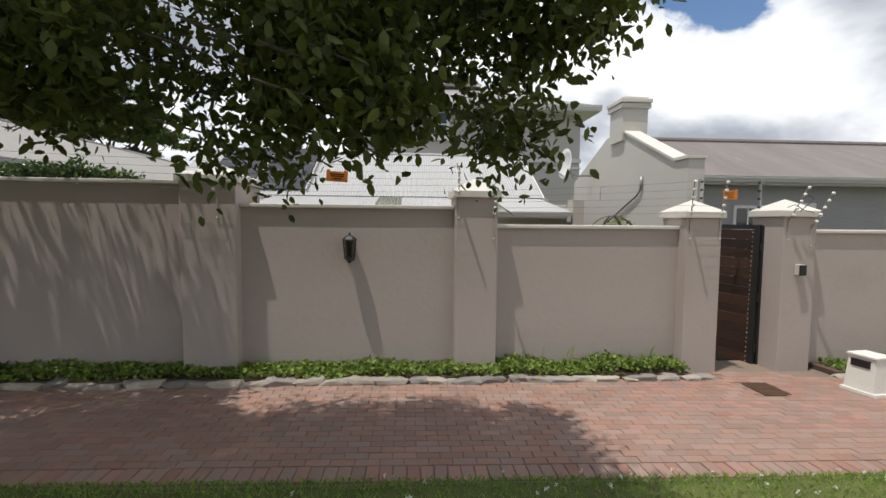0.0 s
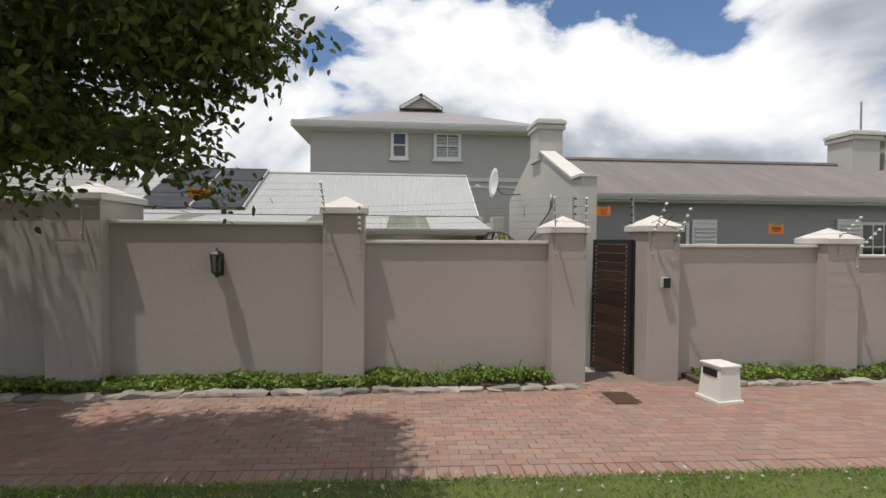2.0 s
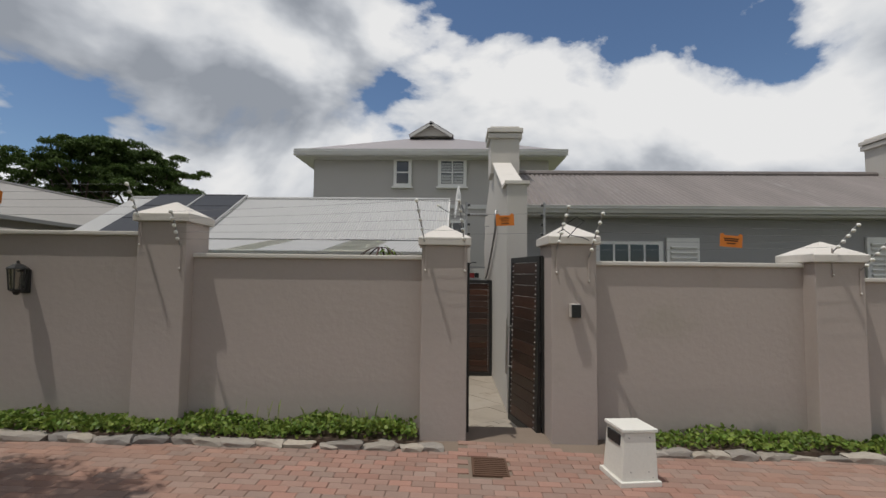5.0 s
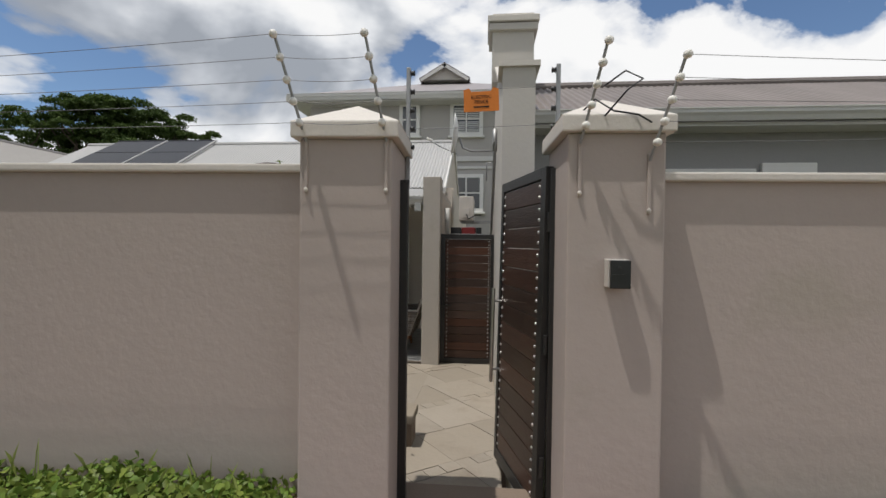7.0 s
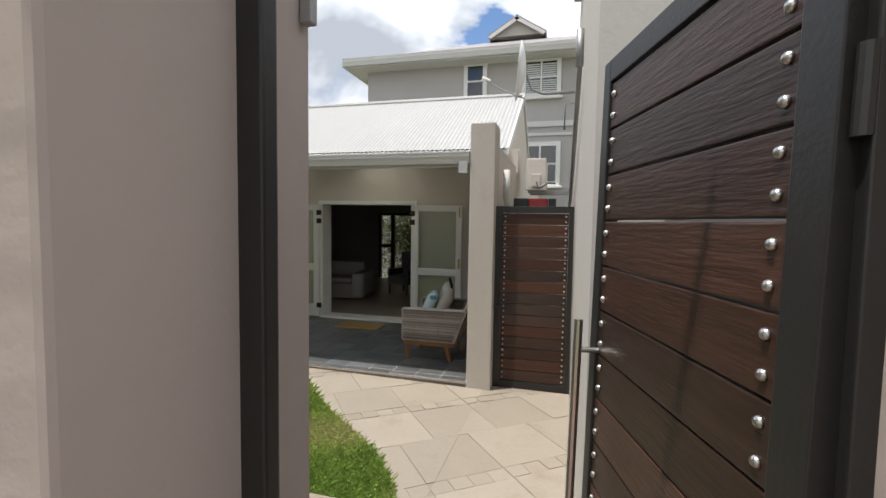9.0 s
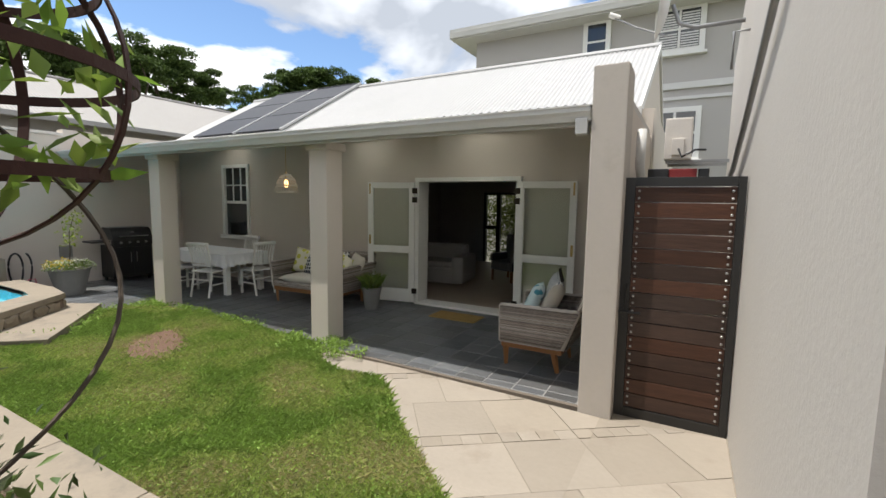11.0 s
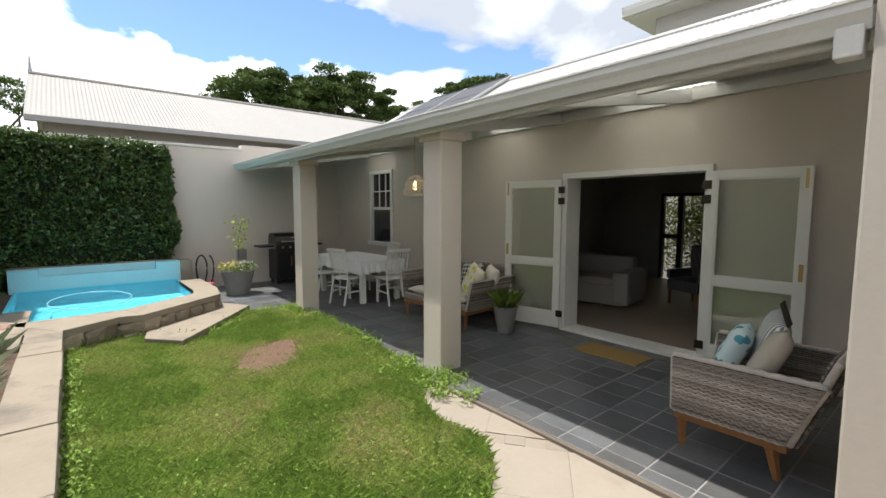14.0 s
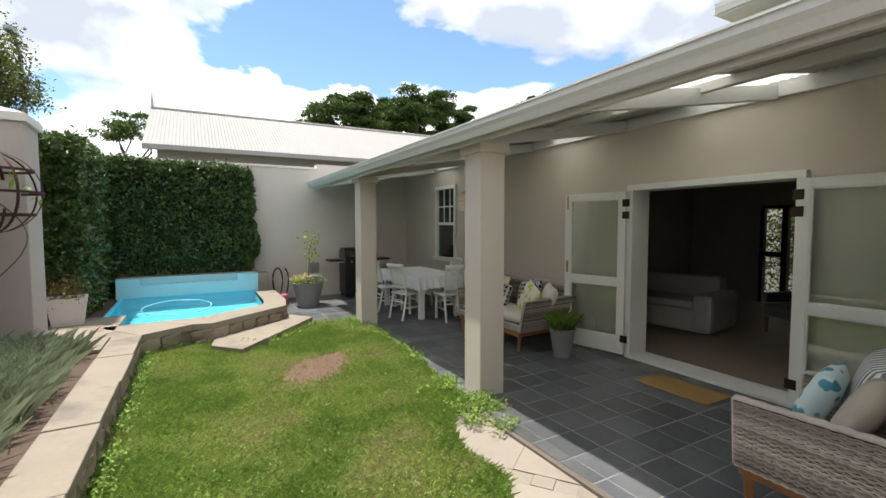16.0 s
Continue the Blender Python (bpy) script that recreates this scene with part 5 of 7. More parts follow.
vine_globe(3.86, 6.64, 2.03, 190)
vine_globe(-1.02, 6.30, 2.0, 60)
bb = [(3.3 + random.gauss(0, 0.5), 6.9 + random.gauss(0, 0.12), 0.35 + abs(random.gauss(0, 0.25))) for _ in range(340)]
tagged(new("bed_shrub", leaf_mesh("bed_shrub", bb, HEDGE_LEAF, 0.08, 0.025, up=0.4)), "loose leafy shrub low in the raised bed", "shrub", kind="stuff")

# square planter by the hedge
g = thing("square_planter", pose(-2.68, 6.52, 0.345, 0, 0, 8), "weathered pale square concrete planter with a dry shrub", "planter")
bm = bmesh.new()
lo = [bm.verts.new((x * 0.165, y * 0.165, 0)) for x, y in ((-1, -1), (1, -1), (1, 1), (-1, 1))]
hi = [bm.verts.new((x * 0.215, y * 0.215, 0.36)) for x, y in ((-1, -1), (1, -1), (1, 1), (-1, 1))]
hin = [bm.verts.new((x * 0.18, y * 0.18, 0.36)) for x, y in ((-1, -1), (1, -1), (1, 1), (-1, 1))]
hb = [bm.verts.new((x * 0.18, y * 0.18, 0.31)) for x, y in ((-1, -1), (1, -1), (1, 1), (-1, 1))]
bm.faces.new(lo[::-1])
bm.faces.new(hb)
for A, B in ((lo, hi), (hi, hin), (hin, hb)):
    for i in range(4):
        bm.faces.new((A[i], A[(i + 1) % 4], B[(i + 1) % 4], B[i]))
part("pot", bm, CAPWHITE, g)
DRY = mat("dry_leaf", (0.16, 0.15, 0.05), 0.7, bump=0, island=0.4, tint=(0.25, 0.17, 0.05), translucent=0.2)
o = new("shrub", leaf_mesh("shrub", rng.normal(0, 1, (700, 3)) * [0.13, 0.13, 0.1] + [0, 0, 0.45], DRY, 0.05, 0.015))
o.parent = g

# ---- hedges ----


def hedge(name, x0, x1, y0, y1, z0, z1, n, label):
    """Leaf skin over a box-like clipped hedge with an uneven face, on a near-black box that paints the inner shade."""
    g = thing(name, pose((x0 + x1) / 2, (y0 + y1) / 2, z0), label, "hedge")
    ox, oy = (x0 + x1) / 2, (y0 + y1) / 2
    part("twig_core", box(x0 - ox + 0.07, x1 - ox - 0.07, y0 - oy + 0.07, y1 - oy - 0.07, 0.02, z1 - z0 - 0.12), HEDGE_SHADE_CORE, g)
    p = rng.uniform(0, 1, (n, 3)) * [x1 - x0, y1 - y0, z1 - z0] + [x0, y0, z0]
    face = rng.integers(0, 5, n)
    d = np.abs(rng.normal(0, 0.06, n)) - 0.03
    for k, (ax, v, sg) in enumerate(((0, x1, -1), (1, y1, -1), (2, z1, -1), (0, x1, -1), (1, y1, -1))):
        mk = face == k
        p[mk, ax] = v + sg * d[mk]
    bumps = np.array([noise.noise((a * 1.8, b * 1.8, c * 1.8)) + 0.6 * noise.noise((a * 5.0, b * 5.0, c * 5.0)) for a, b, c in p]) * 0.14
    p[:, 0] += np.where((face % 3) == 0, bumps, 0)
    p[:, 1] += np.where((face % 3) == 1, bumps, 0)
    p[:, 2] += np.where(face == 2, bumps + np.abs(rng.normal(0, 0.05, n)), 0)
    p -= [ox, oy, z0]
    o = new("foliage", leaf_mesh("foliage", p, HEDGE_LEAF, 0.075, 0.042, up=0.1))
    o.parent = g


# near-black stands in for the shade deep between the hedge leaves
HEDGE_SHADE_CORE = mat("hedge_shade_core", (0.012, 0.018, 0.007), 0.95, bump=0)
hedge("hedge", -5.6, -5.22, 6.55, 9.08, 0.3, 2.78, 30000, "dense clipped dark green hedge covering the garden wall")
hedge("hedge", -5.3, -3.05, 6.0, 6.62, 0.3, 2.86, 22000, "dense clipped dark green hedge along the street wall")
# ---- trees ----


def limb(bm, a, b, r0, r1, wob=0.15, n=6):
    a, b = Vector(a), Vector(b)
    pts = [a.lerp(b, k / n) + Vector((random.gauss(0, wob), random.gauss(0, wob), random.gauss(0, wob * 0.6))) * math.sin(math.pi * k / n) for k in range(n + 1)]
    return tube(pts, r0, 8, bm, taper=r1)


def street_tree():
    tx, ty = -4.9, 1.4
    base = verge_z(tx, ty) - 0.05
    g = thing("street_tree", pose(tx, ty, base), "leafy broad street tree overhanging the brick lane", "tree")
    tr = limb(None or bmesh.new(), (0, 0, 0), (0.3, 0.4, 2.6), 0.24, 0.17, 0.08)
    part("trunk", tr, BARK, g, smooth=True)
    ends = [(5.6, 1.9, 2.9), (4.2, 2.9, 2.3), (2.4, 2.7, 3.6), (0.5, 2.6, 3.2), (5.0, 1.2, 4.0), (-1.5, 2.2, 3.4), (3.2, 1.0, 4.4), (1.2, -1.5, 4.2)]
    for e in ends:
        part("limb", limb(bmesh.new(), (0.3, 0.4, 2.3), (e[0], e[1], e[2] + 0.75), 0.09, 0.015, 0.22, 8), BARK, g, smooth=True)
    # drooping boughs over the verge (height of the lowest leaves along the lane), and the higher mass over the lane
    sag = [(-3.0, 2.75), (-0.50, 2.66), (-0.42, 2.39), (0.05, 2.40), (0.13, 2.70), (0.27, 2.60), (0.80, 2.56), (0.88, 2.88), (1.0, 2.86), (1.05, 2.46), (1.42, 2.47), (1.53, 3.0), (1.8, 3.3), (2.2, 4.0)]
    sx, sz = [a for a, b in sag], [b for a, b in sag]
    cl = []
    while len(cl) < 560:
        x, y = random.uniform(-3.0, 1.85), max(1.6, random.gauss(2.0, 0.28))
        z = float(np.interp(x, sx, sz)) + 0.15 + 0.12 * noise.noise((x * 2.3, y * 2.3, 5.0)) + abs(random.gauss(0, 0.6))
        if z > 4.4 or noise.noise((x * 1.6 + 7, y * 1.6, z * 1.6)) < -0.08:
            continue
        cl.append((x - tx, y - ty, z - base))
    while len(cl) < 1050:
        x, y = random.uniform(-3.6, 1.9), random.uniform(2.3, 4.0)
        if x > 1.65 - 0.3 * (y - 2) - 0.5 * max(0.0, noise.noise((y * 1.3, 0, 2.0))):
            continue
        z = 3.25 + 0.3 * (y - 2) + 0.3 * noise.noise((x * 0.9, y * 0.9, 1.0)) + abs(random.gauss(0, 0.7))
        if z > 5.6 or noise.noise((x * 1.2 + 7, y * 1.2, z * 1.2)) < 0.03:
            continue
        cl.append((x - tx, y - ty, z - base))
    # the crown's outer side over the lane, away from the gate, and its dense top, which shade the lane
    hi = []
    for _ in range(2500):
        x, y = random.uniform(-9.0, -2.4), random.uniform(0.8, 5.0)
        hi.append((x - tx, y - ty, 3.8 + 0.1 * y + abs(random.gauss(0, 0.6)) - base))
    for _ in range(1700):
        x, y = random.uniform(-4.2, 1.15), random.uniform(0.8, 3.75)
        if x > 0.95 - 0.5 * abs(noise.noise((y * 1.1, 3.0, 0))) + 0.25 * noise.noise((y * 3.0, 1.0, 0)) or y > 3.6 + 0.45 * noise.noise((x * 1.4, 8.0, 0)):
            continue
        hi.append((x - tx, y - ty, random.uniform(5.2, 6.6) - base))
    # unseen foliage high over the verge, added to hold sky light off the lane
    for _ in range(1500):
        x, y = random.uniform(-9.0, 0.3), random.uniform(-3.5, 0.9)
        hi.append((x - tx, y - ty, random.uniform(5.0, 7.2) - base))
    tw = bmesh.new()
    for c in cl[::6]:
        q = Vector(c)
        tube([q + Vector((-0.35, -0.1, 0.12)), q + Vector((-0.15, 0, 0.08)), q + Vector((0.1, 0.05, -0.12))], 0.006, 4, tw, taper=0.002)
    tagged(part("twig_spray", tw, BARK, g), kind="stuff")
    c = np.repeat(np.array(cl), 46, 0) + rng.normal(0, 1, (len(cl) * 46, 3)) * [0.09, 0.09, 0.085]
    o = new("crown", leaf_mesh("crown", c, TREE_LEAF, 0.066, 0.031, up=0.3, droop=-0.6, oval=True))
    o.parent = g
    c = np.repeat(np.array(hi), 26, 0) + rng.normal(0, 1, (len(hi) * 26, 3)) * [0.14, 0.14, 0.12]
    o = new("upper_crown", leaf_mesh("upper_crown", c, TREE_LEAF, 0.085, 0.055, up=0.6))
    o.parent = g


street_tree()


def far_tree(x, y, z0, top, rx, ry, rz, clumps, per, label, leaf=0.2, sparse=0.0, name="tree"):
    g = thing(name, pose(x, y, z0), label, "tree", "background trees")
    h = top - z0
    bm = limb(bmesh.new(), (0, 0, 0), (0, 0, h * 0.55), 0.35, 0.2, 0.15)
    part("trunk", bm, BARK, g)
    cs = []
    for k in range(clumps):
        u = Vector((random.gauss(0, 1), random.gauss(0, 1), random.gauss(0.35, 0.8))).normalized()
        r = random.uniform(0.55, 1.0) * (1 + 0.22 * noise.noise(u * 2.3 + Vector((x, y, 0))))
        c = Vector((u.x * rx * r, u.y * ry * r, h - rz + u.z * rz * r))
        cs.append(c)
        if k % 5 == 0:
            part("limb", limb(bmesh.new(), (0, 0, h * 0.4), c, 0.12, 0.03, 0.3), BARK, g)
    pts = []
    for c in cs:
        w = random.uniform(0.5, 1.0) * (1 - sparse * 0.3)
        u = rng.normal(0, 1, (per, 3))
        u /= np.linalg.norm(u, axis=1, keepdims=True)
        u *= rng.uniform(0.55, 1.05, (per, 1))
        u[:, 2] = np.abs(u[:, 2]) - 0.25
        pts.append(u * [w, w, w * 0.5] + np.array(c))
    o = new("crown", leaf_mesh("crown", np.concatenate(pts), FAR_LEAF, leaf, leaf * 0.6, up=0.9))
    o.parent = g


far_tree(-23.0, 38.0, -0.7, 13.2, 5.2, 5.0, 3.6, 120, 520, "big rounded green tree behind the houses")
far_tree(-30.0, 34.0, -0.7, 12.0, 4.5, 4.0, 3.4, 80, 480, "big rounded green tree behind the houses")
far_tree(-25.0, 18.0, -0.7, 10.4, 3.2, 3.6, 2.2, 80, 480, "broad dark flat-topped tree beyond the neighbour's roof")
far_tree(-25.5, 23.5, -0.7, 11.4, 3.2, 4.2, 2.4, 90, 480, "broad dark flat-topped tree beyond the neighbour's roof")
far_tree(-25.0, 35.5, -0.7, 12.8, 3.0, 3.4, 2.6, 80, 480, "bright green tree behind the white roof")
far_tree(-27.0, 5.3, -0.7, 8.0, 2.2, 1.9, 1.1, 22, 170, "thin umbrella pine beyond the hedge", 0.18, 0.5)

# street lamp beyond the wall
g = thing("street_lamp", pose(-8.6, 4.75, 0.4), "tall grey street lamp post with a curved arm", "street lamp")
part("post", tube([(0, 0, 0), (0, 0, 3.6), (0.05, 0, 4.5), (0.35, 0.05, 5.0), (0.9, 0.1, 5.25)], 0.055, 10, taper=0.035), GALV, g, smooth=True)
part("head", box(0.8, 1.25, 0.02, 0.18, 5.2, 5.3, 0.03), GALV, g)

# ---- patio details: french doors ----
df = thing("french_door_frame", pose(0, 0, 0), "white painted timber french door frame", "door frame")
part("jamb", box(DX0 - 0.07, DX0 + 0.004, 12.76, 13.08, 0.0, DZ, 0.004), WHITE, df)
part("jamb", box(DX1 - 0.004, DX1 + 0.07, 12.76, 13.08, 0.0, DZ, 0.004), WHITE, df)
part("head", box(DX0 - 0.07, DX1 + 0.07, 12.755, 13.083, DZ - 0.004, DZ + 0.065, 0.004), WHITE, df)
part("sill", box(DX0 - 0.05, DX1 + 0.05, 12.74, 13.08, 0.0, 0.035, 0.004), WHITE, df)
BRONZE = mat("dark_bronze", (0.045, 0.036, 0.026), 0.45, 0.7, var=0.2, bump=0.05)
BRASS = mat("brass", (0.45, 0.32, 0.13), 0.35, 0.9, var=0.1, bump=0.03)


def door_leaf(m, side):
    """Glazed leaf: local x from the hinge."""
    g = thing("french_door", m, "white french door with two glazed panels, folded open against the wall", "door", "french doors")
    w, h, t = 0.86, 2.04, 0.042
    for x0, x1 in ((0, 0.085), (w - 0.085, w)):
        part("stile", box(x0, x1, -t / 2, t / 2, 0, h, 0.004), WHITE, g)
    for nm, z0, z1 in (("bottom_rail", 0, 0.21), ("middle_rail", 0.86, 0.95), ("top_rail", h - 0.085, h)):
        part(nm, box(0.085, w - 0.085, -t / 2, t / 2, z0, z1, 0.004), WHITE, g)
    for z0, z1 in ((0.21, 0.86), (0.95, h - 0.085)):
        o = part("pane", box(0.085, w - 0.085, -0.004, 0.004, z0, z1), GLASS, g, "clear glass pane")
        o.visible_shadow = False
        for x0, x1, a, b in ((0.085, 0.1, z0, z1), (w - 0.1, w - 0.085, z0, z1), (0.1, w - 0.1, z0, z0 + 0.015), (0.1, w - 0.1, z1 - 0.015, z1)):
            part("bead", box(x0, x1, -0.014, 0.014, a, b), WHITE, g)
    part("bolt_plate", box(w - 0.055, w - 0.03, side * 0.021, side * 0.027, h - 0.2, h - 0.02, 0.002), BRASS, g, "brass flush bolt")
    lk = part("lock_plate", box(w - 0.06, w - 0.025, side * 0.021, side * 0.026, 0.98, 1.14, 0.002), BRASS, g, "brass lock plate")
    part("lever", cyl((w - 0.045, side * 0.026, 1.08), (w - 0.045, side * 0.06, 1.08), 0.009), BRASS, lk)
    for z in (0.2, 1.75, 1.9):
        part("hinge", box(-0.05, 0.04, side * 0.02, side * 0.028, z - 0.045, z + 0.045, 0.002), BRONZE, g, "dark bronze butt hinge")


door_leaf(pose(DX0 - 0.045, 12.715, 0.035, 0, 0, 192), 1)
door_leaf(pose(DX1 + 0.045, 12.715, 0.035, 0, 0, 1.5), -1)

# sash window
w = tagged(part("window_1", box(WX0, WX0 + 0.07, 12.79, 13.0, WZ0, WZ1, 0.004), WHITE), "white sash window with small upper panes", "window", kind="structure")
part("frame", box(WX1 - 0.07, WX1, 12.79, 13.0, WZ0, WZ1, 0.004), WHITE, w)
part("frame", box(WX0 + 0.07, WX1 - 0.07, 12.79, 13.0, WZ1 - 0.07, WZ1, 0.004), WHITE, w)
part("sill", box(WX0 - 0.03, WX1 + 0.03, 12.74, 13.0, WZ0 - 0.03, WZ0 + 0.05, 0.006), WHITE, w)
zm = 1.68
part("meeting_rail", box(WX0 + 0.07, WX1 - 0.07, 12.83, 12.9, zm - 0.03, zm + 0.03, 0.003), WHITE, w)
for k in range(1, 3):
    xx = WX0 + 0.07 + (WX1 - WX0 - 0.14) * k / 3
    part("glazing_bar", box(xx - 0.012, xx + 0.012, 12.84, 12.88, zm, WZ1 - 0.07), WHITE, w)
part("glazing_bar", box(WX0 + 0.07, WX1 - 0.07, 12.838, 12.882, 2.04, 2.065), WHITE, w)
part("pane", box(WX0 + 0.07, WX1 - 0.07, 12.86, 12.866, WZ0 + 0.05, WZ1 - 0.07), WINGLASS, w)
CURTAIN = mat("curtain_cloth", (0.55, 0.53, 0.5), 0.9, bump=0.1)
bm = bmesh.new()
prev = None
for k in range(16):
    xx = WX0 + 0.08 + k * 0.008
    yy = 13.02 + 0.015 * math.sin(k * 1.3)
    r = (bm.verts.new((xx, yy, 0.75)), bm.verts.new((xx, yy, 2.5)))
    if prev:
        bm.faces.new((prev[0], r[0], r[1], prev[1]))
    prev = r
bmesh.ops.solidify(bm, geom=bm.faces[:], thickness=0.003)
tagged(part("curtain", bm, CURTAIN), "pale curtain drawn aside behind the sash window", "curtain")

# pendant lamp
RATTAN_W = mat("whitewashed_rattan", (0.55, 0.50, 0.43), 0.8, bump=0.1)
g = thing("pendant_lamp", pose(-0.42, 11.45, 1.88), "whitewashed ribbed rattan pendant lamp, lit, hanging under the veranda", "pendant lamp")
part("ceiling_rose", cyl((0, 0, 0.86), (0, 0, 0.892), 0.05, 0.045, 16), BLACKSTEEL, g)
part("cord", cyl((0, 0, 0.27), (0, 0, 0.87), 0.006, seg=6), BRASS, g)
part("lamp_holder", cyl((0, 0, 0.2), (0, 0, 0.31), 0.022, 0.018, 12), BRASS, g)
shade = part("shade", hoop(0.175, pose(0, 0, 0.0)), RATTAN_W, g, "ribbed whitewashed rattan shade")
for zz, r in ((0.1, 0.162), (0.2, 0.128), (0.265, 0.07)):
    part("band", hoop(r, pose(0, 0, zz)), RATTAN_W, shade)
for k in range(26):
    a = k * math.tau / 26
    part("rib", tube([(r * math.cos(a), r * math.sin(a), zz) for r, zz in ((0.175, 0), (0.164, 0.09), (0.13, 0.195), (0.07, 0.265), (0.02, 0.28))], 0.006, 5), RATTAN_W, shade)
BULB = bpy.data.materials.new("lit_filament_bulb")
BULB.use_nodes = True
bb = BULB.node_tree.nodes["Principled BSDF"]
bb.inputs["Emission Color"].default_value, bb.inputs["Emission Strength"].default_value = (1.0, 0.55, 0.2, 1), 3.0
part("bulb", lathe([(0.0, 0.07), (0.02, 0.075), (0.032, 0.11), (0.026, 0.15), (0.012, 0.2)], 16), BULB, g, "glowing amber filament bulb", smooth=True)

# ---- wicker furniture ----
WICKER = mat("grey_wicker", (0.25, 0.205, 0.17), 0.85, var=0.3, vscale=7, fine=70, bump=0.3, fvar=0.3, island=0.45, tint=(0.42, 0.38, 0.34))
# much darker than the strands: paints the shade seen between them
WICKER_SHADE_CORE = mat("wicker_shade_core", (0.05, 0.04, 0.032), 0.95, bump=0.2)
TEAK = mat("teak_frame", (0.27, 0.125, 0.05), 0.55, var=0.25, vscale=3, fine=40, bump=0.2, fvar=0.12, stretch=(3, 3, 14))
CREAM = mat("cream_cushion", (0.62, 0.58, 0.50), 0.95, var=0.05, vscale=6, fine=120, bump=0.3)


def woven(quad, rows, strands, thick=0.012):
    """Horizontal woven strands over a quad (p00, p10, p11, p01) given as points: over and under vertical stakes."""
    p00, p10, p11, p01 = (Vector(p) for p in quad)
    nrm = (p10 - p00).cross(p01 - p00).normalized()
    V, F = [], []
    span = (p10 - p00).length
    cols = max(2, round(span / 0.05))
    per = cols * 5
    for r in range(rows):
        v0, v1 = (r + 0.0) / rows, (r + 0.92) / rows
        base = len(V)
        j = rng.uniform(-0.12, 0.12)
        for k in range(per + 1):
            u = k / per
            off = 0.013 * abs(math.sin(math.pi * (u * cols + j + (0.18 if r % 2 else 0.0)))) ** 0.7 - 0.006
            for v, e in ((v0, -thick * 0.3), ((v0 + v1) / 2, thick * 0.45), (v1, -thick * 0.3)):
                a = p00.lerp(p10, u)
                b = p01.lerp(p11, u)
                V.append(a.lerp(b, v) + nrm * (off + e))
        for k in range(per):
            for q in range(2):
                i0 = base + k * 3 + q
                F.append((i0, i0 + 3, i0 + 4, i0 + 1))
    me = bpy.data.meshes.new("weave")
    me.from_pydata([tuple(v) for v in V], [], F)
    me.materials.append(WICKER)
    return me


def cushion(name, w, h, t, material, parent, m, label="", puff=0.6):
    bm = bmesh.new()
    n = 10
    for sgn in (1, -1):
        g_ = [[None] * (n + 1) for _ in range(n + 1)]
        for i in range(n + 1):
            for j in range(n + 1):
                u, v = i / n * 2 - 1, j / n * 2 - 1
                d = max(0.0, (1 - u ** 4) * (1 - v ** 4)) ** puff
                pin = 1 - 0.07 * (1 - abs(v) ** 2) * abs(u) ** 3
                pin2 = 1 - 0.07 * (1 - abs(u) ** 2) * abs(v) ** 3
                g_[i][j] = bm.verts.new((u * w / 2 * pin, sgn * (t / 2 * d + 0.002), v * h / 2 * pin2))
        for i in range(n):
            for j in range(n):
                q = (g_[i][j], g_[i + 1][j], g_[i + 1][j + 1], g_[i][j + 1])
                bm.faces.new(q if sgn < 0 else q[::-1])
    bmesh.ops.remove_doubles(bm, verts=bm.verts, dist=0.005)
    o = part(name, bm, material, parent, label, smooth=True)
    o.matrix_local = m
    return o


def panel(g, name, quad, rows, strands, thick=0.05):
    """A wicker-clad panel: solid core coloured dark for shaded gaps, a weave on both faces, and a rolled top edge."""
    q = [Vector(p) for p in quad]
    nrm = (q[1] - q[0]).cross(q[3] - q[0]).normalized()
    bm = bmesh.new()
    a = [bm.verts.new(p - nrm * (thick / 2)) for p in q]
    b = [bm.verts.new(p + nrm * (thick / 2)) for p in q]
    bm.faces.new(a[::-1])
    bm.faces.new(b)
    for i in range(4):
        bm.faces.new((a[i], a[(i + 1) % 4], b[(i + 1) % 4], b[i]))
    pn_ = part(name, bm, WICKER_SHADE_CORE, g)
    for sgn in (1, -1):
        qq = [p + nrm * sgn * (thick / 2 + 0.005) for p in q]
        if sgn < 0:
            qq = [qq[1], qq[0], qq[3], qq[2]]
        o = new("weave", woven(qq, rows, strands))
        o.parent = pn_
    for e0, e1 in ((q[3], q[2]), (q[0], q[3]), (q[1], q[2])):
        part("rolled_edge", tube([e0.lerp(e1, t_) + Vector((0, 0, 0.006 * (i_ % 2))) for i_, t_ in enumerate(np.linspace(0, 1, 19))], thick / 2 - 0.003, 8), WICKER, pn_, smooth=True)
    return pn_


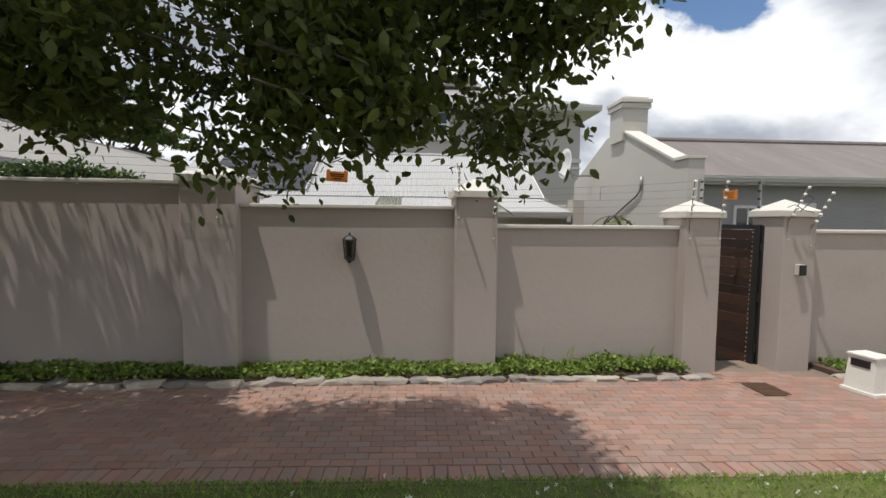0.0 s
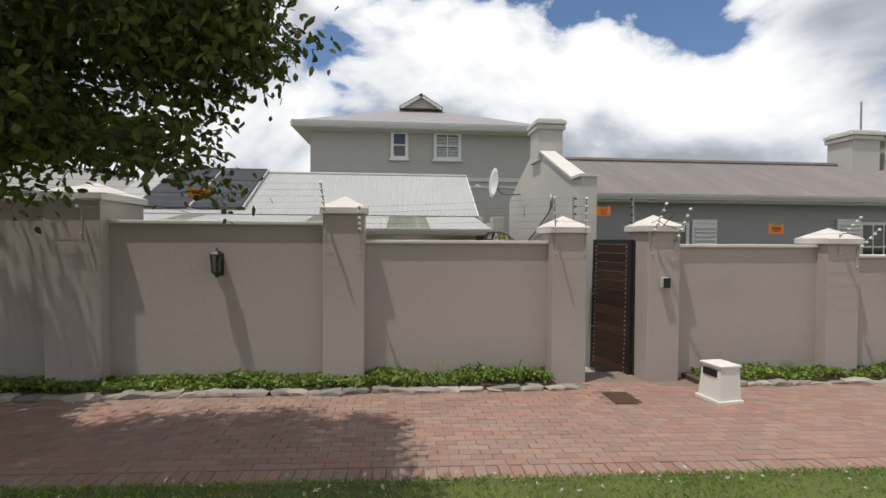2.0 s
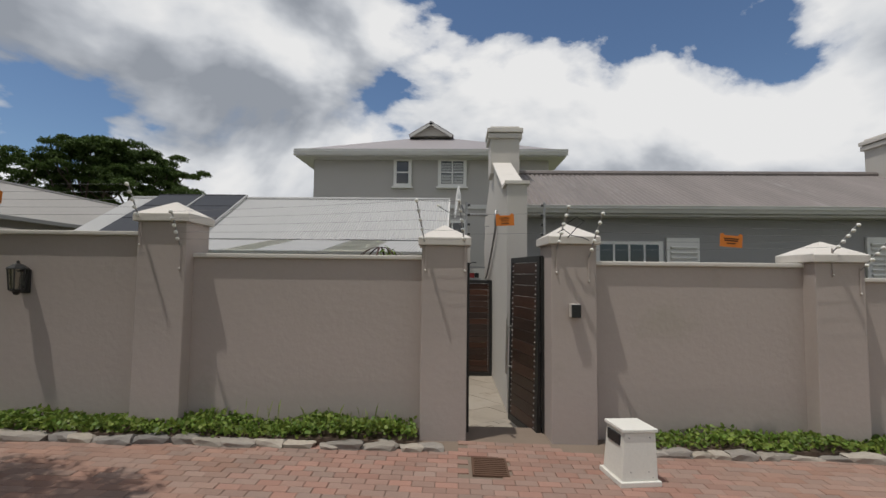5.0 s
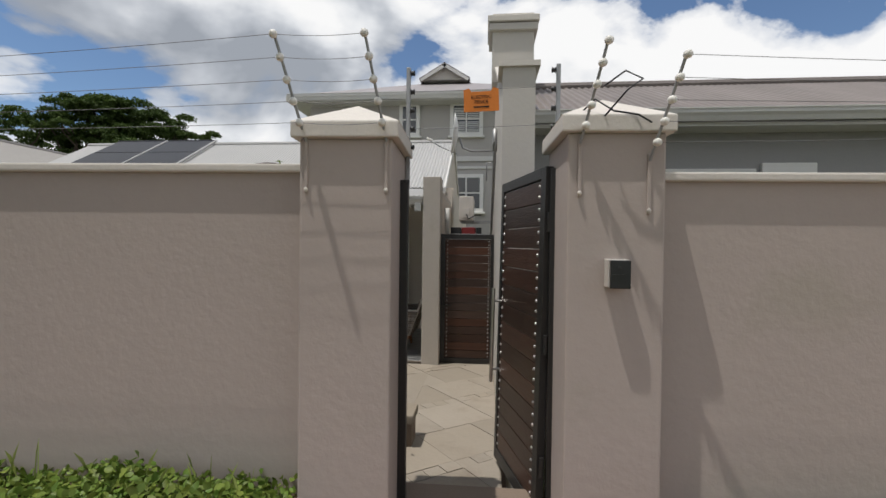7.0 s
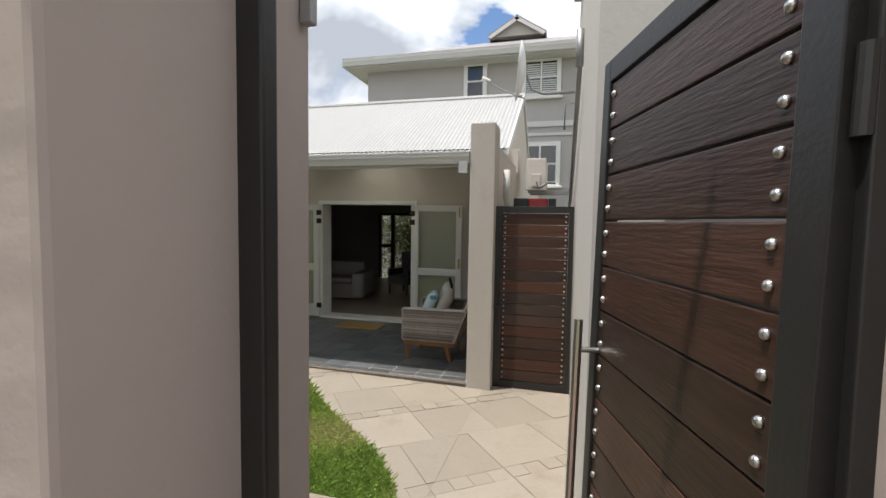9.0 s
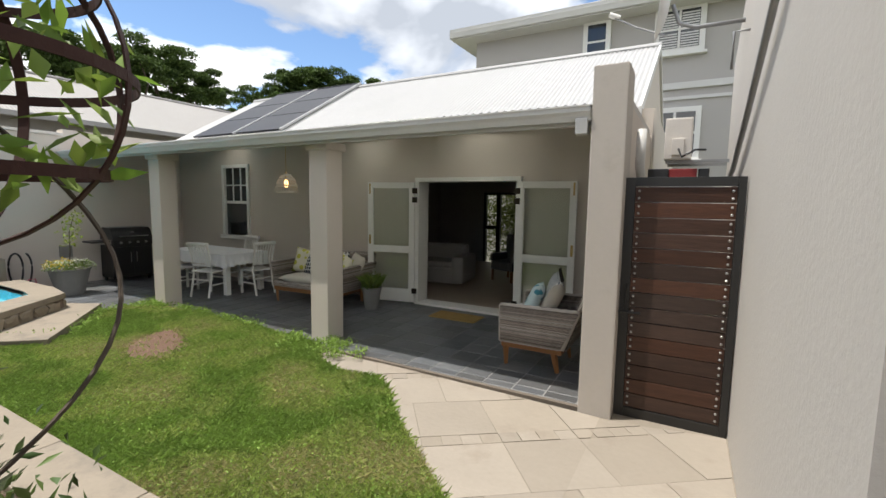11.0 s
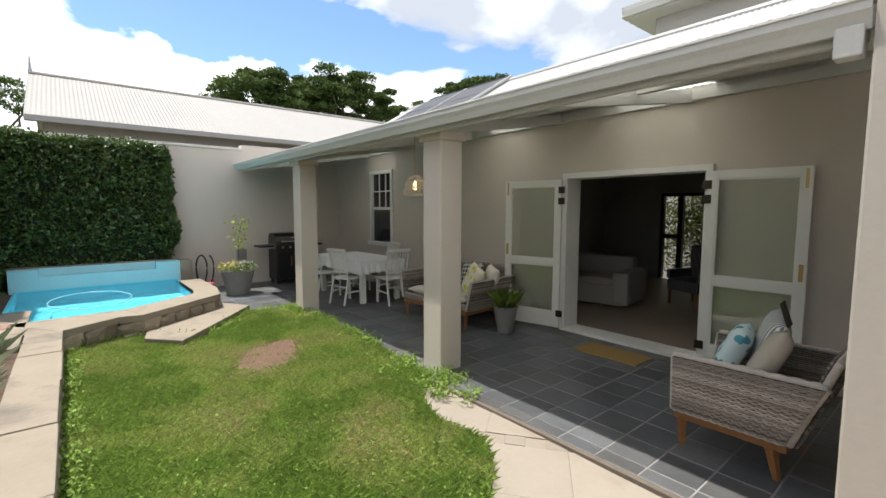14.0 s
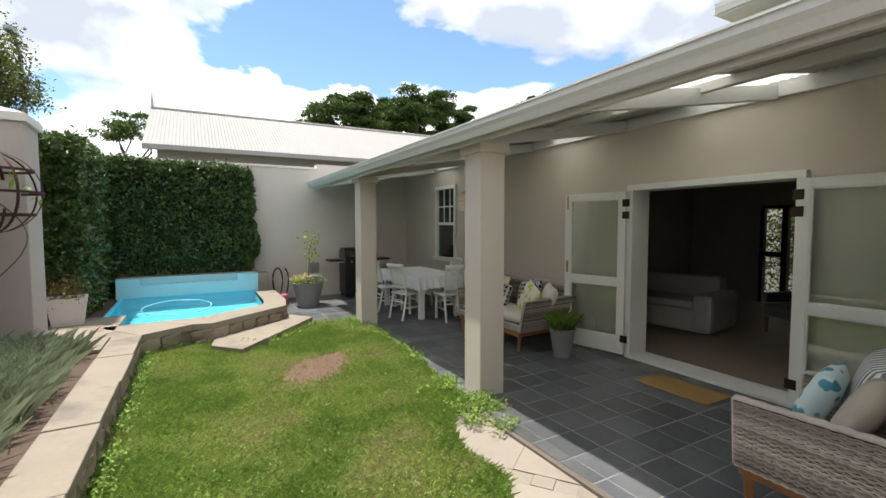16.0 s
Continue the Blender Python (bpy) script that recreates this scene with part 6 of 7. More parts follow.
def wicker_seat(name, m, w, label, cat, d=0.78):
    """Faces -y; x across. Flared arms and a reclined back of wicker on a teak base."""
    g = thing(name, m, label, cat, "wicker seating")
    zb = 0.27
    hw = w / 2
    for sx in (-1, 1):
        for y in (0.04, d - 0.1):
            bm = bmesh.new()
            bm = tube([(sx * (hw - 0.07), y + (0.0 if y < 0.3 else 0.04), 0), (sx * (hw - 0.05), y, zb - 0.05)], 0.022, 4, bm, taper=0.036)
            part("leg", bm, TEAK, g)
    for y in (0.0, d - 0.06):
        part("seat_rail", box(-hw + 0.02, hw - 0.02, y, y + 0.045, zb - 0.07, zb, 0.006), TEAK, g)
    for x in (-hw + 0.02, hw - 0.065):
        part("seat_rail", box(x, x + 0.045, 0.045, d - 0.06, zb - 0.07, zb, 0.006), TEAK, g)
    part("seat_deck", box(-hw + 0.05, hw - 0.05, 0.03, d - 0.05, zb, zb + 0.05), WICKER_SHADE_CORE, g)
    fl = 0.07
    panel(g, "arm", [(-hw, d - 0.02, zb), (-hw, 0.0, zb), (-hw - fl, 0.02, 0.665), (-hw - fl, d + 0.16, 0.675)], 30, 18)
    panel(g, "arm", [(hw, 0.0, zb), (hw, d - 0.02, zb), (hw + fl, d + 0.16, 0.675), (hw + fl, 0.02, 0.665)], 30, 18)
    panel(g, "backrest", [(hw, d, zb), (-hw, d, zb), (-hw - 0.04, d + 0.2, 0.82), (hw + 0.04, d + 0.2, 0.82)], 38, int(w / 0.035))
    panel(g, "front_apron", [(-hw, 0.02, zb), (hw, 0.02, zb), (hw, 0.02, zb + 0.07), (-hw, 0.02, zb + 0.07)], 6, int(w / 0.035), 0.03)
    cushion("seat_cushion", w - 0.1, d - 0.1, 0.15, CREAM, g, pose(0, d / 2 - 0.02, zb + 0.125, 90, 0, 0), "cream seat cushion", 0.25)
    return g


ARM = wicker_seat("wicker_armchair", pose(3.56, 11.15, 0, 0, 0, -90) @ Matrix.Scale(1.03, 4), 0.68, "grey woven wicker armchair on a teak base", "armchair", d=0.65)
SOFA = wicker_seat("wicker_sofa", pose(-0.28, 11.66, 0, 0, 0, 3), 1.42, "grey woven wicker two-seat sofa on a teak base", "sofa")


def pattern(name, a, b, kind, scale):
    """A two-colour cloth: stripes, checks or blotchy motif."""
    m = bpy.data.materials.new(name)
    m.use_nodes = True
    n, l = m.node_tree.nodes, m.node_tree.links
    bs = n["Principled BSDF"]
    bs.inputs["Roughness"].default_value = 0.95
    co = n.new("ShaderNodeTexCoord")
    if kind == "stripe":
        t = n.new("ShaderNodeTexWave")
        t.inputs["Scale"].default_value = scale
        t.inputs["Distortion"].default_value = 0.6
        t.bands_direction = "X"
        src = t.outputs["Fac"]
    elif kind == "check":
        t = n.new("ShaderNodeTexVoronoi")
        t.inputs["Scale"].default_value = scale
        t.inputs["Randomness"].default_value = 0.1
        t.feature = "DISTANCE_TO_EDGE"
        src = t.outputs["Distance"]
    else:
        t = n.new("ShaderNodeTexVoronoi")
        t.inputs["Scale"].default_value = scale
        src = t.outputs["Distance"]
    l.new(co.outputs["Object"], t.inputs["Vector"])
    r = n.new("ShaderNodeValToRGB")
    lo, hi = {"stripe": (0.45, 0.55), "check": (0.10, 0.14), "motif": (0.36, 0.42)}[kind]
    r.color_ramp.elements[0].position, r.color_ramp.elements[1].position = lo, hi
    r.color_ramp.elements[0].color, r.color_ramp.elements[1].color = (*a, 1), (*b, 1)
    l.new(src, r.inputs[0])
    l.new(r.outputs[0], bs.inputs["Base Color"])
    nz_ = n.new("ShaderNodeTexNoise")
    nz_.inputs["Scale"].default_value = 220
    l.new(co.outputs["Object"], nz_.inputs["Vector"])
    bp_ = n.new("ShaderNodeBump")
    bp_.inputs["Strength"].default_value = 0.2
    l.new(nz_.outputs["Fac"], bp_.inputs["Height"])
    l.new(bp_.outputs[0], bs.inputs["Normal"])
    return m


STRIPE = pattern("striped_cloth", (0.16, 0.18, 0.2), (0.66, 0.65, 0.6), "stripe", 9)
FLORAL = pattern("blue_floral_cloth", (0.07, 0.27, 0.33), (0.55, 0.66, 0.66), "motif", 11)
LEMON = pattern("lemon_cloth", (0.5, 0.48, 0.07), (0.66, 0.63, 0.5), "motif", 8)
NAVY = pattern("navy_lattice_cloth", (0.55, 0.55, 0.53), (0.03, 0.035, 0.05), "check", 16)
LINEN = mat("grey_linen", (0.40, 0.36, 0.30), 0.95, var=0.06, vscale=5, fine=120, bump=0.3)


def pillow(m, material, label, size=0.44, group="scatter cushions"):
    g = cushion("scatter_cushion", size, size, 0.15, material, None, Matrix.Identity(4))
    g.matrix_world = m
    tagged(g, label, "cushion", group)
    return g


p = pillow(pose(3.97, 11.33, 0.74, -18, 8, -72), STRIPE, "grey and white striped cushion with dark tassels on the armchair", 0.46)
for k in range(14):
    t_ = k / 13
    o = part("tassel", cyl((-0.23 + 0.46 * t_, 0, 0.225), (-0.23 + 0.46 * t_, 0.01, 0.265), 0.011, 0.005, 6), INK, p)
pillow(pose(3.78, 11.25, 0.67, -26, 4, -78), FLORAL, "white cushion with a blue-green leaf print on the armchair", 0.38)
pillow(pose(4.05, 11.0, 0.72, -26, -10, -78), LINEN, "plain grey-beige linen cushion on the armchair", 0.44)
pillow(pose(-0.78, 12.18, 0.66, -18, 6, 14), LEMON, "white cushion with a yellow pear print on the sofa", 0.46)
pillow(pose(-0.48, 12.08, 0.60, -22, 0, -6), NAVY, "navy and white lattice cushion on the sofa", 0.38)
pillow(pose(-0.02, 12.22, 0.66, -18, -5, 4), NAVY, "navy and white lattice cushion on the sofa", 0.42)
pillow(pose(0.22, 12.02, 0.64, -20, 16, -22), LEMON, "yellow and white patterned cushion on the sofa", 0.46)
pillow(pose(0.33, 12.26, 0.64, -18, 8, -28), CREAM, "plain cream cushion on the sofa", 0.42)

# ---- dining table and chairs ----
tb = thing("dining_table", pose(-2.85, 11.85, 0), "white painted dining table on square legs", "table")
part("tabletop", box(-0.88, 0.88, -0.43, 0.43, 0.715, 0.75, 0.006), WHITE, tb)
for x in (-0.8, 0.8):
    for y in (-0.36, 0.36):
        part("leg", box(x - 0.045, x + 0.045, y - 0.045, y + 0.045, 0, 0.715, 0.006), WHITE, tb)
for y in (-0.36, 0.36):
    part("apron", box(-0.76, 0.76, y - 0.012, y + 0.012, 0.62, 0.715), WHITE, tb)
CLOTH = mat("white_tablecloth", (0.74, 0.74, 0.74), 0.95, var=0.03, vscale=4, fine=90, bump=0.15)
bm = bmesh.new()
hx, hy, zt = 0.905, 0.455, 0.754
per = []
for k in range(96):
    t = k / 96 * 4
    s_, u = int(t), t - int(t)
    x, y = ((-hx + 2 * hx * u, -hy), (hx, -hy + 2 * hy * u), (hx - 2 * hx * u, hy), (-hx, hy - 2 * hy * u))[s_]
    nx, ny = ((0, -1), (1, 0), (0, 1), (-1, 0))[s_]
    wv = 0.012 + 0.02 * math.sin(k * 1.9) + 0.012 * math.sin(k * 0.77)
    per.append((bm.verts.new((x, y, zt)), bm.verts.new((x + nx * (0.006 + wv * 0.5), y + ny * (0.006 + wv * 0.5), zt - 0.1)),
                bm.verts.new((x + nx * (0.02 + wv), y + ny * (0.02 + wv), zt - 0.2 - 0.04 * (abs(u - 0.5) * 2) ** 3 + 0.008 * math.sin(k * 1.3)))))
for a, b in zip(per, per[1:] + per[:1]):
    bm.faces.new((a[0], b[0], b[1], a[1]))
    bm.faces.new((a[1], b[1], b[2], a[2]))
bm.faces.new([p_[0] for p_ in per])
o = part("tablecloth", bm, CLOTH)
o.matrix_world = pose(-2.85, 11.85, 0)
tagged(o, "white cotton tablecloth draped over the dining table", "tablecloth")

ch = thing("dining_chair", pose(-2.28, 11.18, 0, 0, 0, 14), "white painted slat-back wooden dining chair", "chair", "chairs round the dining table")
for x in (-0.19, 0.19):
    part("front_leg", box(x - 0.018, x + 0.018, 0.36, 0.396, 0, 0.44, 0.004), WHITE, ch)
    part("back_post", tube([(x, -0.09, 0), (x, 0.0, 0.42), (x, -0.03, 0.7), (x * 1.02, -0.1, 0.97)], 0.02, 6), WHITE, ch)
    part("side_stretcher", box(x - 0.009, x + 0.009, -0.02, 0.37, 0.2, 0.225), WHITE, ch)
part("seat", box(-0.225, 0.225, -0.03, 0.42, 0.44, 0.468, 0.01), WHITE, ch)
part("top_rail", tube([(-0.215, -0.095, 0.95), (0, -0.12, 0.955), (0.215, -0.095, 0.95)], 0.036, 6), WHITE, ch)
part("lower_rail", box(-0.19, 0.19, -0.03, -0.005, 0.55, 0.585, 0.004), WHITE, ch)
for k in range(6):
    x = -0.13 + k * 0.052
    part("slat", tube([(x, -0.015, 0.57), (x, -0.04, 0.74), (x * 1.02, -0.105, 0.94)], 0.012, 4), WHITE, ch)
for y in (0.0, 0.37):
    part("stretcher", box(-0.18, 0.18, y - 0.009, y + 0.009, 0.29, 0.315), WHITE, ch)
for m in (pose(-3.2, 11.16, 0, 0, 0, -4), pose(-1.62, 11.92, 0, 0, 0, 84), pose(-2.9, 12.62, 0, 0, 0, 178)):
    copy_thing(ch, m)

# ---- barbecue ----
BBQ = thing("gas_barbecue", pose(-4.93, 11.38, 0, 0, 0, 90), "black gas barbecue with a closed hood, standing by the garden wall", "barbecue")
HOOD = mat("barbecue_enamel", (0.012, 0.012, 0.013), 0.3, var=0.1, bump=0.03, spec=0.6)
part("cabinet", box(-0.38, 0.38, 0.04, 0.52, 0.09, 0.76, 0.006), BLACKSTEEL, BBQ)
for x0, x1 in ((-0.35, -0.005), (0.005, 0.35)):
    d_ = part("door", box(x0, x1, 0.018, 0.04, 0.13, 0.72, 0.004), HOOD, BBQ)
    part("handle", tube([(x1 - 0.05 if x0 < 0 else x0 + 0.05, 0.0, 0.4), (x1 - 0.05 if x0 < 0 else x0 + 0.05, 0.0, 0.62)], 0.008, 6), STEEL, d_)
cp = part("control_panel", box(-0.39, 0.39, -0.01, 0.05, 0.76, 0.88, 0.008), BLACKSTEEL, BBQ)
for x in (-0.24, -0.08, 0.08, 0.24):
    part("knob", cyl((x, -0.035, 0.82), (x, -0.008, 0.82), 0.022, 0.026, 14), STEEL, cp)
prof = [(0.0, 0.88), (0.01, 0.94), (0.06, 1.06), (0.14, 1.12), (0.40, 1.13), (0.5, 1.05), (0.52, 0.88)]
hd = part("hood", extrude_x(prof, -0.38, 0.38), HOOD, BBQ)
part("handle", tube([(-0.28, -0.04, 0.95), (0.28, -0.04, 0.95)], 0.011, 8), STEEL, hd)
part("badge", box(-0.03, 0.03, 0.03, 0.036, 1.02, 1.045), STEEL, hd)
for sx in (-1, 1):
    part("side_shelf", box(sx * 0.40, sx * 0.72, 0.06, 0.45, 0.83, 0.87, 0.006), BLACKSTEEL, BBQ)
for x in (-0.33, 0.33):
    for y in (0.1, 0.46):
        wl_ = part("castor", cyl((x - 0.015, y, 0.04), (x + 0.015, y, 0.04), 0.04, seg=14), BLACKPLASTIC, BBQ)

# ---- pots, mat and small things ----
CONC = mat("grey_pot", (0.25, 0.245, 0.235), 0.85, var=0.15, vscale=6, fine=40, bump=0.25)


def pot(name, x, y, r, h, label):
    g = thing(name, pose(x, y, 0), label, "plant pot")
    part("pot", lathe([(r * 0.62, 0), (r * 0.95, h * 0.92), (r, h * 0.93), (r, h), (r * 0.9, h), (r * 0.86, h * 0.9), (0, h * 0.9)], 32), CONC, g, smooth=False)
    part("soil", lathe([(r * 0.87, h * 0.905), (0.0, h * 0.93)], 20), SOIL, g)
    return g


g = pot("flower_pot", -4.42, 10.05, 0.32, 0.48, "big grey concrete pot with flowers and a young lemon tree")
part("stem", tube([(0, 0, 0.44), (0.03, 0.02, 0.8), (-0.02, 0.04, 1.1), (0.05, 0.1, 1.42)], 0.012, 6, taper=0.005), BARK, g)
LEMONLEAF = mat("lemon_leaf", (0.22, 0.31, 0.04), 0.5, bump=0, island=0.3, tint=(0.36, 0.42, 0.08), translucent=0.35)
o = new("tree_leaves", leaf_mesh("tree_leaves", np.concatenate([rng.normal(0, 1, (38, 3)) * [0.06, 0.08, 0.07] + c for c in ([0.03, 0.1, 1.38], [0.05, 0.02, 1.16], [-0.04, 0.08, 0.95])]), LEMONLEAF, 0.08, 0.04, up=0.5))
o.parent = g
a = rng.uniform(0, math.tau, 900)
rr = np.sqrt(rng.uniform(0, 1, 900)) * 0.36
fl = np.stack([rr * np.cos(a), rr * np.sin(a), 0.47 + rng.uniform(0, 0.12, 900) - 0.25 * np.clip(rr - 0.28, 0, 1)], 1)
o = new("flower_leaves", leaf_mesh("flower_leaves", fl, BED_LEAF, 0.05, 0.02, up=0.6))
o.parent = g
YEL = mat("yellow_petal", (0.7, 0.5, 0.03), 0.7, bump=0)
o = new("white_flowers", leaf_mesh("white_flowers", fl[:420] + [0, 0, 0.03], CLOVER, 0.03, 0.02, up=0.6))
o["kind"] = "stuff"
o.parent = g
yy = fl[(fl[:, 1] < -0.02)][:90] + [0, 0, 0.05]
o = new("yellow_flowers", leaf_mesh("yellow_flowers", yy, YEL, 0.04, 0.03, up=0.6))
o["kind"] = "stuff"
o.parent = g

g = pot("herb_pot", 0.80, 12.08, 0.165, 0.36, "grey tapered pot with a bushy green herb beside the door")
o = new("herb_leaves", blades("herb_leaves", rng.normal(0, 1, (420, 3)) * [0.055, 0.055, 0.0] + [0, 0, 0.33], BED_LEAF, 0.20, 0.006, 0.7))
o.parent = g
o = new("herb_tips", leaf_mesh("herb_tips", rng.normal(0, 1, (420, 3)) * [0.09, 0.09, 0.07] + [0, 0, 0.48], BED_LEAF, 0.04, 0.013, up=0.5))
o["kind"] = "stuff"
o.parent = g

COIR = mat("coir_mat", (0.36, 0.235, 0.085), 0.98, var=0.12, vscale=8, fine=200, bump=0.8, fvar=0.2)
tagged(part("door_mat", box(1.86, 2.62, 12.12, 12.52, 0.004, 0.022, 0.006), COIR), "tan coir door mat lying on the slate tiles", "door mat")
g = thing("outlet_box", pose(-5.6, 10.45, 0.66), "grey weatherproof outlet box on the garden wall", "outlet box")
part("body", box(0.0, 0.07, -0.1, 0.1, -0.12, 0.12, 0.01), CONC, g)
part("lid", box(0.07, 0.085, -0.09, 0.09, -0.02, 0.11, 0.006), CONC, g)
g = thing("gas_bottle", pose(-5.1, 12.1, 0), "blue gas bottle beside the barbecue", "gas bottle")
BLUE = mat("blue_enamel", (0.03, 0.05, 0.2), 0.4, bump=0.03)
part("body", lathe([(0.12, 0), (0.13, 0.03), (0.13, 0.36), (0.08, 0.44), (0.03, 0.46), (0.03, 0.5), (0, 0.5)], 20), BLUE, g, smooth=True)

# ---- passage behind the yard gate: dish, air conditioner, pipes ----
DISH = mat("dish_grey", (0.68, 0.68, 0.66), 0.5, var=0.05, bump=0.03)
g = thing("satellite_dish", pose(4.95, 11.76, 3.88, 0, 0, 0), "pale grey satellite dish on an arm fixed to the gable wall", "satellite dish")
bm = lathe([(0.0, 0.0), (0.15, 0.012), (0.28, 0.045), (0.4, 0.095), (0.402, 0.09), (0.28, 0.037), (0.15, 0.004), (0.0, -0.008)], 32)
part("reflector", bm, DISH, g, smooth=True).matrix_local = pose(0, 0, 0, -5, -85, 11)
part("arm", tube([(0.03, 0, -0.05), (0.1, 0.02, -0.24), (0.25, 0.03, -0.3), (0.68, 0.03, -0.3)], 0.022, 8), GALV, g, smooth=True)
part("feed_arm", tube([(0.0, 0, -0.36), (-0.3, -0.05, -0.24), (-0.52, -0.1, -0.12)], 0.011, 6), GALV, g)
part("feed_head", cyl((-0.58, -0.11, -0.08), (-0.47, -0.08, -0.12), 0.03, 0.024, 12), INSUL, g)
g = thing("air_conditioner", pose(5.08, 12.6, 2.32), "cream outdoor air conditioner unit on a wall bracket", "air conditioner")
part("casing", box(-0.14, 0.16, 0, 0.75, 0, 0.5, 0.015), CAPWHITE, g)
part("valve_cover", box(-0.06, 0.08, -0.03, 0, 0.05, 0.25, 0.008), CAPWHITE, g)
part("bracket", box(-0.12, 0.565, 0.1, 0.14, -0.04, 0.0), GALV, g)
part("bracket", box(-0.12, 0.565, 0.6, 0.64, -0.04, 0.0), GALV, g)
part("pipe", tube([(0.02, -0.03, 0.12), (0.06, -0.12, 0.02), (0.2, -0.1, 0.1), (0.31, -0.05, 0.1)], 0.014, 6), BLACKPLASTIC, g, smooth=True)
part("fan_grille", box(-0.145, -0.14, 0.15, 0.65, 0.05, 0.45), GALV, g)
g = thing("storage_shelf", pose(5.12, 11.6, 0), "steel shelf with stored crates behind the yard gate", "shelf")
part("frame", box(-0.3, 0.34, 0, 0.5, -0.1, 2.02, 0.006), GALV, g)
REDC = mat("red_crate", (0.22, 0.03, 0.03), 0.5, bump=0.05)
for x, y, w_, m_, l_ in ((4.95, 11.75, 0.2, BLACKPLASTIC, "black plastic crate stored on the shelf"), (5.18, 11.78, 0.26, REDC, "dull red plastic crate stored on the shelf"), (5.37, 11.8, 0.1, BLACKPLASTIC, "small black box stored on the shelf")):
    o = part("crate", box(-w_ / 2, w_ / 2, -0.12, 0.12, 0, 0.12, 0.01), m_)
    o.matrix_world = pose(x, y, 2.02)
    tagged(o, l_, "crate", "stored crates")
for pts, r, lab in (([(5.60, 9.1, 3.05), (5.60, 9.25, 2.92), (5.60, 10.4, 2.45), (5.60, 11.4, 2.1), (5.60, 12.2, 2.0)], 0.022, "grey conduit running down the gable wall"),
                    ([(5.60, 9.1, 3.3), (5.60, 9.1, 3.02)], 0.03, "short grey conduit box on the gable wall"),
                    ([(4.86, 10.7, 2.42), (4.86, 10.7, 2.1), (4.86, 10.95, 1.95), (4.86, 11.6, 1.9)], 0.04, "white downpipe beside the veranda pier"),
                    ([(5.61, 10.9, 3.2), (5.5, 10.9, 3.2), (5.5, 10.9, 2.9)], 0.012, "thin bent pipe on the gable wall")):
    tagged(part("pipe", tube(pts, r, 8), GALV if r < 0.035 else WHITE_TRIM, smooth=True), lab, "pipe", "wall pipes")
part("gutter_outlet", box(4.40, 4.50, 10.16, 10.26, 2.33, 2.46, 0.01), WHITE_TRIM, bpy.data.objects["veranda_roof"])

# ---- living room contents ----
COUCH = mat("grey_couch_cloth", (0.42, 0.40, 0.37), 0.95, var=0.05, vscale=4, fine=80, bump=0.2)
g = thing("living_room_sofa", pose(0.55, 14.5, 0, 0, 0, 8), "pale grey upholstered sofa in the dark living room", "sofa")
part("base", box(-1.3, 0.6, 0, 0.95, 0.04, 0.38, 0.04), COUCH, g)
part("arm", box(0.4, 0.68, -0.02, 0.95, 0.05, 0.62, 0.07), COUCH, g)
part("backrest", box(-1.3, 0.5, 0.72, 1.0, 0.3, 0.82, 0.07), COUCH, g)
part("seat_cushion", box(-1.25, 0.4, 0.02, 0.75, 0.38, 0.5, 0.04), COUCH, g)
STR2 = pattern("chair_stripe", (0.05, 0.05, 0.06), (0.3, 0.28, 0.25), "stripe", 12)
g = thing("living_room_chair", pose(1.75, 15.9, 0, 0, 0, -20), "dark striped armchair in the living room", "armchair")
part("seat", box(-0.32, 0.32, -0.3, 0.3, 0.25, 0.45, 0.04), STR2, g)
part("backrest", box(-0.32, 0.32, 0.22, 0.36, 0.4, 1.02, 0.05), STR2, g)
for x in (-0.34, 0.26):
    part("arm", box(x, x + 0.08, -0.3, 0.3, 0.45, 0.62, 0.03), STR2, g)
for x in (-0.28, 0.28):
    for y in (-0.26, 0.28):
        part("leg", box(x - 0.02, x + 0.02, y - 0.02, y + 0.02, 0, 0.25), TEAK, g)
w = tagged(part("window_2", box(-0.10, -0.03, RY1 - 0.02, RY1 + 0.1, 0.0, 2.05), BLACKSTEEL), "black steel garden door with glass at the back of the room", "window", kind="structure")
part("frame", box(1.23, 1.30, RY1 - 0.02, RY1 + 0.1, 0.0, 2.05), BLACKSTEEL, w)
part("frame", box(-0.03, 1.23, RY1 - 0.02, RY1 + 0.1, 1.98, 2.05), BLACKSTEEL, w)
part("frame", box(0.30, 0.41, RY1 - 0.02, RY1 + 0.1, 0.0, 1.98), BLACKSTEEL, w)
part("frame", box(-0.03, 0.30, RY1 - 0.02, RY1 + 0.1, 0.98, 1.08), BLACKSTEEL, w)
o = new("garden_shrub", leaf_mesh("garden_shrub", rng.normal(0, 1, (12000, 3)) * [0.8, 0.25, 0.8] + [0.75, 19.6, 1.3], TREE_LEAF, 0.09, 0.05))
tagged(o, "leafy shrub outside the back window of the house", "shrub", kind="stuff")

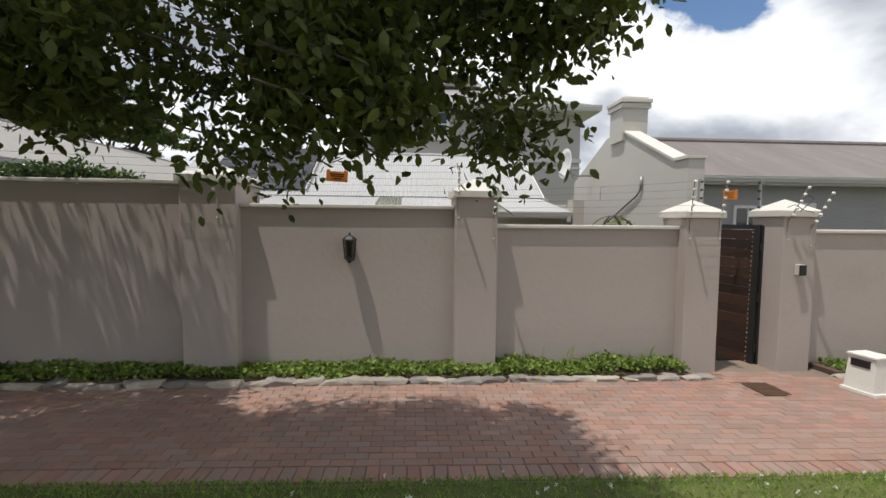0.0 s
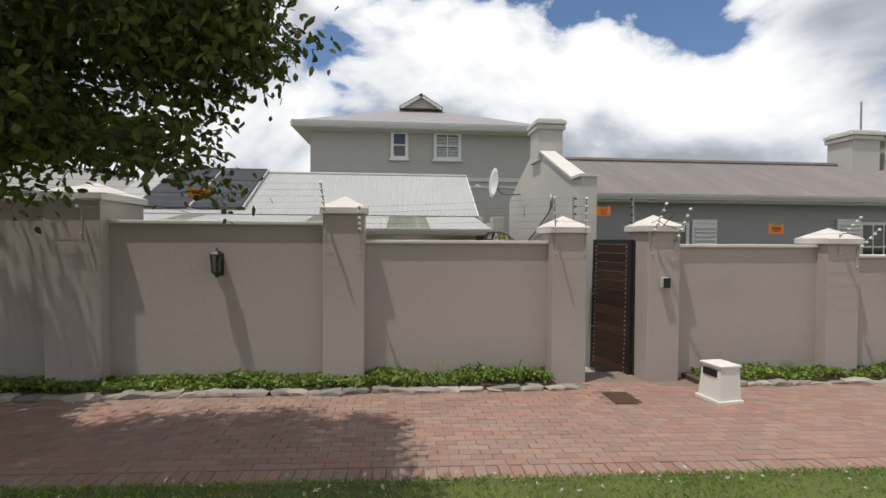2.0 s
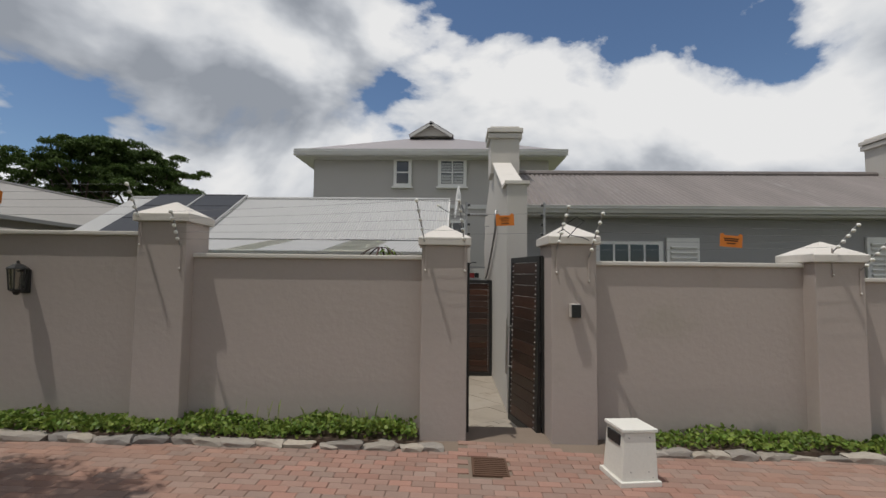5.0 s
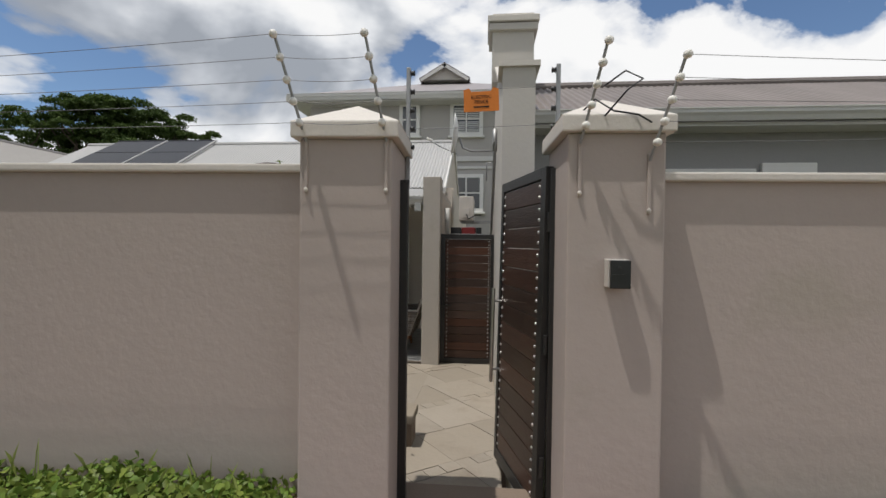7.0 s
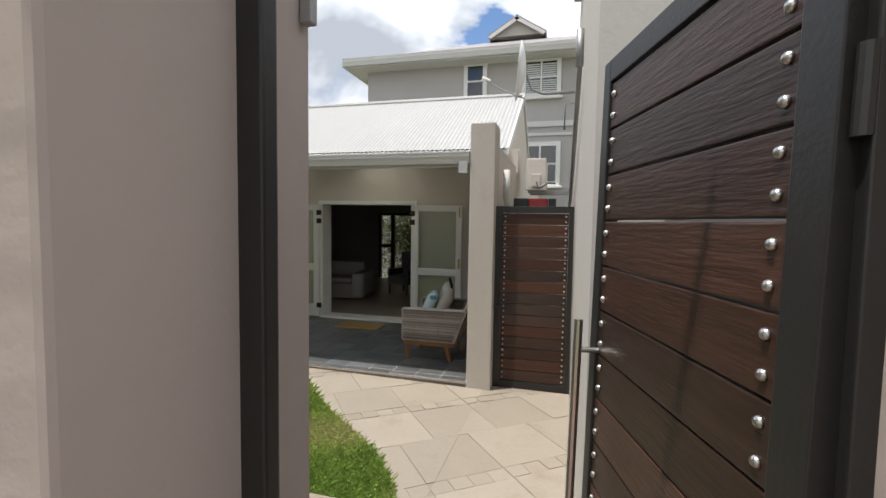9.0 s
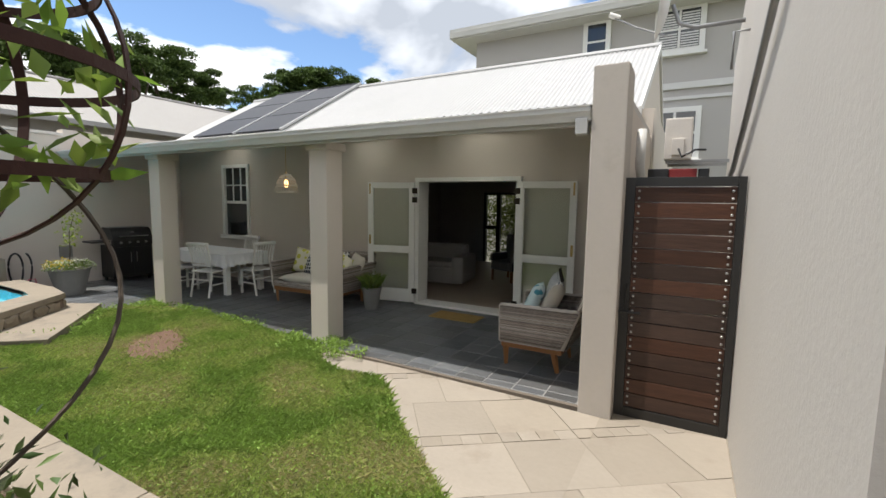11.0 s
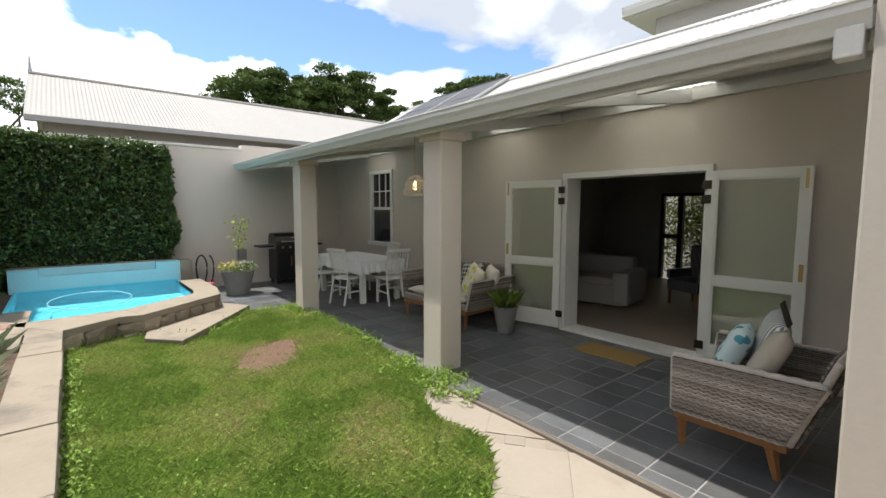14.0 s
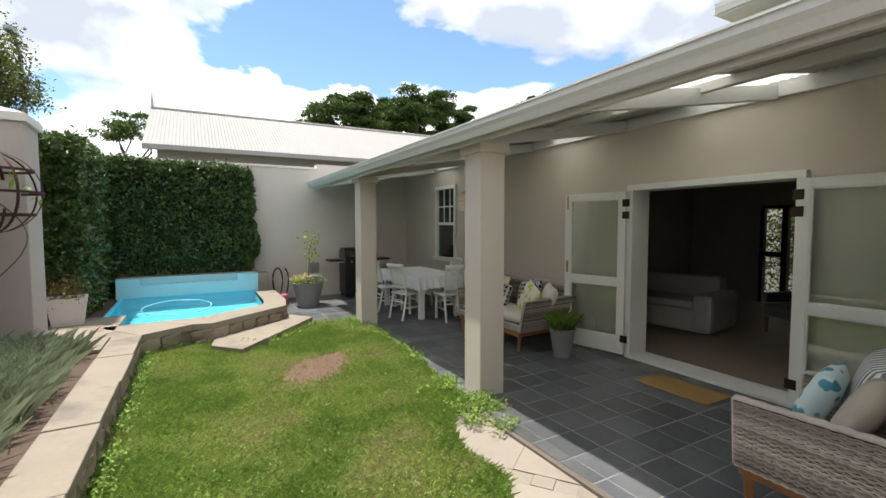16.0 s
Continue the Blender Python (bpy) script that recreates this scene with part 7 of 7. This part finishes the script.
# ---- pieces: slate tiles, flagstones, pavers ----
patio = structure("patio_base", prism([(4.53, 10.25), (4.53, 12.83), (-5.6, 12.83), (-5.6, 9.35), (-2.72, 9.55), (-2.62, 10.3), (-2.3, 10.5), (-1.6, 10.42), (0.2, 10.46), (1.6, 10.27)], -0.4, -0.004), GROUT, "grouted bed of the slate patio", "patio")
T = 0.305
tile_meshes = {}
for iy in range(12):
    for ix in range(36):
        x0 = 4.50 - (ix + 1) * T
        y1 = 12.82 - iy * T
        y0 = y1 - T
        x1 = x0 + T
        edge_y = float(np.interp(x0 + T / 2, [-2.6, -1.6, 0.2, 1.6, 4.5], [10.45, 10.42, 10.46, 10.27, 10.25]))
        if x0 < -5.6:
            continue
        if x0 < -2.75:
            lim = 9.4
        else:
            lim = edge_y
        if y1 - 0.025 < lim:
            continue
        y0 = max(y0, lim)
        key = round((y1 - y0) * 40)
        if key not in tile_meshes:
            d = y1 - y0 if key < 12 else T
            me_ = []
            for v in range(2):
                bm = box(-T / 2 + 0.0055, T / 2 - 0.0055, -d / 2 + 0.0055, d / 2 - 0.0055, -0.02, 0.0, 0.0)
                bmesh.ops.bevel(bm, geom=[e for e in bm.edges if all(q.co.z > -0.01 for q in e.verts)], offset=0.003, segments=1, affect="EDGES")
                me_.append(to_mesh("slate_tile", bm, SLATE))
            tile_meshes[key] = me_
        o = new("slate_tile", random.choice(tile_meshes[key]))
        o.parent = patio
        o.matrix_local = pose((x0 + x1) / 2, (y0 + y1) / 2, random.uniform(-0.001, 0.0015), random.uniform(-0.15, 0.15), random.uniform(-0.15, 0.15), 0)
NOSING = mat("patio_nosing", (0.15, 0.125, 0.10), 0.9, var=0.25, vscale=5, fine=40, bump=0.5)
eb = structure("patio_edge", prism([(4.53, 10.205), (4.53, 10.25), (1.6, 10.27), (0.2, 10.46), (0.2, 10.42), (1.6, 10.228)], -0.4, -0.008), NOSING, "rough stone nosing of the patio edge", "patio edge")

JOINT = mat("flag_joint", (0.25, 0.215, 0.17), 0.95, var=0.2, vscale=3, fine=60, bump=0.3)
path = structure("path_base", prism([(4.3, 6.1), (5.64, 6.14), (5.64, 10.36), (4.8, 10.36), (4.52, 10.18), (1.6, 10.30), (1.7, 9.2), (3.2, 7.46), (4.3, 7.46)], -0.4, lambda x, y: yard_z(x, y) - 0.006), JOINT, "joints of the flagstone path", "path")
PATH_POLY = [(4.74, 6.2), (5.63, 6.2), (5.63, 10.3), (4.8, 10.3), (4.52, 10.16), (1.62, 10.29), (1.62, 9.3), (3.0, 7.47), (4.74, 7.47)]


def clip_poly(poly, a, b):
    """The part of poly to the left of the line a to b."""
    out = []
    side = lambda p: (b[0] - a[0]) * (p[1] - a[1]) - (b[1] - a[1]) * (p[0] - a[0])
    for p, q in zip(poly, poly[1:] + poly[:1]):
        sp, sq = side(p), side(q)
        if sp >= 0:
            out.append(p)
        if sp * sq < 0:
            t = sp / (sp - sq)
            out.append((p[0] + (q[0] - p[0]) * t, p[1] + (q[1] - p[1]) * t))
    return out


def flag(poly, regions):
    for reg in regions:
        q = poly
        for a, b in zip(reg, reg[1:] + reg[:1]):
            q = clip_poly(q, a, b)
            if len(q) < 3:
                break
        if len(q) < 3:
            continue
        area = abs(sum(p[0] * r[1] - r[0] * p[1] for p, r in zip(q, q[1:] + q[:1]))) / 2
        if area < 0.004:
            continue
        dz = random.uniform(-0.003, 0.003)
        bm = prism(q, lambda x, y: yard_z(x, y) - 0.05, lambda x, y: yard_z(x, y) + dz)
        bmesh.ops.remove_doubles(bm, verts=bm.verts, dist=0.002)
        part("flagstone", bm, FLAG, path)


REGIONS = [[(4.72, 6.2), (5.63, 6.2), (5.63, 10.3), (4.72, 10.12)], [(3.0, 7.47), (4.72, 7.47), (4.72, 10.15), (1.62, 10.28), (1.62, 9.3)]]
A45 = radians(38)
ca, sa = math.cos(A45), math.sin(A45)
U, Sm, Gp = 0.60, 0.14, 0.006


def turned(x, y):
    return (3.6 + ca * x - sa * y, 8.6 + sa * x + ca * y)


def slab(x0, x1, y0, y1):
    cx_, cy_ = turned((x0 + x1) / 2, (y0 + y1) / 2)
    if 1.0 < cx_ < 6.4 and 5.6 < cy_ < 11.0:
        j = 0.004
        flag([turned(x + random.uniform(-j, j) * 0, y) for x, y in ((x0, y0), (x1 - Gp, y0), (x1 - Gp, y1 - Gp), (x0, y1 - Gp))], REGIONS)


y0 = -5.0
for r in range(17):
    small = r % 3 == 2
    hgt = Sm if small else U
    off = 0.0 if r % 2 else U / 2
    for i in range(-9, 10):
        x0 = i * U + off
        if small:
            for k in range(4):
                slab(x0 + k * U / 4, x0 + (k + 1) * U / 4, y0, y0 + hgt)
        else:
            slab(x0, x0 + U, y0, y0 + hgt)
    y0 += hgt

lane = bpy.data.objects["road"]
BL, BW = 0.2, 0.1


def paver_mesh(l, w):
    bm = box(-l / 2 + 0.002, l / 2 - 0.002, -w / 2 + 0.002, w / 2 - 0.002, -0.03, 0.0)
    bmesh.ops.bevel(bm, geom=[e for e in bm.edges if all(q.co.z > -0.01 for q in e.verts)], offset=0.004, segments=1, affect="EDGES")
    return bm


single = to_mesh("paver", paver_mesh(BL, BW), BRICK)
soldier = to_mesh("edge_paver", paver_mesh(0.105, 0.22), BRICK)
proto = paver_mesh(BL, BW)
pv = np.array([v.co[:] for v in proto.verts])
proto.verts.index_update()
pf = [[v.index for v in f_.verts] for f_ in proto.faces]
proto.free()
far_v, far_f = [], []
count = 0
row = 0
y = 3.435 + BW / 2
while y < 5.75:
    x = -9.0 + (row % 2) * BL / 2
    while x < 16:
        wall_y = 5.62 + 0.0437 * x - 0.40
        if 5.0 < x < 6.0:
            wall_y += 0.3
        if y < wall_y + 0.02:
            z = road_z(x) + random.uniform(-0.002, 0.002)
            if 3.0 < x < 7.4 and y > 4.0 and count < 300 and not (4.95 < x < 5.45 and 4.85 < y < 5.33):
                o = new("paver", single)
                o.parent = lane
                o.matrix_local = pose(x, y, z, random.uniform(-0.5, 0.5), 1.15, random.uniform(-0.6, 0.6))
                count += 1
            elif not (5.0 < x < 5.4 and 4.88 < y < 5.3):
                o_ = len(far_v) * len(pv)
                far_v.append(pv * [1, 1, 1] + [x, y, 0] + np.stack([np.zeros(len(pv)), np.zeros(len(pv)), np.full(len(pv), z) - 0.02 * pv[:, 0]], 1))
                far_f += [[i + o_ for i in f_] for f_ in pf]
        x += BL
    y += BW
    row += 1
me = bpy.data.meshes.new("lane_pavers")
me.from_pydata(np.concatenate(far_v).tolist(), [], far_f)
me.materials.append(BRICK_FAR)
o = new("lane_pavers", me)
o.parent = lane
tagged(o, "red and grey brick pavers of the lane", kind="stuff")
x = -7.0
while x < 12:
    o = new("edge_paver", soldier)
    o.parent = lane
    o.matrix_local = pose(x, 3.315, road_z(x) + random.uniform(-0.002, 0.004), random.uniform(-0.6, 0.6), 1.15, random.uniform(-1.5, 1.5))
    x += 0.108
